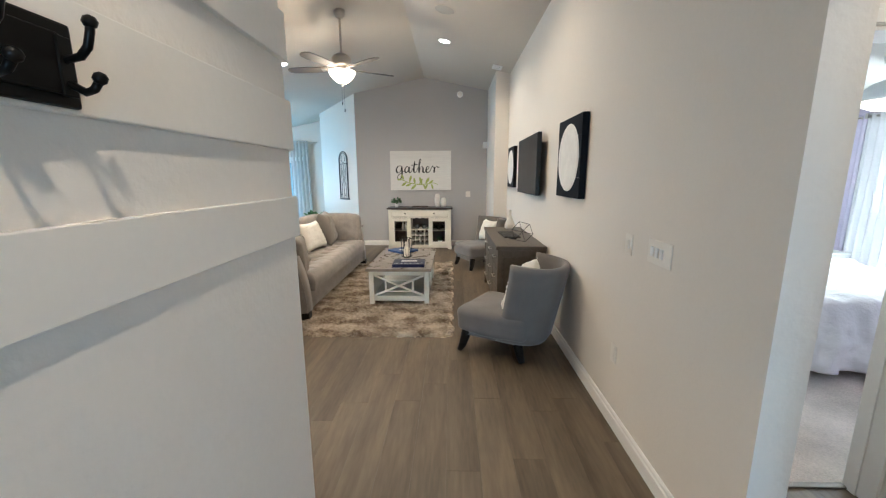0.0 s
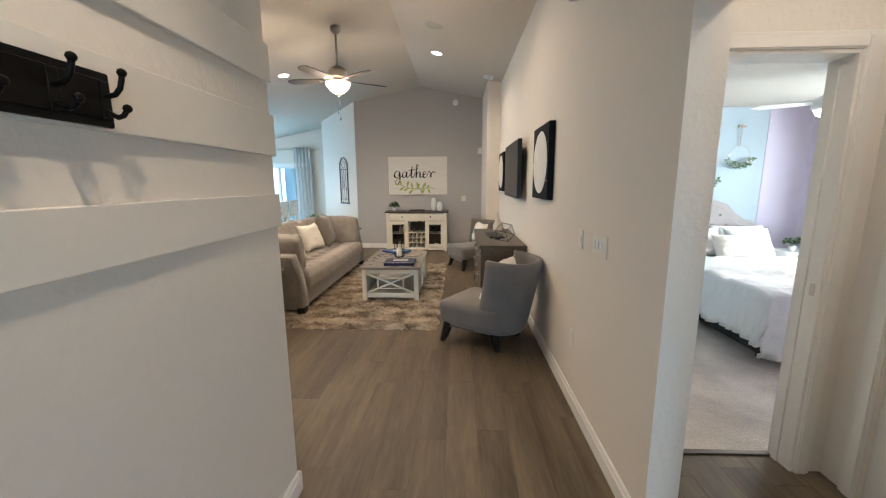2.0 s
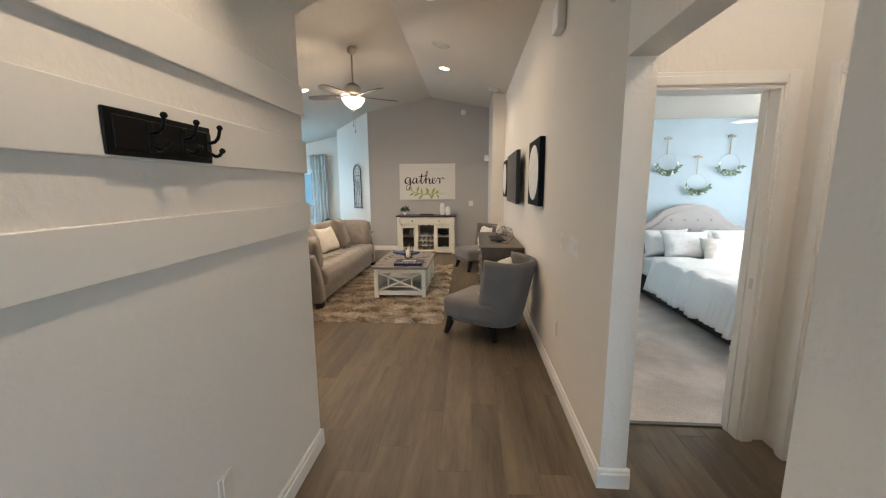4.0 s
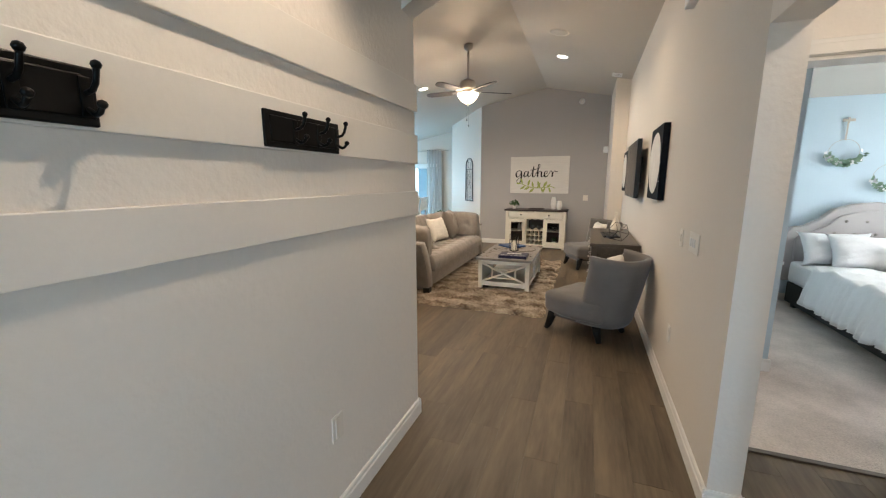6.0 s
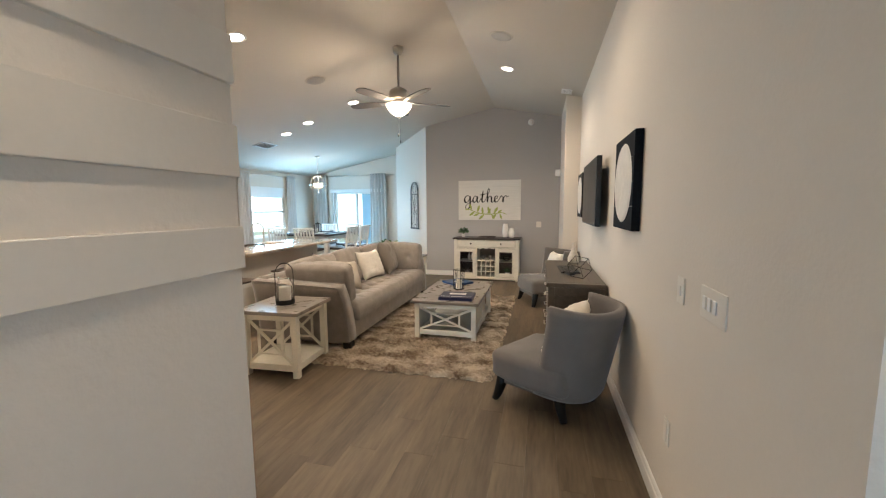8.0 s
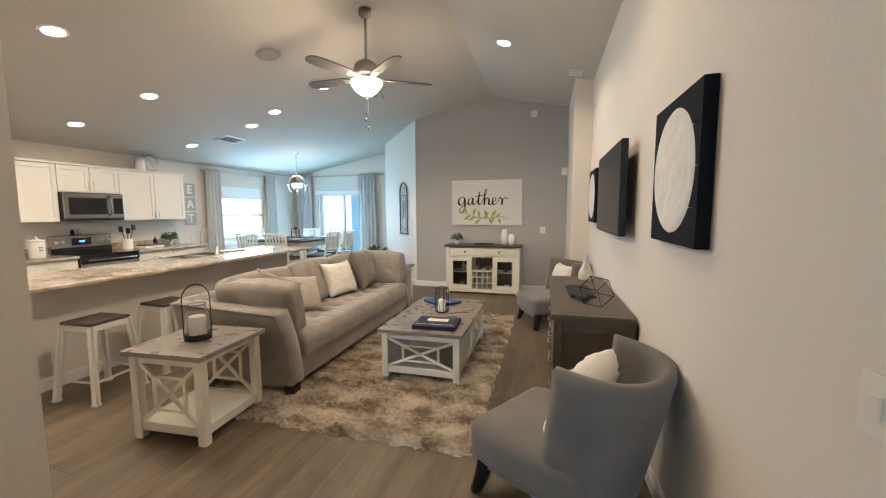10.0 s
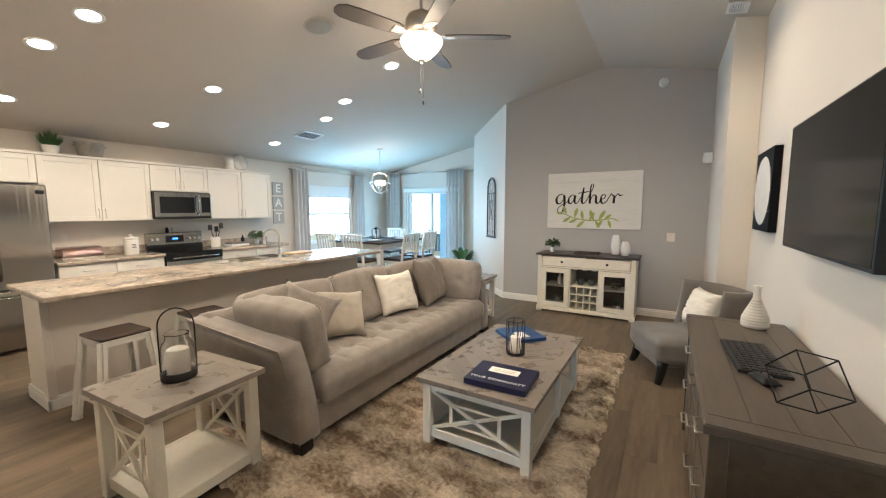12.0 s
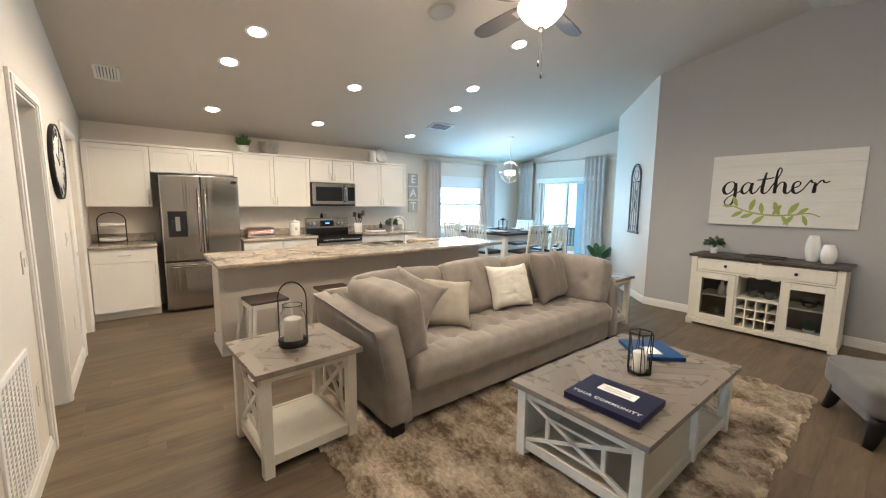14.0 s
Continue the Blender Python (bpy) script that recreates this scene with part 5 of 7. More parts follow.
for s in (-1, 1):
    x0, x1 = (-0.59, -0.016) if s < 0 else (0.016, 0.59)
    d = part("drawer", merge(bx(x0, x1, -0.008, 0.30, 0.69, 0.825, 0.004), bx(x0 + 0.02, x1 - 0.02, -0.013, -0.006, 0.708, 0.807, 0.004)), CREAMWOOD, bf)
    part("knob", moved(lathe([(0.006, 0), (0.006, 0.014), (0.016, 0.02), (0.016, 0.026), (0.001, 0.03)], 14), at((x0 + x1) / 2, -0.012, 0.757, 0, 90)), BLACKMETAL, d)
    a, b = (-0.60, -0.20) if s < 0 else (0.20, 0.60)
    dr = part("door", merge(bx(a, a + 0.07, -0.010, 0.012, 0.09, 0.66, 0.004), bx(b - 0.07, b, -0.010, 0.012, 0.09, 0.66, 0.004), bx(a + 0.07, b - 0.07, -0.010, 0.012, 0.59, 0.66, 0.004), bx(a + 0.07, b - 0.07, -0.010, 0.012, 0.09, 0.16, 0.004)), CREAMWOOD, bf, "cream glazed door")
    g = part("pane", bx(a + 0.07, b - 0.07, 0.0, 0.003, 0.16, 0.59), GLASS, dr)
    part("shelf", bx(a + 0.02, b - 0.01, 0.06, 0.42, 0.375, 0.392, 0.002), CREAMWOOD, bf)
part("shelf", bx(-0.185, 0.185, 0.012, 0.42, 0.40, 0.42, 0.002), CREAMWOOD, bf)
for k in range(5):
    x = -0.185 + k * 0.0925
    part("rack_upright", bx(x - 0.006, x + 0.006, 0.01, 0.40, 0.085, 0.40), CREAMWOOD, bf)
for z in (0.19, 0.295):
    part("rack_shelf", bx(-0.185, 0.185, 0.012, 0.40, z - 0.006, z + 0.006), CREAMWOOD, bf)
for k in range(3):
    part("glass_rail", bx(-0.16 + k * 0.13, -0.10 + k * 0.13, 0.02, 0.40, 0.648, 0.662, 0.002), NICKEL, bf)


def mug(m):
    o = thing("mug", "dark grey ceramic mug on the buffet shelf", "mug", m, "mugs on the shelf")
    part("body", lathe([(0.001, 0), (0.036, 0), (0.042, 0.02), (0.042, 0.085), (0.038, 0.085), (0.036, 0.01)], 20, False), DARKCERAMIC, o)
    part("handle", tube([(0.04, 0, 0.07), (0.065, 0, 0.065), (0.07, 0, 0.045), (0.06, 0, 0.025), (0.04, 0, 0.02)], 0.005, 8), DARKCERAMIC, o)
    return o


DARKCERAMIC = material("dark_glazed_ceramic", (0.045, 0.045, 0.045), 0.35, vary=0.2, bump=0.03)
mg = mug(at(-0.75, 8.08, 0.42, 20))
copy_thing(mg, at(-0.60, 8.08, 0.42, -10))
BOTTLE = [(0.001, 0), (0.032, 0), (0.04, 0.03), (0.036, 0.09), (0.018, 0.13), (0.015, 0.16), (0.012, 0.155)]
for x in (-1.05, -0.99):
    solid("bottle_vase", lathe(BOTTLE, 20), WHITECERAMIC, "small white bottle vase inside the buffet", "vase", "bottle vases in the buffet", m=at(x, 8.12 + (x + 1) * 0.5, 0.392))
solid("glass_bowl", lathe([(0.03, 0), (0.04, 0.005), (0.075, 0.05), (0.085, 0.075), (0.08, 0.075), (0.06, 0.02)], 24, False), GLASS, "clear glass bowl inside the buffet", "bowl", m=at(-0.28, 8.12, 0.392))
star = thing("metal_star_ornament", "thin silver star ornament inside the buffet", "ornament", at(-1.08, 8.10, 0.15))
for k in range(5):
    a = math.pi * k / 5
    d = Vector((math.cos(a), 0.25 * math.sin(3 * a), math.sin(a))) * 0.075
    part("spike", tube([-d, (0, 0, 0), d], [0.0015, 0.005, 0.0015], 6), NICKEL, star)
star.location.z = 0.165


def leafy(name, label, m, pot_r, pot_h, spread, height, count, leaf, seed, pot_mat=None, grass=False):
    """A potted plant: a turned pot, thin stems and many single leaves."""
    rnd = random.Random(seed)
    p = thing(name, label, "plant", m)
    part("pot", lathe([(0.001, 0), (pot_r * 0.75, 0), (pot_r * 0.8, 0.004), (pot_r, pot_h), (pot_r * 0.9, pot_h), (pot_r * 0.88, pot_h - 0.012), (0.001, pot_h - 0.014)], 24), pot_mat or WHITECERAMIC, p)
    bm = bmesh.new()
    for k in range(count):
        a, r = rnd.uniform(0, 6.283), spread * math.sqrt(rnd.random())
        h = pot_h + height * rnd.uniform(0.25, 1.0) * (1 - 0.45 * (r / spread) ** 2)
        c = Vector((r * math.cos(a), r * math.sin(a), h))
        root = Vector((0.25 * c.x, 0.25 * c.y, pot_h - 0.01))
        ll, ww = leaf * rnd.uniform(0.7, 1.2), leaf * (0.10 if grass else 0.36) * rnd.uniform(0.8, 1.2)
        out = (c - root).normalized() if grass else Vector((math.cos(a + rnd.uniform(-0.8, 0.8)), math.sin(a + rnd.uniform(-0.8, 0.8)), rnd.uniform(-0.3, 0.8))).normalized()
        sd = out.cross(Vector((rnd.uniform(-0.4, 0.4), rnd.uniform(-0.4, 0.4), 1))).normalized()
        nn = sd.cross(out)
        if grass:
            c = root
            ll = (h - pot_h) * 1.15
        pts = [c, c + out * ll * 0.4 + sd * ww + nn * ll * 0.03, c + out * ll * (0.98 if not grass else 1.0) - nn * ll * (0.10 if not grass else 0.0) + (Vector((out.x, out.y, -0.4)) * ll * 0.15 if grass else Vector()), c + out * ll * 0.4 - sd * ww + nn * ll * 0.03]
        vs = [bm.verts.new(q) for q in pts]
        bm.faces.new((vs[0], vs[1], vs[2]))
        bm.faces.new((vs[0], vs[2], vs[3]))
    f = part("foliage", bm, LEAF, p)
    f["kind"] = "stuff"
    if not grass:
        stems = []
        for k in range(9):
            a = k * 0.7
            stems.append(tube([(0, 0, pot_h - 0.02), (0.3 * spread * math.cos(a), 0.3 * spread * math.sin(a), pot_h + height * 0.4), (0.6 * spread * math.cos(a), 0.6 * spread * math.sin(a), pot_h + height * 0.7)], 0.0018, 5))
        part("stems", merge(*stems), LEAF, p)["kind"] = "stuff"
    return p


leafy("potted_plant", "small leafy plant in a white pot", at(-1.19, 8.16, 0.87), 0.042, 0.07, 0.085, 0.12, 190, 0.05, 1)
leafy("potted_grass", "green grass plant in a white pot", at(-0.26, 8.12, 0.085), 0.05, 0.075, 0.085, 0.12, 300, 0.1, 2, grass=True)


def bumpy_vase(h, r, m):
    bm = lathe([(r * (0.35 + 0.65 * math.sin(math.pi * (0.17 + 0.68 * t)) ** 1.1) if 0 < t else 0.001, max(0, t) * h) for t in np.linspace(0, 1, 36)], 40, False)
    for v in bm.verts:
        q = math.sin(v.co.z * 190) * math.sin(math.atan2(v.co.y, v.co.x) * 12 + (int(v.co.z * 60) % 2) * 3.14)
        s = 1 + 0.022 * q
        v.co.x *= s
        v.co.y *= s
    return solid("white_vase", bm, WHITECERAMIC, "white dimpled ceramic vase on the buffet", "vase", "white vases", m=m)


bumpy_vase(0.28, 0.066, at(-0.315, 8.19, 0.87))
bumpy_vase(0.20, 0.064, at(-0.185, 8.12, 0.87))
tr = thing("serving_tray", "low dark wooden tray on the buffet", "tray", at(-0.68, 8.14, 0.87))
part("bottom", bx(-0.17, 0.17, -0.09, 0.09, 0, 0.01, 0.002), ESPRESSO, tr)
for a in ((-0.17, 0.17, -0.09, -0.078), (-0.17, 0.17, 0.078, 0.09), (-0.17, -0.158, -0.078, 0.078), (0.158, 0.17, -0.078, 0.078)):
    part("rim", bx(*a, 0.008, 0.024, 0.002), ESPRESSO, tr)

# ---------- arched iron wall ornament on the angled wall ----------
ar = thing("arched_wall_decor", "grey arched window-shaped iron wall ornament", "wall decor", at(-2.452, YF + 0.365, 1.02, 135, 0, 0))
IRON = material("weathered_iron", (0.10, 0.09, 0.085), 0.6, 0.5, vary=0.35, scale=20, bump=0.2)
HW, ST, HT = 0.185, 0.86, 1.05
archline = [(-HW, 0.0), (-HW, ST)] + [(-HW * math.cos(math.pi * k / 16), ST + (HT - ST) * math.sin(math.pi * k / 16)) for k in range(1, 16)] + [(HW, ST), (HW, 0.0)]
for d, name in ((0.0, "frame"), (0.03, "inner_frame")):
    pts = [(x * (1 - d / HW), 0.02, z + (d if k in (0, len(archline) - 1) else 0) - (d * 0.9 if z > ST else 0)) for k, (x, z) in enumerate(archline)]
    part(name, tube(pts, 0.011 if d == 0 else 0.006, 8), IRON, ar)
part("sill", bx(-HW - 0.02, HW + 0.02, 0.005, 0.035, -0.02, 0.012, 0.004), IRON, ar)
part("crossbar", tube([(-HW, 0.02, 0.78), (HW, 0.02, 0.78)], 0.008, 8), IRON, ar)
for x in (-0.09, 0.0, 0.09):
    part("bar", tube([(x, 0.02, 0.0), (x, 0.02, 0.78)], 0.005, 6), IRON, ar)
for s in (-1, 1):
    part("scroll", tube([(s * 0.045 + s * 0.03 * math.cos(t) * (1 - t / 9), 0.02, 0.30 + 0.045 * t) for t in np.linspace(0, 8, 30)], 0.004, 6), IRON, ar)
    part("scroll", tube([(s * (0.02 + 0.06 * math.sin(t)), 0.02, 0.80 + 0.055 * t) for t in np.linspace(0, 3, 14)], 0.004, 6), IRON, ar)
    part("hook", tube([(s * 0.09, 0.02, 0.10), (s * 0.09, 0.05, 0.08), (s * 0.09, 0.06, 0.11)], 0.005, 6), BLACKMETAL, ar)

# ---------- on the end table: lantern; on the coffee table: books, candle cage ----------
lt = thing("candle_lantern", "glass jar lantern with candle in black iron stand", "lantern", at(-1.93, 3.33, 0.60))
part("base", lathe([(0.001, 0), (0.078, 0), (0.08, 0.004), (0.08, 0.034), (0.076, 0.034), (0.074, 0.008), (0.001, 0.008)], 32), BLACKMETAL, lt)
part("jar", lathe([(0.068, 0.01), (0.072, 0.02), (0.072, 0.13), (0.066, 0.15), (0.052, 0.165), (0.052, 0.185), (0.056, 0.19), (0.053, 0.19), (0.049, 0.184), (0.049, 0.165), (0.063, 0.148), (0.0695, 0.13), (0.0695, 0.02)], 36, False), GLASS, lt)
part("candle", lathe([(0.001, 0.009), (0.049, 0.009), (0.050, 0.014), (0.050, 0.122), (0.044, 0.126), (0.001, 0.120)], 28), CANDLE, lt)
part("handle", tube([(0.078, 0, 0.02)] + [(0.078, 0, z) for z in (0.10, 0.20)] + [(0.078 * math.cos(t), 0, 0.22 + 0.075 * math.sin(t)) for t in np.linspace(0, math.pi, 16)] + [(-0.078, 0, 0.20), (-0.078, 0, 0.10), (-0.078, 0, 0.02)], 0.0035, 8), BLACKMETAL, lt)
for o in lt.children:
    o.data.transform(Matrix.Diagonal((1.06, 1.06, 1.30, 1)))
lt.matrix_basis = at(-1.93, 3.33, 0.60, 55)

TABLE_TOP = 0.462


def binder(label, m, w, d, h, mat):
    b = thing("binder_book", label, "book", m)
    part("cover", merge(bx(-w / 2, w / 2, -d / 2, d / 2, 0, 0.004, 0.0015), bx(-w / 2, w / 2, -d / 2, d / 2, h - 0.004, h, 0.0015), bx(-w / 2, w / 2, d / 2 - 0.005, d / 2, 0.002, h - 0.002, 0.0015)), mat, b)
    part("edge_wrap", merge(bx(-w / 2 + 0.002, w / 2 - 0.002, -d / 2 + 0.003, -d / 2 + 0.007, 0.004, h - 0.0045), bx(-w / 2 + 0.002, -w / 2 + 0.006, -d / 2 + 0.007, d / 2 - 0.006, 0.004, h - 0.0045), bx(w / 2 - 0.006, w / 2 - 0.002, -d / 2 + 0.007, d / 2 - 0.006, 0.004, h - 0.0045)), mat, b)
    part("pages", bx(-w / 2 + 0.008, w / 2 - 0.008, -d / 2 + 0.008, d / 2 - 0.006, 0.004, h - 0.0042), PAPER, b)
    return b


b1 = binder("dark navy binder lettered YOUR COMMUNITY", at(-0.52, 4.475, TABLE_TOP, 2), 0.38, 0.31, 0.035, NAVY)
letters("YOUR COMMUNITY", 0.034, WHITE, b1, at(-0.0, -0.092, 0.0353), spacing=1.15, bold=0.0006)
part("title_card", bx(-0.095, 0.095, 0.01, 0.085, 0.0345, 0.0358), PAPER, b1)
for z in (0.032, 0.054):
    part("text_bar", bx(-0.07, 0.07, z, z + 0.006, 0.0357, 0.0362), material("faded_print", (0.45, 0.43, 0.38), 0.7, bump=0), b1)
b2 = binder("bright blue binder lying on the table", at(-0.70, 5.32, TABLE_TOP, -42), 0.32, 0.30, 0.026, ROYAL)
part("title_card", bx(-0.02, 0.11, -0.06, 0.03, 0.0255, 0.0268), PAPER, b2)
cg = thing("candle_cage", "black wire candle holder with a white candle", "candle holder", at(-0.60, 4.93, TABLE_TOP) @ Matrix.Diagonal((1.1, 1.1, 1.15, 1)))
part("base", lathe([(0.001, 0), (0.056, 0), (0.058, 0.006), (0.001, 0.008)], 6), BLACKMETAL, cg)
part("candle", lathe([(0.001, 0.008), (0.034, 0.008), (0.035, 0.012), (0.035, 0.108), (0.03, 0.112), (0.001, 0.106)], 24), CANDLE, cg)
hexa = [(0.062 * math.cos(math.pi * k / 3), 0.062 * math.sin(math.pi * k / 3)) for k in range(6)]
for z in (0.006, 0.215):
    part("ring", tube([(x, y, z) for x, y in hexa], 0.003, 6, True), BLACKMETAL, cg)
for k in range(6):
    x, y = hexa[k]
    x2, y2 = hexa[(k + 1) % 6]
    part("wire", tube([(x, y, 0.006), (x, y, 0.215)], 0.0025, 6), BLACKMETAL, cg)
    part("wire", tube([(x, y, 0.215), ((x + x2) / 2, (y + y2) / 2, 0.01)], 0.002, 6), BLACKMETAL, cg)


# ---------- kitchen ----------
STONE = material("laminate_granite", (0.50, 0.43, 0.35), 0.25, vary=0.28, scale=7, fine=26, bump=0.02, dark=(0.17, 0.13, 0.10), coat=0.4)


def cabinet(label, y0, y1, z0, z1, depth, doors, drawers=False, kick=0.0, x_back=XK, handles="low"):
    """A shaker cabinet along the kitchen wall: doors, or a row of drawers above doors."""
    c = thing("kitchen_cabinet", label, "cabinet", at(x_back, 0, 0), "white kitchen cabinets")
    part("body", bx(0.002, depth - 0.02, y0 + 0.001, y1 - 0.001, z0 + kick, z1, 0.002), CABINET, c)
    if kick:
        part("toe_kick", bx(0.002, depth - 0.09, y0 + 0.001, y1 - 0.001, z0, z0 + kick), CABINET, c)
    n = doors
    w = (y1 - y0) / n
    zt = z1 - (0.17 if drawers else 0)
    for k in range(n):
        a, b = y0 + k * w + 0.004, y0 + (k + 1) * w - 0.004
        lo, hi = z0 + kick + 0.006, zt - 0.006
        f, r = depth - 0.02, 0.055
        d = part("door", merge(bx(f, f + 0.012, a, b, lo, hi, 0.001), bx(f + 0.010, f + 0.02, a, a + r, lo, hi, 0.002), bx(f + 0.010, f + 0.02, b - r, b, lo, hi, 0.002), bx(f + 0.010, f + 0.02, a + r, b - r, hi - r, hi, 0.002), bx(f + 0.010, f + 0.02, a + r, b - r, lo, lo + r, 0.002)), CABINET, c)
        hy = (b - 0.028) if (k % 2 == 0) else (a + 0.028)
        if handles == "low":
            hz = lo + 0.035
        else:
            hz = hi - 0.155
        part("handle", tube([(f + 0.02, hy, hz), (f + 0.045, hy, hz), (f + 0.045, hy, hz + 0.11), (f + 0.02, hy, hz + 0.11)], 0.005, 8), NICKEL, d, "bar handle")
        if drawers:
            dd = part("drawer", bx(f, f + 0.02, a, b, zt, z1 - 0.005, 0.003), CABINET, c)
            ym = (a + b) / 2
            part("handle", tube([(f + 0.02, ym - 0.055, z1 - 0.085), (f + 0.045, ym - 0.055, z1 - 0.085), (f + 0.045, ym + 0.055, z1 - 0.085), (f + 0.02, ym + 0.055, z1 - 0.085)], 0.005, 8), NICKEL, dd, "bar handle")
    return c


cabinet("white shaker wall cabinet in the corner", 2.165, 2.80, 1.36, 2.12, 0.33, 1)
cabinet("white shaker wall cabinet above the refrigerator", 2.80, 3.75, 1.80, 2.12, 0.33, 2)
cabinet("white shaker two-door wall cabinet", 3.75, 4.84, 1.36, 2.12, 0.33, 2)
cabinet("white shaker wall cabinet above the microwave", 4.84, 5.60, 1.76, 2.12, 0.33, 2)
cabinet("white shaker two-door wall cabinet beside the microwave", 5.60, 6.67, 1.36, 2.12, 0.33, 2)
structure("crown_trim", bx(XK, XK + 0.345, 2.165, 6.69, 2.12, 2.15, 0.006), CABINET, "white cabinet top moulding", "trim")
cabinet("white base cabinet with a drawer", 2.165, 2.80, 0, 0.87, 0.60, 1, True, 0.10, handles="high")
cabinet("white base cabinet with two drawers", 3.78, 4.83, 0, 0.87, 0.60, 2, True, 0.10, handles="high")
cabinet("white base cabinet beside the stove", 5.60, 6.74, 0, 0.87, 0.60, 2, True, 0.10, handles="high")
for y0, y1 in ((2.165, 2.815), (3.765, 4.835), (5.595, 6.78)):
    w = thing("worktop", "mottled beige stone-look worktop along the wall", "worktop", at(0, 0, 0), "wall worktops")
    part("slab", bx(XK + 0.003, XK + 0.635, y0, y1, 0.872, 0.91, 0.012, 3), STONE, w)
    part("backsplash", bx(XK + 0.003, XK + 0.02, y0, y1, 0.911, 1.01, 0.004), STONE, w)

fr = thing("refrigerator", "stainless french-door refrigerator with a dispenser", "refrigerator", at(0, 0, 0))
part("body", bx(XK + 0.03, -5.575, 2.87, 3.735, 0.03, 1.755, 0.006), material("fridge_side_grey", (0.10, 0.10, 0.10), 0.5, vary=0.05, bump=0.05), fr)
for a, b in ((2.865, 3.2965), (3.3035, 3.74)):
    d = part("door", bx(-5.572, -5.50, a, b, 0.675, 1.77, 0.012, 3), STEEL, fr)
    hy = 3.262 if a < 3 else 3.338
    part("handle", tube([(-5.50, hy, 0.78), (-5.455, hy, 0.80), (-5.445, hy, 1.2), (-5.455, hy, 1.58), (-5.50, hy, 1.60)], 0.011, 10), STEEL, d, "curved steel handle")
d = part("freezer_drawer", bx(-5.572, -5.50, 2.865, 3.74, 0.045, 0.662, 0.012, 3), STEEL, fr)
part("handle", tube([(-5.50, 2.93, 0.60), (-5.452, 2.96, 0.60), (-5.445, 3.30, 0.60), (-5.452, 3.65, 0.60), (-5.50, 3.68, 0.60)], 0.011, 10), STEEL, d, "curved steel handle")
dp = part("dispenser", bx(-5.502, -5.496, 2.93, 3.13, 0.985, 1.31, 0.004), BLACKGLASS, fr, "black water dispenser")
part("dispenser_recess", bx(-5.4975, -5.493, 2.96, 3.10, 1.0, 1.20, 0.003), BLACKPLASTIC, dp)
part("dispenser_paddle", bx(-5.494, -5.482, 3.005, 3.055, 1.06, 1.24, 0.004), NICKEL, dp)
part("badge", bx(-5.4995, -5.497, 3.65, 3.72, 1.67, 1.71), BLACKGLASS, fr)

mw = thing("microwave", "stainless over-the-range microwave oven", "microwave", at(0, 0, 0))
part("body", bx(XK + 0.005, -5.77, 4.845, 5.595, 1.372, 1.755, 0.005), BLACKPLASTIC, mw)
part("door", bx(-5.772, -5.745, 4.85, 5.42, 1.40, 1.75, 0.006), STEEL, mw)
part("window", bx(-5.746, -5.742, 4.905, 5.355, 1.455, 1.685, 0.003), BLACKGLASS, mw, "black glass window")
part("control_panel", bx(-5.772, -5.745, 5.425, 5.59, 1.40, 1.75, 0.006), STEEL, mw)
part("display", bx(-5.746, -5.742, 5.45, 5.575, 1.46, 1.69, 0.003), BLACKGLASS, mw)
part("handle", tube([(-5.745, 5.395, 1.44), (-5.705, 5.395, 1.46), (-5.70, 5.395, 1.575), (-5.705, 5.395, 1.69), (-5.745, 5.395, 1.71)], 0.010, 10), STEEL, mw)
part("vent_strip", bx(-5.775, -5.75, 4.85, 5.59, 1.374, 1.397, 0.003), BLACKPLASTIC, mw)

rg = thing("electric_range", "stainless electric range with black glass cooktop", "stove", at(0, 0, 0))
part("body", bx(XK + 0.02, -5.54, 4.84, 5.59, 0.05, 0.90, 0.006), BLACKPLASTIC, rg)
part("cooktop", bx(XK + 0.06, -5.50, 4.838, 5.592, 0.898, 0.916, 0.006), BLACKGLASS, rg, "black glass cooktop")
part("oven_door", bx(-5.54, -5.51, 4.845, 5.585, 0.24, 0.80, 0.008), STEEL, rg)
part("oven_window", bx(-5.511, -5.507, 4.95, 5.48, 0.36, 0.66, 0.003), BLACKGLASS, rg)
part("oven_handle", tube([(-5.51, 4.90, 0.835), (-5.465, 4.92, 0.84), (-5.465, 5.51, 0.84), (-5.51, 5.53, 0.835)], 0.012, 10), STEEL, rg)
part("front_panel", bx(-5.545, -5.507, 4.84, 5.59, 0.805, 0.895, 0.006), BLACKGLASS, rg)
part("storage_drawer", bx(-5.54, -5.512, 4.845, 5.585, 0.07, 0.23, 0.006), STEEL, rg)
part("backguard", bx(XK + 0.01, XK + 0.085, 4.838, 5.592, 0.91, 1.165, 0.01), STEEL, rg)
part("lower_panel", bx(XK + 0.06, XK + 0.089, 4.84, 5.59, 0.914, 0.992, 0.004), BLACKGLASS, rg, "black glass strip")
part("clock_display", bx(XK + 0.083, XK + 0.088, 5.08, 5.32, 1.02, 1.12, 0.003), BLACKGLASS, rg)
part("clock_digits", bx(XK + 0.087, XK + 0.0895, 5.17, 5.24, 1.06, 1.085), glow("blue_led", (0.05, 0.25, 1.0), 3), rg)
for y in (4.90, 4.97, 5.40, 5.47, 5.54):
    part("knob", moved(lathe([(0.022, 0), (0.02, 0.022), (0.001, 0.024)], 18), at(XK + 0.085, y, 1.07, 0, 0, 90)), NICKEL, rg)

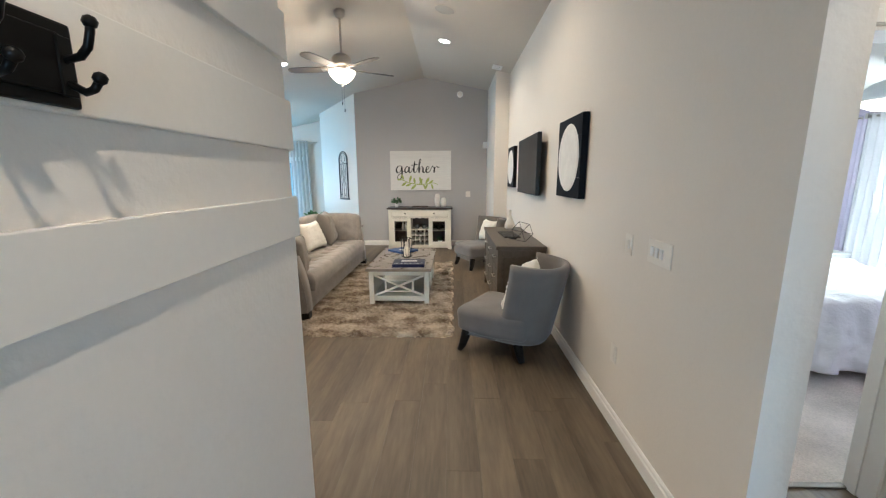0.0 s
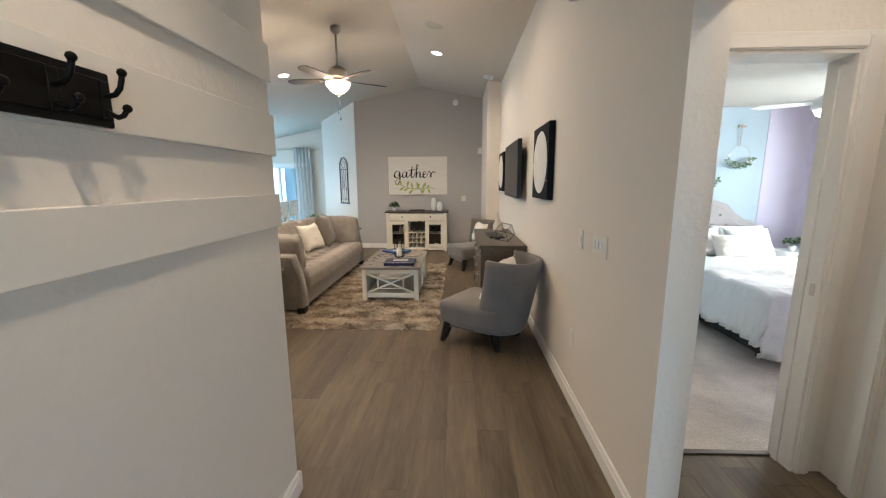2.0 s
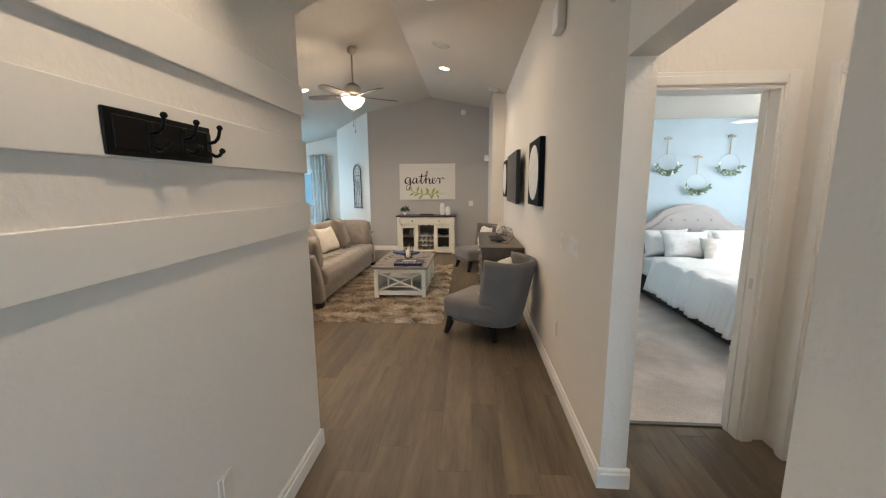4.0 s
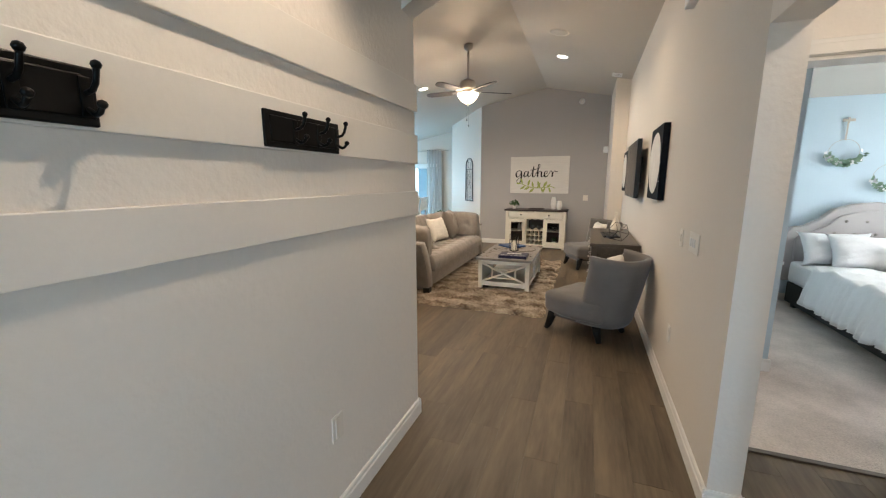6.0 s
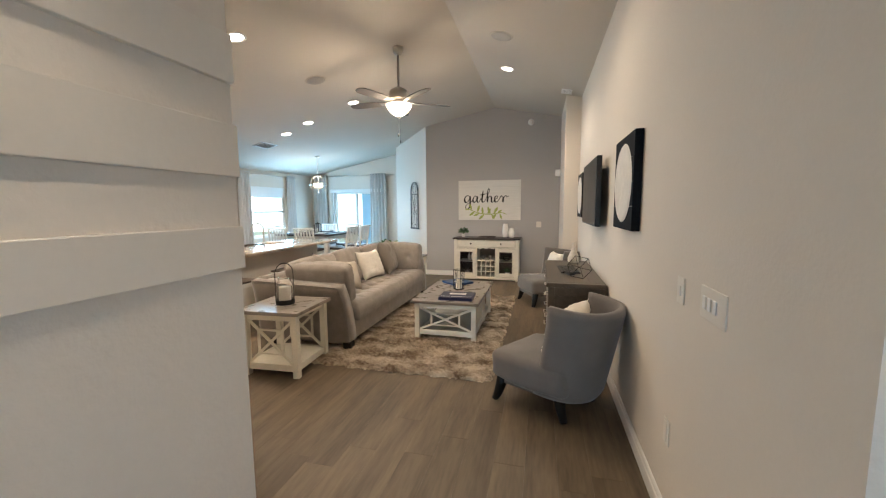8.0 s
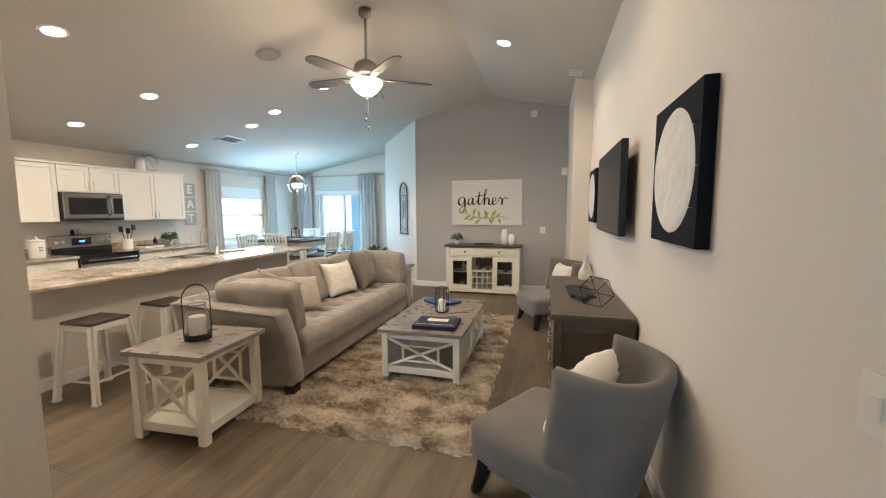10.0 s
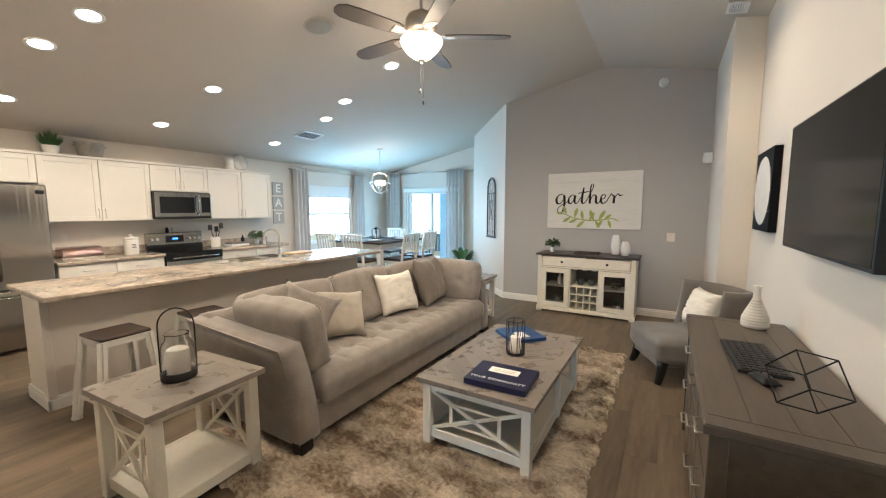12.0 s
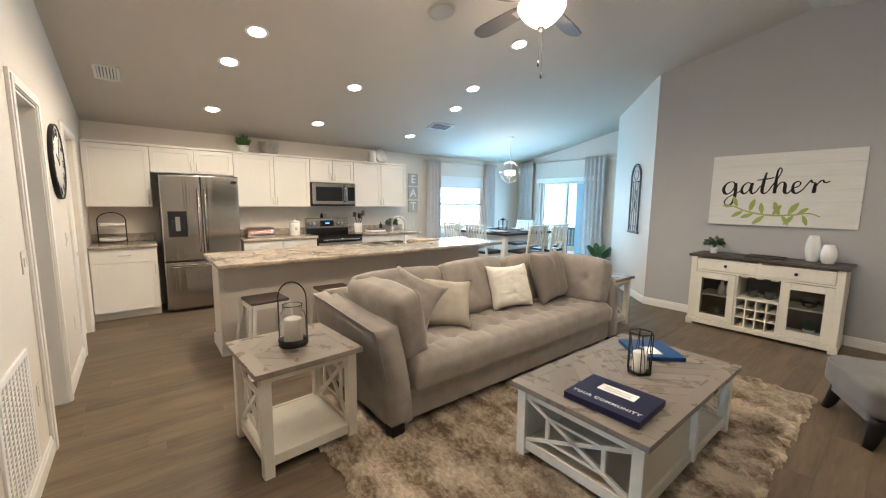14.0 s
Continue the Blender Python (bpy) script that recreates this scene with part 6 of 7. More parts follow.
# island
isl = thing("kitchen_island", "greige half-wall island with a stone-look top", "island", at(0, 0, 0))
part("body", bx(-4.06, -3.60, 3.19, 6.48, 0, 0.878), WALL, isl)
part("corner_trim", bx(-3.66, -3.588, 3.178, 3.23, 0, 0.878, 0.004), WALL, isl)
for a in ((-3.602, -3.584, 3.17, 6.49), (-4.07, -3.584, 3.172, 3.192), (-4.07, -3.584, 6.478, 6.498)):
    part("skirting", merge(bx(*a, 0, 0.085, 0.003), bx(a[0], a[1] - 0.005, a[2] + 0.004, a[3], 0.08, 0.105, 0.003)), TRIM, isl)
top = part("countertop", merge(bx(-4.16, -3.83, 3.13, 4.86, 0.88, 0.92, 0.012, 3), bx(-3.84, -3.25, 3.13, 6.60, 0.88, 0.92, 0.012, 3), bx(-4.16, -3.83, 5.50, 6.60, 0.88, 0.92, 0.012, 3)), STONE, isl, "mottled beige stone-look countertop")
sk = thing("kitchen_sink", "stainless double-bowl sink set in the island", "sink", at(-4.0, 5.18, 0.915))
part("rim", merge(bx(-0.17, 0.175, -0.335, -0.30, 0, 0.010, 0.003), bx(-0.17, 0.175, 0.30, 0.335, 0, 0.010, 0.003), bx(0.15, 0.185, -0.335, 0.335, 0, 0.010, 0.003), bx(-0.19, -0.155, -0.335, 0.335, 0, 0.010, 0.003), bx(-0.17, 0.175, -0.02, 0.02, -0.004, 0.008, 0.003)), STEEL, sk)
for s in (-1, 1):
    part("bowl", merge(bx(-0.155, 0.15, s * 0.16 - 0.14, s * 0.16 + 0.14, -0.18, -0.17), bx(-0.157, -0.153, s * 0.16 - 0.14, s * 0.16 + 0.14, -0.18, 0.002), bx(0.148, 0.152, s * 0.16 - 0.14, s * 0.16 + 0.14, -0.18, 0.002), bx(-0.155, 0.15, s * 0.16 - 0.142, s * 0.16 - 0.138, -0.18, 0.002), bx(-0.155, 0.15, s * 0.16 + 0.138, s * 0.16 + 0.142, -0.18, 0.002)), STEEL, sk)
fc = thing("kitchen_faucet", "brushed-nickel gooseneck faucet on the island", "faucet", at(-3.80, 5.34, 0.92, 48))
part("base", lathe([(0.001, 0), (0.028, 0), (0.026, 0.01), (0.018, 0.02), (0.018, 0.10), (0.013, 0.11)], 20), NICKEL, fc)
part("neck", tube([(0, 0, 0.10), (0, 0, 0.26)] + [(-0.085 + 0.085 * math.cos(t), 0, 0.26 + 0.085 * math.sin(t)) for t in np.linspace(0.2, math.pi, 12)] + [(-0.172, 0, 0.20)], 0.012, 12), NICKEL, fc)
part("spray_head", tube([(-0.171, 0, 0.215), (-0.173, 0, 0.15)], [0.014, 0.018], 12), NICKEL, fc)
part("lever", tube([(0, 0.018, 0.06), (0.01, 0.045, 0.07), (0.02, 0.09, 0.09)], 0.006, 8), NICKEL, fc)
solid("cutting_board", bx(-4.08, -3.86, 5.58, 5.92, 0.921, 0.941, 0.006), material("pale_maple", (0.52, 0.38, 0.24), 0.5, vary=0.15, fine=30, bump=0.08, stretch=(8, 1, 1)), "pale wooden board lying by the sink", "board")


# stools
def stool(m):
    s = thing("counter_stool", "white metal stool with a dark wooden seat", "stool", m, "stools at the island")
    part("seat", bx(-0.155, 0.155, -0.155, 0.155, 0.605, 0.63, 0.011, 3), ESPRESSO, s, "dark wooden seat")
    part("seat_rim", merge(bx(-0.15, 0.15, -0.15, -0.138, 0.56, 0.606, 0.003), bx(-0.15, 0.15, 0.138, 0.15, 0.56, 0.606, 0.003), bx(-0.15, -0.138, -0.14, 0.14, 0.56, 0.606, 0.003), bx(0.138, 0.15, -0.14, 0.14, 0.56, 0.606, 0.003)), WHITEMETAL, s)
    for sx in (-1, 1):
        for sy in (-1, 1):
            l = part("leg", moved(merge(bar((0, 0, 0), (sx * -0.055, sy * -0.055, 0.60), 0.060, 0.008), bar((0, 0, 0), (sx * -0.055, sy * -0.055, 0.60), 0.008, 0.060)), at(sx * 0.195, sy * 0.195, 0)), WHITEMETAL, s)
            part("rubber_foot", moved(bx(-0.026, 0.026, -0.026, 0.026, 0, 0.014, 0.003), at(sx * 0.195, sy * 0.195, 0)), WHITEMETAL, l)
    for a, b in (((-1, -1), (1, -1)), ((-1, 1), (1, 1)), ((-1, -1), (-1, 1)), ((1, -1), (1, 1))):
        part("stretcher", bar((a[0] * 0.178, a[1] * 0.178, 0.17), (b[0] * 0.178, b[1] * 0.178, 0.17), 0.018, 0.006), WHITEMETAL, s)
    return s


WHITEMETAL = material("white_enamelled_metal", (0.74, 0.72, 0.67), 0.35, 0.0, vary=0.06, scale=8, bump=0.03)
s1 = stool(at(-3.11, 3.455, 0, 4))
copy_thing(s1, at(-3.13, 4.08, 0, -3))
copy_thing(s1, at(-3.12, 4.95, 0, 2))
copy_thing(s1, at(-3.12, 5.72, 0))

# on the worktops
can = thing("canister", "white ceramic canister with a lid on the worktop", "canister", at(-5.85, 4.58, 0.91) @ Matrix.Diagonal((1.2, 1.2, 1.3, 1)))
part("jar", lathe([(0.001, 0), (0.062, 0), (0.066, 0.006), (0.066, 0.15), (0.06, 0.155), (0.001, 0.155)], 28), WHITECERAMIC, can)
part("lid", lathe([(0.067, 0.155), (0.067, 0.172), (0.02, 0.18), (0.012, 0.19), (0.018, 0.205), (0.001, 0.21)], 28), WHITECERAMIC, can)
part("print", merge(*[moved(bx(-0.018, 0.018, 0.0655, 0.067, z, z + 0.006), at(0, 0, 0, -90)) for z in (0.07, 0.085, 0.10)]), INK, can)
bb = thing("bread_box", "pink-copper roll-top bread box on the worktop", "bread box", at(-5.92, 4.08, 0.91))
COPPER = material("rose_copper", (0.52, 0.38, 0.36), 0.18, 0.9, vary=0.1, bump=0.02)
part("body", prism([(-0.12, 0), (0.12, 0), (0.12, 0.05), (0.10, 0.10), (0.06, 0.13), (0, 0.14), (-0.12, 0.14)], -0.19, 0.19, "y", 0.004), COPPER, bb)
part("base_strip", bx(-0.125, 0.125, -0.195, 0.195, 0, 0.02, 0.003), NICKEL, bb)
ck = thing("utensil_crock", "white crock holding wooden spoons", "crock", at(-5.92, 5.72, 0.91) @ Matrix.Diagonal((1.25, 1.25, 1.25, 1)))
part("jar", lathe([(0.001, 0), (0.05, 0), (0.055, 0.006), (0.055, 0.13), (0.05, 0.13), (0.048, 0.02)], 24, False), WHITECERAMIC, ck)
for k, (dx, dy, hh, mt) in enumerate(((0.02, 0.03, 0.27, ESPRESSO), (-0.02, -0.02, 0.25, ESPRESSO), (0.0, 0.01, 0.23, BLACKPLASTIC))):
    u = part("utensil", tube([(0, 0, 0.02), (dx, dy, 0.15), (dx * 1.9, dy * 1.9, hh)], 0.005, 6), mt, ck)
    part("spoon_head", moved(cushion(0.05, 0.07, 0.02, 0.6, 4), at(dx * 1.9, dy * 1.9, hh) @ pose(0, 0, 0, 90, 0, 90)), mt, u)
bk = thing("cookbook_stack", "stack of two white books on the worktop", "book", at(-5.90, 6.05, 0.91))
part("book", bx(-0.12, 0.12, -0.15, 0.15, 0, 0.03, 0.003), PAPER, bk)
part("book", bx(-0.11, 0.11, -0.14, 0.14, 0.031, 0.05, 0.003), material("slate_cover", (0.16, 0.14, 0.12), 0.5), bk)
leafy("potted_herb", "leafy green herb in a grey pot", at(-5.90, 6.40, 0.91), 0.05, 0.08, 0.10, 0.15, 220, 0.055, 5, GALV)
solid("soap_bottle", lathe([(0.001, 0), (0.03, 0), (0.032, 0.01), (0.03, 0.11), (0.012, 0.13), (0.01, 0.16), (0.001, 0.165)], 18), BLACKPLASTIC, "black pump bottle on the worktop", "bottle", m=at(-6.0, 6.22, 0.91))
for y in (5.12, 5.2):
    solid("spice_shaker", lathe([(0.001, 0), (0.022, 0), (0.022, 0.05), (0.016, 0.06), (0.016, 0.075), (0.001, 0.08)], 16), BLACKPLASTIC if y < 5.15 else NICKEL, "small shaker on top of the range", "shaker", m=at(XK + 0.05, y, 1.165))
cs = thing("tiered_stand", "two-tier white stand with black wire frame", "stand", at(-5.90, 2.38, 0.91))
for z in (0.03, 0.21):
    part("tier", lathe([(0.001, z), (0.12, z), (0.13, z + 0.012), (0.13, z + 0.04), (0.126, z + 0.04), (0.124, z + 0.015), (0.001, z + 0.012)], 32), WHITECERAMIC, cs)
part("frame", tube([(0, -0.135, 0), (0, -0.135, 0.28)] + [(0, -0.135 * math.cos(t), 0.28 + 0.10 * math.sin(t)) for t in np.linspace(0.1, math.pi - 0.1, 14)] + [(0, 0.135, 0.28), (0, 0.135, 0)], 0.006, 8), BLACKMETAL, cs)
# on top of the cabinets
leafy("potted_grass", "green grass plant in a white pot above the cabinets", at(-5.95, 3.92, 2.15), 0.082, 0.10, 0.14, 0.20, 420, 0.1, 8, grass=True)
tb = thing("metal_tub", "oval galvanised tub above the cabinets", "tub", at(-5.94, 4.27, 2.15) @ Matrix.Diagonal((1.0, 0.85, 1.32, 1)))
part("body", moved(lathe([(0.001, 0), (0.12, 0), (0.15, 0.13), (0.157, 0.135), (0.148, 0.135), (0.118, 0.008)], 32, False), Matrix.Diagonal((0.8, 1.15, 1, 1))), GALV, tb)
for s in (-1, 1):
    part("handle", tube([(-0.03, s * 0.165, 0.10), (-0.02, s * 0.19, 0.11), (0.02, s * 0.19, 0.11), (0.03, s * 0.165, 0.10)], 0.004, 6), GALV, tb)
pt = thing("metal_pitcher", "white enamel pitcher above the cabinets", "pitcher", at(-5.94, 6.02, 2.15) @ Matrix.Diagonal((1.32, 1.32, 1.32, 1)))
part("body", lathe([(0.001, 0), (0.055, 0), (0.06, 0.02), (0.05, 0.11), (0.055, 0.15), (0.05, 0.15), (0.045, 0.11)], 24, False), WHITECERAMIC, pt)
part("handle", tube([(0, -0.05, 0.13), (0, -0.09, 0.12), (0, -0.09, 0.06), (0, -0.055, 0.04)], 0.005, 8), WHITECERAMIC, pt)
pl = thing("decor_plate", "round metal plate leaning above the cabinets", "plate", at(-5.99, 6.23, 2.292, 0, 0, 82) @ Matrix.Diagonal((1.32, 1.32, 1.32, 1)))
part("disc", lathe([(0.001, 0), (0.07, 0.0), (0.075, 0.006), (0.105, 0.012), (0.105, 0.018), (0.07, 0.012), (0.001, 0.006)], 32), GALV, pl)

# EAT
for ch, z in (("E", 1.90), ("A", 1.63), ("T", 1.36)):
    e = thing("letter_block", "grey wooden block with a white letter " + ch, "sign", at(XK, 7.045, z), "letter blocks on the kitchen wall")
    part("block", bx(0, 0.025, -0.115, 0.115, -0.12, 0.12, 0.004), material("grey_wash_wood", (0.42, 0.40, 0.37), 0.6, vary=0.15, bump=0.1), e)
    letters(ch, 0.22, WHITE, e, Matrix(((0, 0, 1, 0.0255), (1, 0, 0, 0), (0, 1, 0, 0), (0, 0, 0, 1))), "letter", bold=0.004, depth=0.002)

# clock on the near wall
cl = thing("wall_clock", "large white-faced clock with a black rim", "clock", at(-3.94, 2.16, 1.745, 0, -90))
part("rim", lathe([(0.285, 0.0), (0.292, 0.004), (0.292, 0.030), (0.284, 0.032), (0.280, 0.012)], 48, False), BLACKMETAL, cl)
part("face", lathe([(0.001, 0.022), (0.283, 0.022), (0.283, 0.0)], 48, False), material("aged_clock_face", (0.72, 0.69, 0.62), 0.6, vary=0.1, scale=8, bump=0.03), cl)
for k, txt in enumerate(("XII", "I", "II", "III", "IV", "V", "VI", "VII", "VIII", "IX", "X", "XI")):
    a = -k * math.pi / 6
    # the face looks along local z; up on the wall is local -y
    letters(txt, 0.085, INK, cl, Matrix.Rotation(math.pi, 4, "Z") @ Matrix.Rotation(a, 4, "Z") @ Matrix.Translation((0, 0.225, 0.024)), "numeral", bold=0.002)
for a, ln, w in ((65, 0.12, 0.014), (-20, 0.19, 0.010)):
    part("clock_hand", moved(bx(-w / 2, w / 2, -0.03, ln, 0.025, 0.028), pose(0, 0, 0, 0, 0, 180 + a)), BLACKMETAL, cl)


# ---------- windows, curtains, outside ----------
FRAME = material("white_vinyl_frame", (0.80, 0.80, 0.79), 0.4, vary=0.02, bump=0)
PANE = glassy("window_glass", (1, 1, 1), 0.0, 1.02)


def window(name, label, along, face, a, b, z0, z1, depth=0.15, sign_=1, sash=True):
    """A window set in an opening: frame, sill, meeting rail and two panes. sign_: the way the room lies from the wall's inner face."""
    w = thing(name, label, "window", kind="structure")
    lo, hi = sorted((face - sign_ * depth * 0.75, face - sign_ * depth * 0.35))
    def seg(u0, u1, z0_, z1_, l=lo, h=hi, bv=0.004):
        return bx(l, h, u0, u1, z0_, z1_, bv) if along == "y" else bx(u0, u1, l, h, z0_, z1_, bv)
    part("window_frame", merge(seg(a, a + 0.05, z0, z1), seg(b - 0.05, b, z0, z1), seg(a + 0.05, b - 0.05, z1 - 0.05, z1), seg(a + 0.05, b - 0.05, z0, z0 + 0.05)), FRAME, w)
    m = (z0 + z1) / 2
    if sash:
        part("meeting_rail", seg(a + 0.05, b - 0.05, m - 0.025, m + 0.025), FRAME, w)
    mid = (lo + hi) / 2
    for p, q in (((z0 + 0.05, m - 0.02), (m + 0.02, z1 - 0.05)) if sash else ((z0 + 0.05, z1 - 0.05),)):
        g = part("pane", seg(a + 0.05, b - 0.05, p, q, mid - 0.002, mid + 0.002, 0), PANE, w)
        g.visible_shadow = False
    s0, s1 = sorted((face - sign_ * depth * 0.35, face + sign_ * 0.025))
    part("window_sill", seg(a, b, z0 - 0.02, z0 + 0.002, s0, s1), FRAME, w)
    return w


window("window_1", "white single-hung dining window", "y", XK, 7.72, 9.08, 0.80, 2.02)
window("window_2", "white bedroom window behind sheer curtains", "y", 4.85, 2.9, 4.5, 0.60, 2.05, sign_=-1)
structure("roller_shade", bx(XK - 0.02, XK - 0.012, 7.74, 9.06, 1.76, 2.02), WHITE, "white window shade rolled up", "blind")

sl = thing("door_3", "white sliding glass patio door", "door", kind="structure")
x0, x1 = -5.5, -3.92
part("frame", merge(bx(x0, x0 + 0.05, YP + 0.02, YP + 0.12, 0, 2.0, 0.003), bx(x1 - 0.05, x1, YP + 0.02, YP + 0.12, 0, 2.0, 0.003), bx(x0 + 0.05, x1 - 0.05, YP + 0.02, YP + 0.12, 1.95, 2.0, 0.003), bx(x0 + 0.05, x1 - 0.05, YP + 0.02, YP + 0.12, 0, 0.03, 0.003)), FRAME, sl)
xm = (x0 + x1) / 2 - 0.05
for a, b, y in ((x0 + 0.05, xm + 0.03, YP + 0.09), (xm - 0.03, x1 - 0.05, YP + 0.05)):
    pnl = part("sliding_panel", merge(bx(a, a + 0.06, y - 0.018, y + 0.018, 0.03, 1.95, 0.003), bx(b - 0.06, b, y - 0.018, y + 0.018, 0.03, 1.95, 0.003), bx(a + 0.06, b - 0.06, y - 0.018, y + 0.018, 1.89, 1.95, 0.003), bx(a + 0.06, b - 0.06, y - 0.018, y + 0.018, 0.03, 0.10, 0.003)), FRAME, sl)
    g = part("pane", bx(a + 0.06, b - 0.06, y - 0.002, y + 0.002, 0.10, 1.89), PANE, pnl)
    g.visible_shadow = False
part("pull_handle", bx(x1 - 0.10, x1 - 0.075, YP + 0.005, YP + 0.034, 0.95, 1.15, 0.004), FRAME, sl)
structure("valance", bx(x0 - 0.02, x1 + 0.02, YP - 0.08, YP - 0.002, 1.93, 2.03, 0.006), WHITE, "white blind headrail above the patio door", "blind")


def curtain(label, m, w, h, folds, depth, flare, seed, mat, group):
    """A hanging panel along x: folds, wider at the bottom by flare, grommets at the top."""
    c = thing("curtain", label, "curtain", m, group)
    nu, nv = folds * 10, 14
    bm = bmesh.new()
    front = []
    for j in range(nv + 1):
        v = j / nv
        row = []
        for i in range(nu + 1):
            u = i / nu
            ph = u * folds * 2 * math.pi
            amp = depth * (0.75 + 0.35 * v + 0.2 * noise.noise(Vector((u * 3, v * 2, seed))))
            x = (u - 0.5) * w * (1 + flare * v) + 0.012 * v * noise.noise(Vector((u * 6, v, seed + 5)))
            row.append(bm.verts.new((x, amp * math.sin(ph), h * (1 - v))))
        front.append(row)
    for j in range(nv):
        for i in range(nu):
            bm.faces.new((front[j][i], front[j][i + 1], front[j + 1][i + 1], front[j + 1][i])).smooth = True
    o = part("panel", bm, mat, c)
    md = o.modifiers.new("thick", "SOLIDIFY")
    md.thickness = 0.004
    for k in range(folds):
        x = ((k + 0.5) / folds - 0.5) * w
        part("grommet", moved(lathe([(0.018, -0.003), (0.024, -0.003), (0.024, 0.003), (0.018, 0.003)], 14, False), at(x, 0, h - 0.045, 0, 0, 90)), NICKEL, c)
    return c


def rod(label, m, w):
    r = thing("curtain_rod", label, "curtain rod", m, "curtain rods")
    part("pole", tube([(-w / 2, 0, 0), (w / 2, 0, 0)], 0.011, 12), NICKEL, r)
    for s in (-1, 1):
        part("finial", moved(lathe([(0.011, 0), (0.02, 0.01), (0.02, 0.03), (0.001, 0.04)], 14), at(s * w / 2, 0, 0, 0, 0, s * 90)), NICKEL, r)
        part("bracket", merge(bx(s * w * 0.42 - 0.008, s * w * 0.42 + 0.008, 0, 0.08, -0.008, 0.008, 0.002), bx(s * w * 0.42 - 0.015, s * w * 0.42 + 0.015, 0.072, 0.08, -0.03, 0.03, 0.002)), NICKEL, r)
    return r


rod("brushed-nickel curtain rod over the dining window", at(XK + 0.08, 8.35, 2.30, 90), 2.1)
rod("brushed-nickel curtain rod over the patio door", at(-4.7, YP - 0.08, 2.40), 2.25)
curtain("pale grey grommet curtain beside the dining window", at(XK + 0.08, 7.54, 0.02, 90), 0.34, 2.32, 4, 0.045, 0.05, 1, CURTAIN, "dining room curtains")
curtain("pale grey grommet curtain beside the dining window", at(XK + 0.08, 9.20, 0.02, 90), 0.30, 2.32, 4, 0.045, 0.05, 2, CURTAIN, "dining room curtains")
curtain("pale grey grommet curtain beside the patio door", at(-5.84, YP - 0.09, 0.02), 0.42, 2.42, 5, 0.045, 0.05, 3, CURTAIN, "dining room curtains")
curtain("pale grey grommet curtain beside the patio door", at(-4.02, YP - 0.09, 0.02), 0.46, 2.42, 5, 0.045, 0.12, 4, CURTAIN, "dining room curtains")

# outside: a covered patio; beyond it, self-lit sheets stand in for overexposed daylight
structure("backdrop_patio", bx(-22, 14, 24, 24.1, -1, 9), glow("outdoor_glow", (0.72, 0.92, 1.0), 1.4), "glowing sheet in place of the bright outdoors", "backdrop")
structure("backdrop_side", bx(-20.1, -20, -6, 24, -1, 9), glow("outdoor_glow_side", (0.93, 0.98, 1.0), 4.5), "glowing sheet in place of the bright outdoors", "backdrop")
structure("backdrop_bedroom", bx(12, 12.1, -8, 14, -1, 9), glow("outdoor_glow_bed", (0.93, 0.98, 1.0), 4.0), "glowing sheet in place of the bright outdoors", "backdrop")
structure("patio_slab", bx(-6.6, -2.4, YP + 0.16, 13.2, -0.16, -0.04), material("patio_concrete", (0.45, 0.46, 0.46), 0.85, vary=0.1), "concrete patio slab", "patio")
structure("patio_post", bx(-4.88, -3.3, 10.95, 11.15, -0.05, 2.7), material("blue_grey_stucco", (0.30, 0.46, 0.55), 0.8, vary=0.08), "blue-grey patio wall", "wall")
PATIOBLUE = material("blue_patio_metal", (0.06, 0.16, 0.27), 0.45, vary=0.1)


def patio_chair(m):
    c = thing("patio_chair", "blue slatted chair on the patio", "chair", m, "patio chairs")
    part("seat", bx(-0.25, 0.25, -0.25, 0.25, 0.40, 0.43, 0.006), PATIOBLUE, c)
    for k in range(6):
        part("back_slat", bx(-0.24 + k * 0.084, -0.19 + k * 0.084, 0.22, 0.24, 0.43, 0.84, 0.003), PATIOBLUE, c)
    part("top_rail", bx(-0.26, 0.26, 0.215, 0.245, 0.82, 0.88, 0.006), PATIOBLUE, c)
    for sx in (-1, 1):
        for sy in (-1, 1):
            part("leg", bx(sx * 0.23 - 0.018, sx * 0.23 + 0.018, sy * 0.23 - 0.018, sy * 0.23 + 0.018, 0, 0.41, 0.003), PATIOBLUE, c)
        part("armrest", bx(sx * 0.25 - 0.025, sx * 0.25 + 0.025, -0.25, 0.24, 0.62, 0.645, 0.005), PATIOBLUE, c)
    return c


pc = patio_chair(at(-5.3, 11.6, -0.04, 200))
copy_thing(pc, at(-4.65, 11.9, -0.04, 170))


# ---------- dining ----------
DININGWHITE = material("white_painted_wood", (0.76, 0.74, 0.70), 0.5, vary=0.05, scale=5, fine=40, bump=0.08)
TX, TY, TZ = -4.58, 8.05, 0.94
dt = thing("dining_table", "white counter-height dining table with dark top", "table", at(TX, TY, 0))
part("tabletop", bx(-0.64, 0.64, -0.64, 0.64, TZ - 0.04, TZ, 0.008), ESPRESSO, dt, "dark stained wooden top")
for s in (-1, 1):
    part("apron", bx(-0.56, 0.56, s * 0.55 - 0.012, s * 0.55 + 0.012, TZ - 0.14, TZ - 0.04, 0.003), DININGWHITE, dt)
    part("apron", bx(s * 0.55 - 0.012, s * 0.55 + 0.012, -0.56, 0.56, TZ - 0.14, TZ - 0.04, 0.003), DININGWHITE, dt)
    for r in (-1, 1):
        part("leg", bx(s * 0.56 - 0.045, s * 0.56 + 0.045, r * 0.56 - 0.045, r * 0.56 + 0.045, 0, TZ - 0.04, 0.006), DININGWHITE, dt)


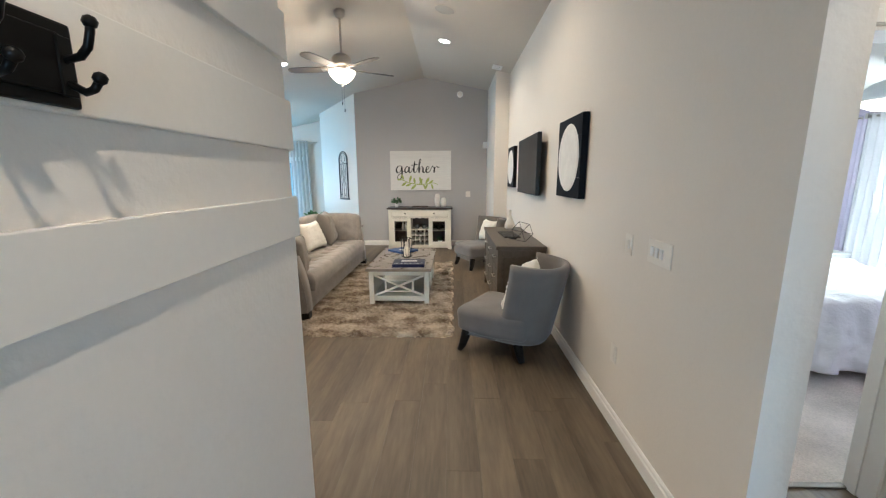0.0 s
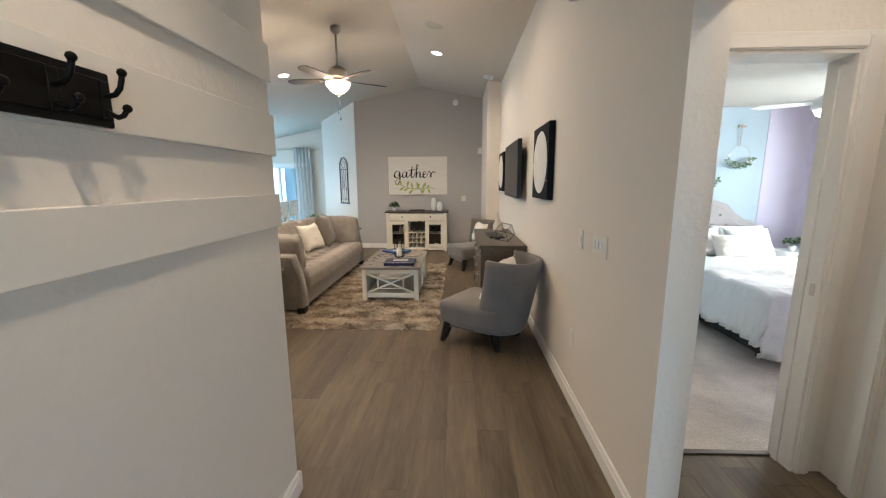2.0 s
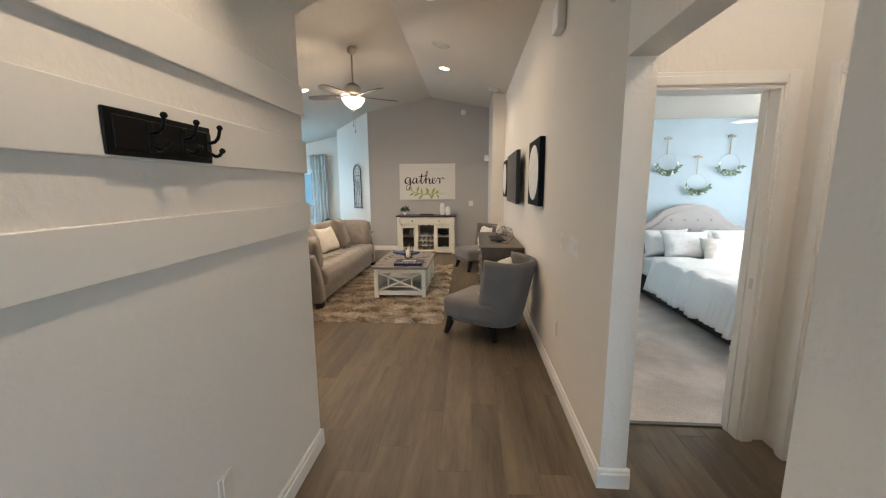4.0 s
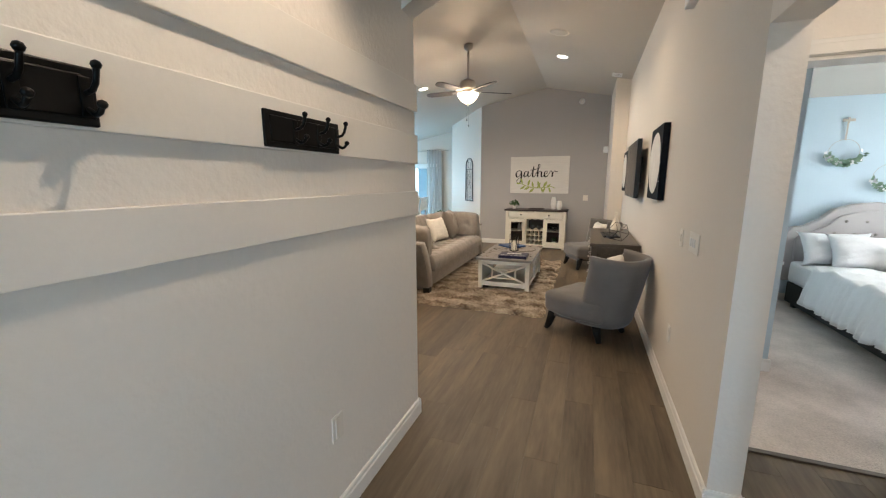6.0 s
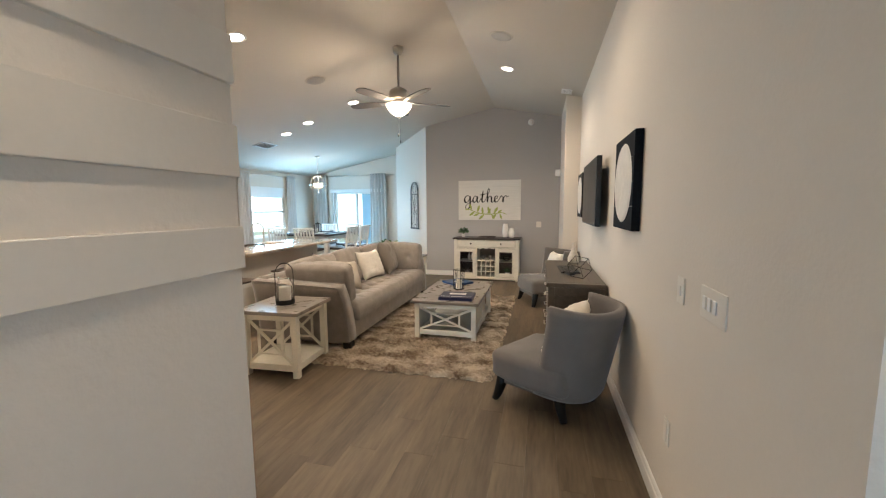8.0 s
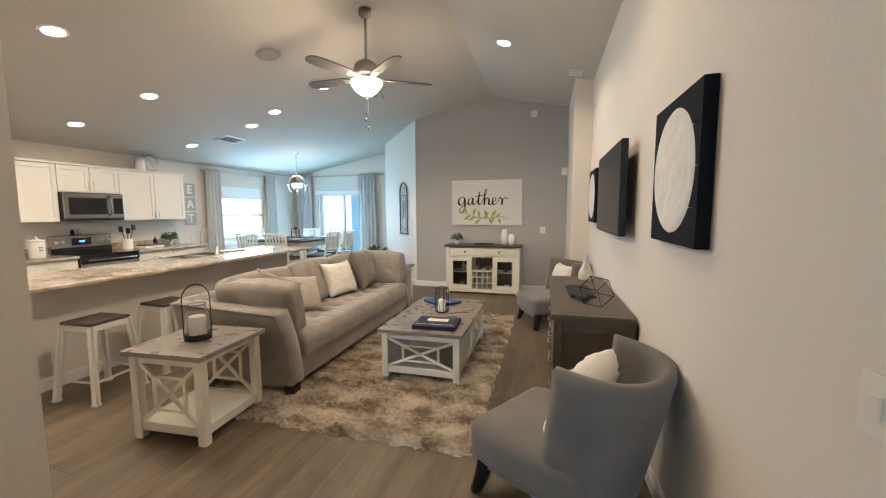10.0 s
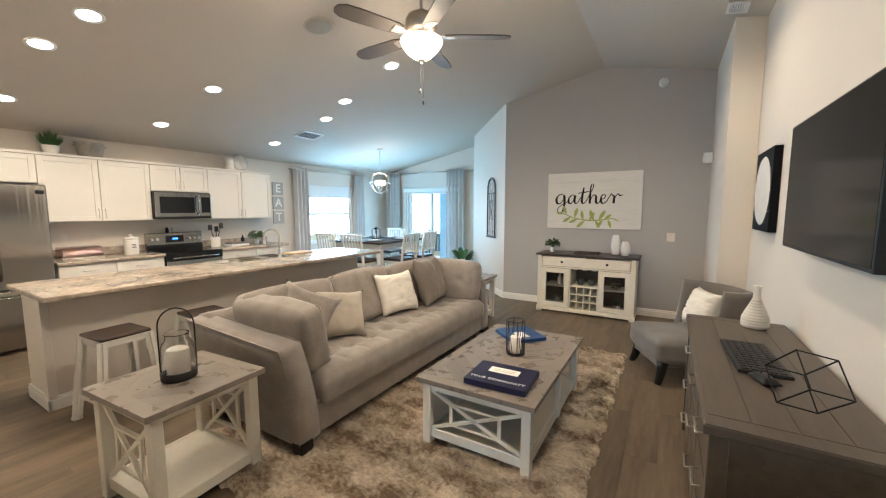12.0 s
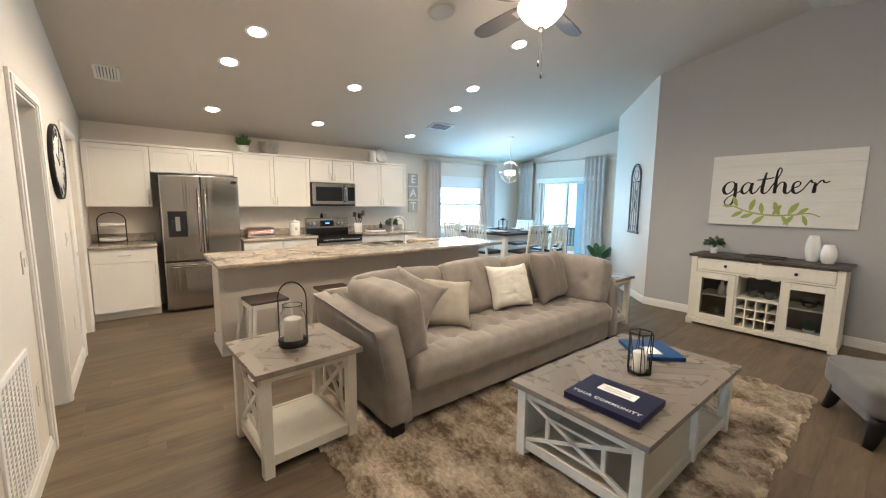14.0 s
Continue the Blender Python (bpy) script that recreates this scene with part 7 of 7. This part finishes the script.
def dining_chair(m):
    """A high chair facing +y: cream frame, slatted back, dark seat."""
    c = thing("dining_chair", "cream slat-back high chair with a dark seat", "chair", m, "chairs round the dining table")
    part("seat", bx(-0.22, 0.22, -0.20, 0.22, 0.60, 0.645, 0.012, 3), ESPRESSO, c, "dark padded seat")
    part("seat_rail", bx(-0.205, 0.205, -0.19, 0.205, 0.55, 0.60, 0.004), DININGWHITE, c)
    for s in (-1, 1):
        part("back_post", bar((s * 0.20, -0.20, 0), (s * 0.20, -0.20, 0.62), 0.038, 0.038, 0.004), DININGWHITE, c)
        part("back_stile", bar((s * 0.20, -0.20, 0.60), (s * 0.20, -0.27, 1.09), 0.038, 0.03, 0.004), DININGWHITE, c)
        part("leg", bar((s * 0.19, 0.19, 0), (s * 0.19, 0.19, 0.56), 0.038, 0.038, 0.004), DININGWHITE, c)
        part("stretcher", bar((s * 0.195, -0.19, 0.22), (s * 0.195, 0.19, 0.22), 0.02, 0.03), DININGWHITE, c)
    part("footrest", bar((-0.19, 0.19, 0.26), (0.19, 0.19, 0.26), 0.02, 0.035), DININGWHITE, c)
    part("top_rail", merge(bar((-0.215, -0.272, 1.075), (0.215, -0.272, 1.075), 0.028, 0.085, 0.006)), DININGWHITE, c)
    part("mid_rail", bar((-0.20, -0.222, 0.76), (0.20, -0.222, 0.76), 0.022, 0.04, 0.003), DININGWHITE, c)
    for k in range(5):
        x = -0.13 + k * 0.065
        part("slat", bar((x, -0.224, 0.77), (x, -0.266, 1.05), 0.030, 0.012), DININGWHITE, c)
    return c


dc = dining_chair(at(TX - 0.33, TY - 0.72, 0, 0))
for x, y, r in ((0.30, -0.74, 3), (0.74, -0.22, 88), (0.72, 0.42, 92), (-0.30, 0.76, 180), (0.34, 0.78, 177), (-0.76, 0.0, -90)):
    copy_thing(dc, at(TX + x, TY + y, 0, r))
ln = thing("table_lantern", "small black square lantern on the dining table", "lantern", at(TX, TY, TZ))
part("base", bx(-0.06, 0.06, -0.06, 0.06, 0, 0.012, 0.002), BLACKMETAL, ln)
for sx in (-1, 1):
    for sy in (-1, 1):
        part("post", bx(sx * 0.054 - 0.005, sx * 0.054 + 0.005, sy * 0.054 - 0.005, sy * 0.054 + 0.005, 0.01, 0.19), BLACKMETAL, ln)
part("roof", lathe([(0.085, 0.19), (0.04, 0.215), (0.012, 0.22), (0.01, 0.235)], 4), BLACKMETAL, ln)
part("candle", lathe([(0.001, 0.012), (0.03, 0.012), (0.03, 0.09), (0.001, 0.09)], 20), CANDLE, ln)
for x, y in ((0.33, -0.42), (-0.33, -0.42), (0.42, 0.2), (-0.42, 0.1), (0.0, 0.42)):
    p = thing("place_setting", "dark placemat with a white plate", "plate", at(TX + x, TY + y, TZ), "place settings")
    part("placemat", lathe([(0.001, 0), (0.18, 0), (0.18, 0.004), (0.001, 0.004)], 28), material("navy_weave", (0.03, 0.035, 0.06), 0.8, bump=0.3), p)
    part("plate", lathe([(0.001, 0.005), (0.08, 0.005), (0.13, 0.018), (0.13, 0.022), (0.08, 0.010), (0.001, 0.010)], 28), WHITECERAMIC, p)
    part("napkin", bx(-0.05, 0.05, -0.035, 0.035, 0.012, 0.03, 0.006), PAPER, p)

pd = thing("pendant_light", "round nickel cage pendant lamp with lit shades", "pendant lamp", at(-4.71, 8.35, 0))
zc = roof(-4.71)
part("canopy", lathe([(0.001, zc + 0.02), (0.06, zc + 0.015), (0.06, zc - 0.015), (0.02, zc - 0.03), (0.006, zc - 0.035)], 24), NICKEL, pd)
part("stem", tube([(0, 0, zc - 0.03), (0, 0, 2.24)], 0.006, 8), NICKEL, pd)
for k in range(3):
    part("hoop", moved(tube([(0.20 * math.cos(t), 0, 0.20 * math.sin(t)) for t in np.linspace(0, 2 * math.pi, 40, endpoint=False)], 0.0045, 6, True), at(0, 0, 2.04, 60 * k)), NICKEL, pd)
part("band", tube([(0.20 * math.cos(t), 0.20 * math.sin(t), 2.04) for t in np.linspace(0, 2 * math.pi, 40, endpoint=False)], 0.007, 6, True), NICKEL, pd)
for k in range(4):
    a = k * math.pi / 2 + 0.4
    part("shade", moved(lathe([(0.030, 0), (0.032, 0.09), (0.029, 0.09), (0.027, 0.004), (0.001, 0.002)], 20, False), at(0.075 * math.cos(a), 0.075 * math.sin(a), 1.99)), glow("frosted_shade_glow", (1.0, 0.88, 0.68), 3), pd, "lit frosted glass shade")
    part("arm", tube([(0, 0, 1.95), (0.075 * math.cos(a), 0.075 * math.sin(a), 1.955), (0.075 * math.cos(a), 0.075 * math.sin(a), 1.99)], 0.005, 6), NICKEL, pd)
part("finial", lathe([(0.001, 1.82), (0.012, 1.83), (0.006, 1.85), (0.006, 1.95)], 12), NICKEL, pd)
lamp("pendant_lamp", "POINT", pose(-4.71, 8.35, 2.16), 8, WARM, soft=0.06)

# broad-leaved floor plant by the patio door
fp = thing("floor_plant", "broad-leaved green plant in a pale planter", "plant", at(-3.52, 9.62, 0))
part("planter", lathe([(0.001, 0), (0.12, 0), (0.16, 0.30), (0.165, 0.32), (0.15, 0.32), (0.14, 0.28), (0.001, 0.27)], 28), material("pale_planter", (0.52, 0.50, 0.46), 0.6, vary=0.08), fp)
rnd = random.Random(3)
for k in range(16):
    a, ln_ = k * 2.4, rnd.uniform(0.28, 0.48)
    el = rnd.uniform(0.55, 1.25)
    d = Vector((math.cos(a) * math.cos(el), math.sin(a) * math.cos(el), math.sin(el)))
    base_ = Vector((0.03 * math.cos(a), 0.03 * math.sin(a), 0.27))
    sd = d.cross(Vector((0, 0, 1))).normalized()
    bm = bmesh.new()
    prev = None
    for j in range(9):
        t = j / 8
        p = base_ + d * (ln_ * 1.35 * t) + Vector((d.x, d.y, 0)) * 0.16 * t * t - Vector((0, 0, 0.13 * t ** 2.5))
        w = 0.004 + 0.055 * math.sin(math.pi * max(0, t - 0.25) / 0.75) ** 0.8 if t > 0.25 else 0.004
        row = [bm.verts.new(p - sd * w + Vector((0, 0, w * 0.35))), bm.verts.new(p), bm.verts.new(p + sd * w + Vector((0, 0, w * 0.35)))]
        if prev:
            bm.faces.new((prev[0], prev[1], row[1], row[0])).smooth = True
            bm.faces.new((prev[1], prev[2], row[2], row[1])).smooth = True
        prev = row
    part("leaf", bm, LEAF, fp)


# ---------- bedroom ----------
bed = thing("bed", "bed with a tufted headboard and rumpled white duvet", "bed", at(0, 0, 0))
BX0, BX1, BY0, BY1 = 2.68, 4.22, 2.72, 4.92
part("base", bx(BX0 + 0.03, BX1 - 0.03, BY0 + 0.05, BY1, 0.06, 0.30, 0.01), material("dark_bed_base", (0.03, 0.03, 0.03), 0.8), bed)
for x in (BX0 + 0.1, BX1 - 0.1):
    for y in (BY0 + 0.12, BY1 - 0.1):
        part("leg", bx(x - 0.03, x + 0.03, y - 0.03, y + 0.03, 0.008, 0.07), DARKLEG, bed)
part("mattress", bx(BX0 + 0.02, BX1 - 0.02, BY0 + 0.03, BY1, 0.30, 0.56, 0.05, 3), BEDDING, bed)
bm = bmesh.new()
nx, ny = 70, 80
grid = []
for i in range(nx + 1):
    row = []
    for j in range(ny + 1):
        s = (i / nx - 0.5) * 2 * 1.28      # across, past the edge
        t = j / ny * 2.18 - 0.56           # along, from the hanging foot
        half = (BX1 - BX0) / 2
        cx = (BX0 + BX1) / 2
        ax = abs(s) * half
        over = max(0.0, ax - half)
        oy = max(0.0, -t)
        x = cx + math.copysign(min(ax, half) + 0.12 * min(1, over * 3), s)
        y = BY0 + max(t, 0.0) - 0.10 * min(1, oy * 3)
        q = noise.fractal(Vector((x * 2.6 + 2.0 * over, (y + oy) * 3.4, 1.0)), 1.0, 2.0, 4)
        fold = math.sin((y if over > oy else x) * 24 + 4 * q)
        drop = max(over * 1.9, oy * 0.95)
        z = 0.60 + 0.035 * q - drop + 0.012 * math.sin(t * 9 + 3 * q)
        if drop > 0.02:
            k = 0.035 * min(1, drop * 3) * fold
            if over > oy:
                x += math.copysign(k, s)
            else:
                y += k
        z = max(z, 0.06 + 0.05 * noise.noise(Vector((x * 3, y * 3, 4))))
        row.append(bm.verts.new((x, y, z)))
    grid.append(row)
for i in range(nx):
    for j in range(ny):
        bm.faces.new((grid[i][j], grid[i + 1][j], grid[i + 1][j + 1], grid[i][j + 1])).smooth = True
bmesh.ops.recalc_face_normals(bm, faces=bm.faces)
dv = part("duvet", bm, BEDDING, bed, "rumpled white duvet")
md = dv.modifiers.new("thick", "SOLIDIFY")
md.thickness = 0.02
md.offset = -1
# headboard: scalloped, buttoned
hw = 0.80
prof = [(-hw, 0.3), (-hw, 0.86), (-hw + 0.06, 0.95), (-hw + 0.18, 0.97), (-0.48, 1.06), (-0.38, 1.17), (-0.2, 1.235), (0, 1.26), (0.2, 1.235), (0.38, 1.17), (0.48, 1.06), (hw - 0.18, 0.97), (hw - 0.06, 0.95), (hw, 0.86), (hw, 0.3)]
part("headboard", moved(prism(prof, 4.96, 5.06, "y", 0.018), at(3.44, 0, 0)), HEADBOARD, bed, "taupe tufted headboard")
inner = [(x * 0.88, 0.3 + (z - 0.3) * 0.91) for x, z in prof]
part("headboard_panel", moved(prism(inner, 4.935, 4.965, "y", 0.012), at(3.44, 0, 0)), HEADBOARD, bed)
for r in range(4):
    for k in range(7):
        x, z = -0.54 + k * 0.18 + (0.09 if r % 2 else 0), 0.62 + r * 0.14
        if abs(x) < 0.6 - 0.55 * max(0, (z - 0.75)):
            part("button", moved(lathe([(0.016, 0), (0.014, 0.008), (0.001, 0.012)], 12, False), at(3.44 + x, 4.934, z, 0, 90)), material("button_cloth", (0.30, 0.27, 0.25), 0.8) if (r == 0 and k == 0) else bpy.data.materials["button_cloth"], bed)
for x, y, z, r, mt, sz in ((3.02, 4.72, 0.74, 4, BEDDING, 0.66), (3.84, 4.72, 0.74, -3, BEDDING, 0.66), (3.16, 4.50, 0.74, -2, BEDDING, 0.60), (3.80, 4.50, 0.73, 5, BEDDING, 0.58), (3.48, 4.32, 0.71, 3, CREAM, 0.44)):
    p = thing("bed_pillow", "plump white pillow propped on the bed", "pillow", at(x, y, z, r, -28), "pillows on the bed")
    part("case", pillow(sz, 0.40 if sz > 0.5 else 0.32, 0.18, x * 3), mt, p)

for x, lab in ((2.28, "white nightstand beside the bed"), (4.52, "white nightstand under the window")):
    n = thing("nightstand", lab, "nightstand", at(x, 4.72, 0.008), "nightstands")
    part("top", bx(-0.22, 0.22, -0.20, 0.20, 0.56, 0.59, 0.005), WHITE, n)
    part("body", bx(-0.20, 0.20, -0.18, 0.19, 0.12, 0.56, 0.004), WHITE, n)
    for z in (0.15, 0.36):
        d = part("drawer", bx(-0.185, 0.185, -0.195, -0.178, z, z + 0.185, 0.004), WHITE, n)
        part("knob", moved(lathe([(0.008, 0), (0.014, 0.02), (0.001, 0.024)], 12), at(0, -0.195, z + 0.09, 0, 90)), NICKEL, d)
    for sx in (-1, 1):
        for sy in (-1, 1):
            part("leg", bx(sx * 0.18 - 0.018, sx * 0.18 + 0.018, sy * 0.165 - 0.018, sy * 0.165 + 0.018, 0, 0.13, 0.003), WHITE, n)
leafy("potted_plant", "small bright green plant on the nightstand", at(4.46, 4.66, 0.598), 0.045, 0.07, 0.08, 0.11, 130, 0.05, 11)

SAGE = material("sage_leaf", (0.16, 0.25, 0.17), 0.6, vary=0.35, scale=20, fine=60, bump=0.1)
for x, z, tp in ((3.10, 1.82, 2.20), (3.53, 1.54, 1.94), (3.95, 1.81, 2.22)):
    h = thing("hanging_wreath", "hanging wire ring with greenery and white blooms", "wall decor", at(x, 5.08, z), "wreaths on the bedroom wall")
    part("ribbon", bx(-0.008, 0.008, -0.004, 0.0, 0.13, tp - z, 0.0), BEIGE, h)
    part("bow", merge(moved(cushion(0.11, 0.03, 0.012, 0.3, 4), at(0, -0.008, tp - z - 0.03, 0, 90)), bx(-0.008, 0.008, -0.012, -0.004, tp - z - 0.06, tp - z)), BEIGE, h)
    part("ring", tube([(0.14 * math.cos(t), -0.012, 0.14 * math.sin(t)) for t in np.linspace(0, 2 * math.pi, 28, endpoint=False)], 0.002, 6, True), BEIGE, h)
    rn = random.Random(int(x * 100))
    bm, bw = bmesh.new(), bmesh.new()
    for k in range(190):
        t = -math.pi / 2 + rn.gauss(0, 0.55)
        c = Vector((0.16 * math.cos(t), -0.02 - 0.04 * rn.random(), 0.13 * math.sin(t)))
        d = Vector((rn.uniform(-1, 1), rn.uniform(-0.7, 0.2), rn.uniform(-0.6, 0.8))).normalized()
        sd = d.cross(Vector((0.2, 1, 0.1))).normalized() * 0.013
        tgt = bw if k % 5 == 0 else bm
        L_ = 0.055 if tgt is bm else 0.035
        if tgt is bw:
            sd *= 1.9
        a = [tgt.verts.new(q) for q in (c, c + d * L_ * 0.5 + sd, c + d * L_, c + d * L_ * 0.5 - sd)]
        tgt.faces.new(a)
    part("greenery", bm, SAGE, h)["kind"] = "stuff"
    part("blooms", bw, WHITE, h)["kind"] = "stuff"

bfan = thing("bedroom_ceiling_fan", "white bedroom ceiling fan with lit dome", "ceiling fan", at(3.55, 3.35, 0))
part("canopy", lathe([(0.001, 2.44), (0.07, 2.44), (0.06, 2.38), (0.015, 2.37), (0.015, 2.26)], 24), WHITE, bfan)
part("motor", lathe([(0.02, 2.27), (0.10, 2.24), (0.17, 2.19), (0.19, 2.13), (0.17, 2.10)], 36), WHITE, bfan)
part("dome", lathe([(0.17, 2.10), (0.15, 2.06), (0.09, 2.03), (0.001, 2.02)], 36, False), BOWL, bfan, "lit frosted dome")
for k in range(3):
    part("blade", moved(prism([(0.15, -0.05), (0.55, -0.07), (0.62, 0), (0.55, 0.06), (0.15, 0.04)], -0.004, 0.004), pose(0, 0, 2.17, 0, 0, 25 + 120 * k) @ pose(0, 0, 0, 9)), WHITE, bfan)
lamp("bedroom_fan_light", "POINT", pose(3.55, 3.35, 1.98), 18, (1, 0.93, 0.82), soft=0.1)
SHEER = material("sheer_white_cloth", (0.86, 0.86, 0.88), 0.9, vary=0.03, bump=0.1)
rod("white curtain rod above the bedroom window", at(4.77, 3.7, 2.16, 90), 2.2)
LILACCLOTH = material("lilac_cloth", (0.70, 0.65, 0.78), 0.9, vary=0.06, bump=0.1)
curtain("sheer white curtain at the bedroom window", at(4.77, 4.45, 0.04, -90), 0.45, 2.16, 5, 0.04, 0.05, 6, SHEER, "bedroom curtains")
curtain("sheer white curtain at the bedroom window", at(4.77, 2.95, 0.04, -90), 0.45, 2.16, 5, 0.04, 0.05, 7, SHEER, "bedroom curtains")
curtain("lilac curtain edge at the bedroom window", at(4.78, 4.78, 0.04, -90), 0.18, 2.16, 2, 0.03, 0.05, 8, LILACCLOTH, "bedroom curtains")


# ---------- floor planks ----------
PW, PL = 0.18, 1.22
protos = []
for k in range(3):
    bm = bx(-PW / 2 + 0.0003, PW / 2 - 0.0003, -PL / 2 + 0.0003, PL / 2 - 0.0003, -0.010, 0.0)
    top_edges = [e for e in bm.edges if all(v.co.z > -0.001 for v in e.verts)]
    bmesh.ops.bevel(bm, geom=top_edges, offset=0.0007, segments=1, affect="EDGES")
    me = bpy.data.meshes.new("plank")
    bm.to_mesh(me)
    bm.free()
    me.materials.append(PLANK)
    protos.append(me)
rest = bmesh.new()
rnd = random.Random(12)
near, far_planks = [], []
for i in range(int(8.5 / PW) + 1):
    x = XK + PW / 2 + i * PW
    if x > 2.2:
        break
    off = rnd.random() * PL
    for j in range(-1, 12):
        y = -3.3 + off + j * PL
        if y - PL / 2 > YP + 0.05 or y + PL / 2 < -3.3:
            continue
        if x > 1.06 and y > 1.66 + PL / 2:
            continue
        if x < -0.7 and y < 1.0:
            continue
        inside = (x > -3.6) and y > -1.8
        (near if inside else far_planks).append((x, y))
near.sort(key=lambda p: (p[0] + 0.3) ** 2 + 0.25 * (p[1] - 3.0) ** 2)
far_planks += near[300:]
for k, (x, y) in enumerate(near[:300]):
    o = new("plank", protos[k % 3])
    o.parent = floor
    o.location = (x, y, 0.0)
vs, fs = [], []
for x, y in far_planks:
    n0 = len(vs)
    a, b = PW / 2 - 0.0006, PL / 2 - 0.0006
    vs += [(x - a, y - b, 0), (x + a, y - b, 0), (x + a, y + b, 0), (x - a, y + b, 0), (x - a, y - b, -0.01), (x + a, y - b, -0.01), (x + a, y + b, -0.01), (x - a, y + b, -0.01)]
    fs += [tuple(n0 + q for q in f) for f in ((0, 1, 2, 3), (0, 4, 5, 1), (1, 5, 6, 2), (2, 6, 7, 3), (3, 7, 4, 0))]
me = bpy.data.meshes.new("far_planks")
me.from_pydata(vs, [], fs)
me.materials.append(PLANKREST)
fo = new("far_planks", me)
fo.parent = floor
fo["kind"] = "stuff"
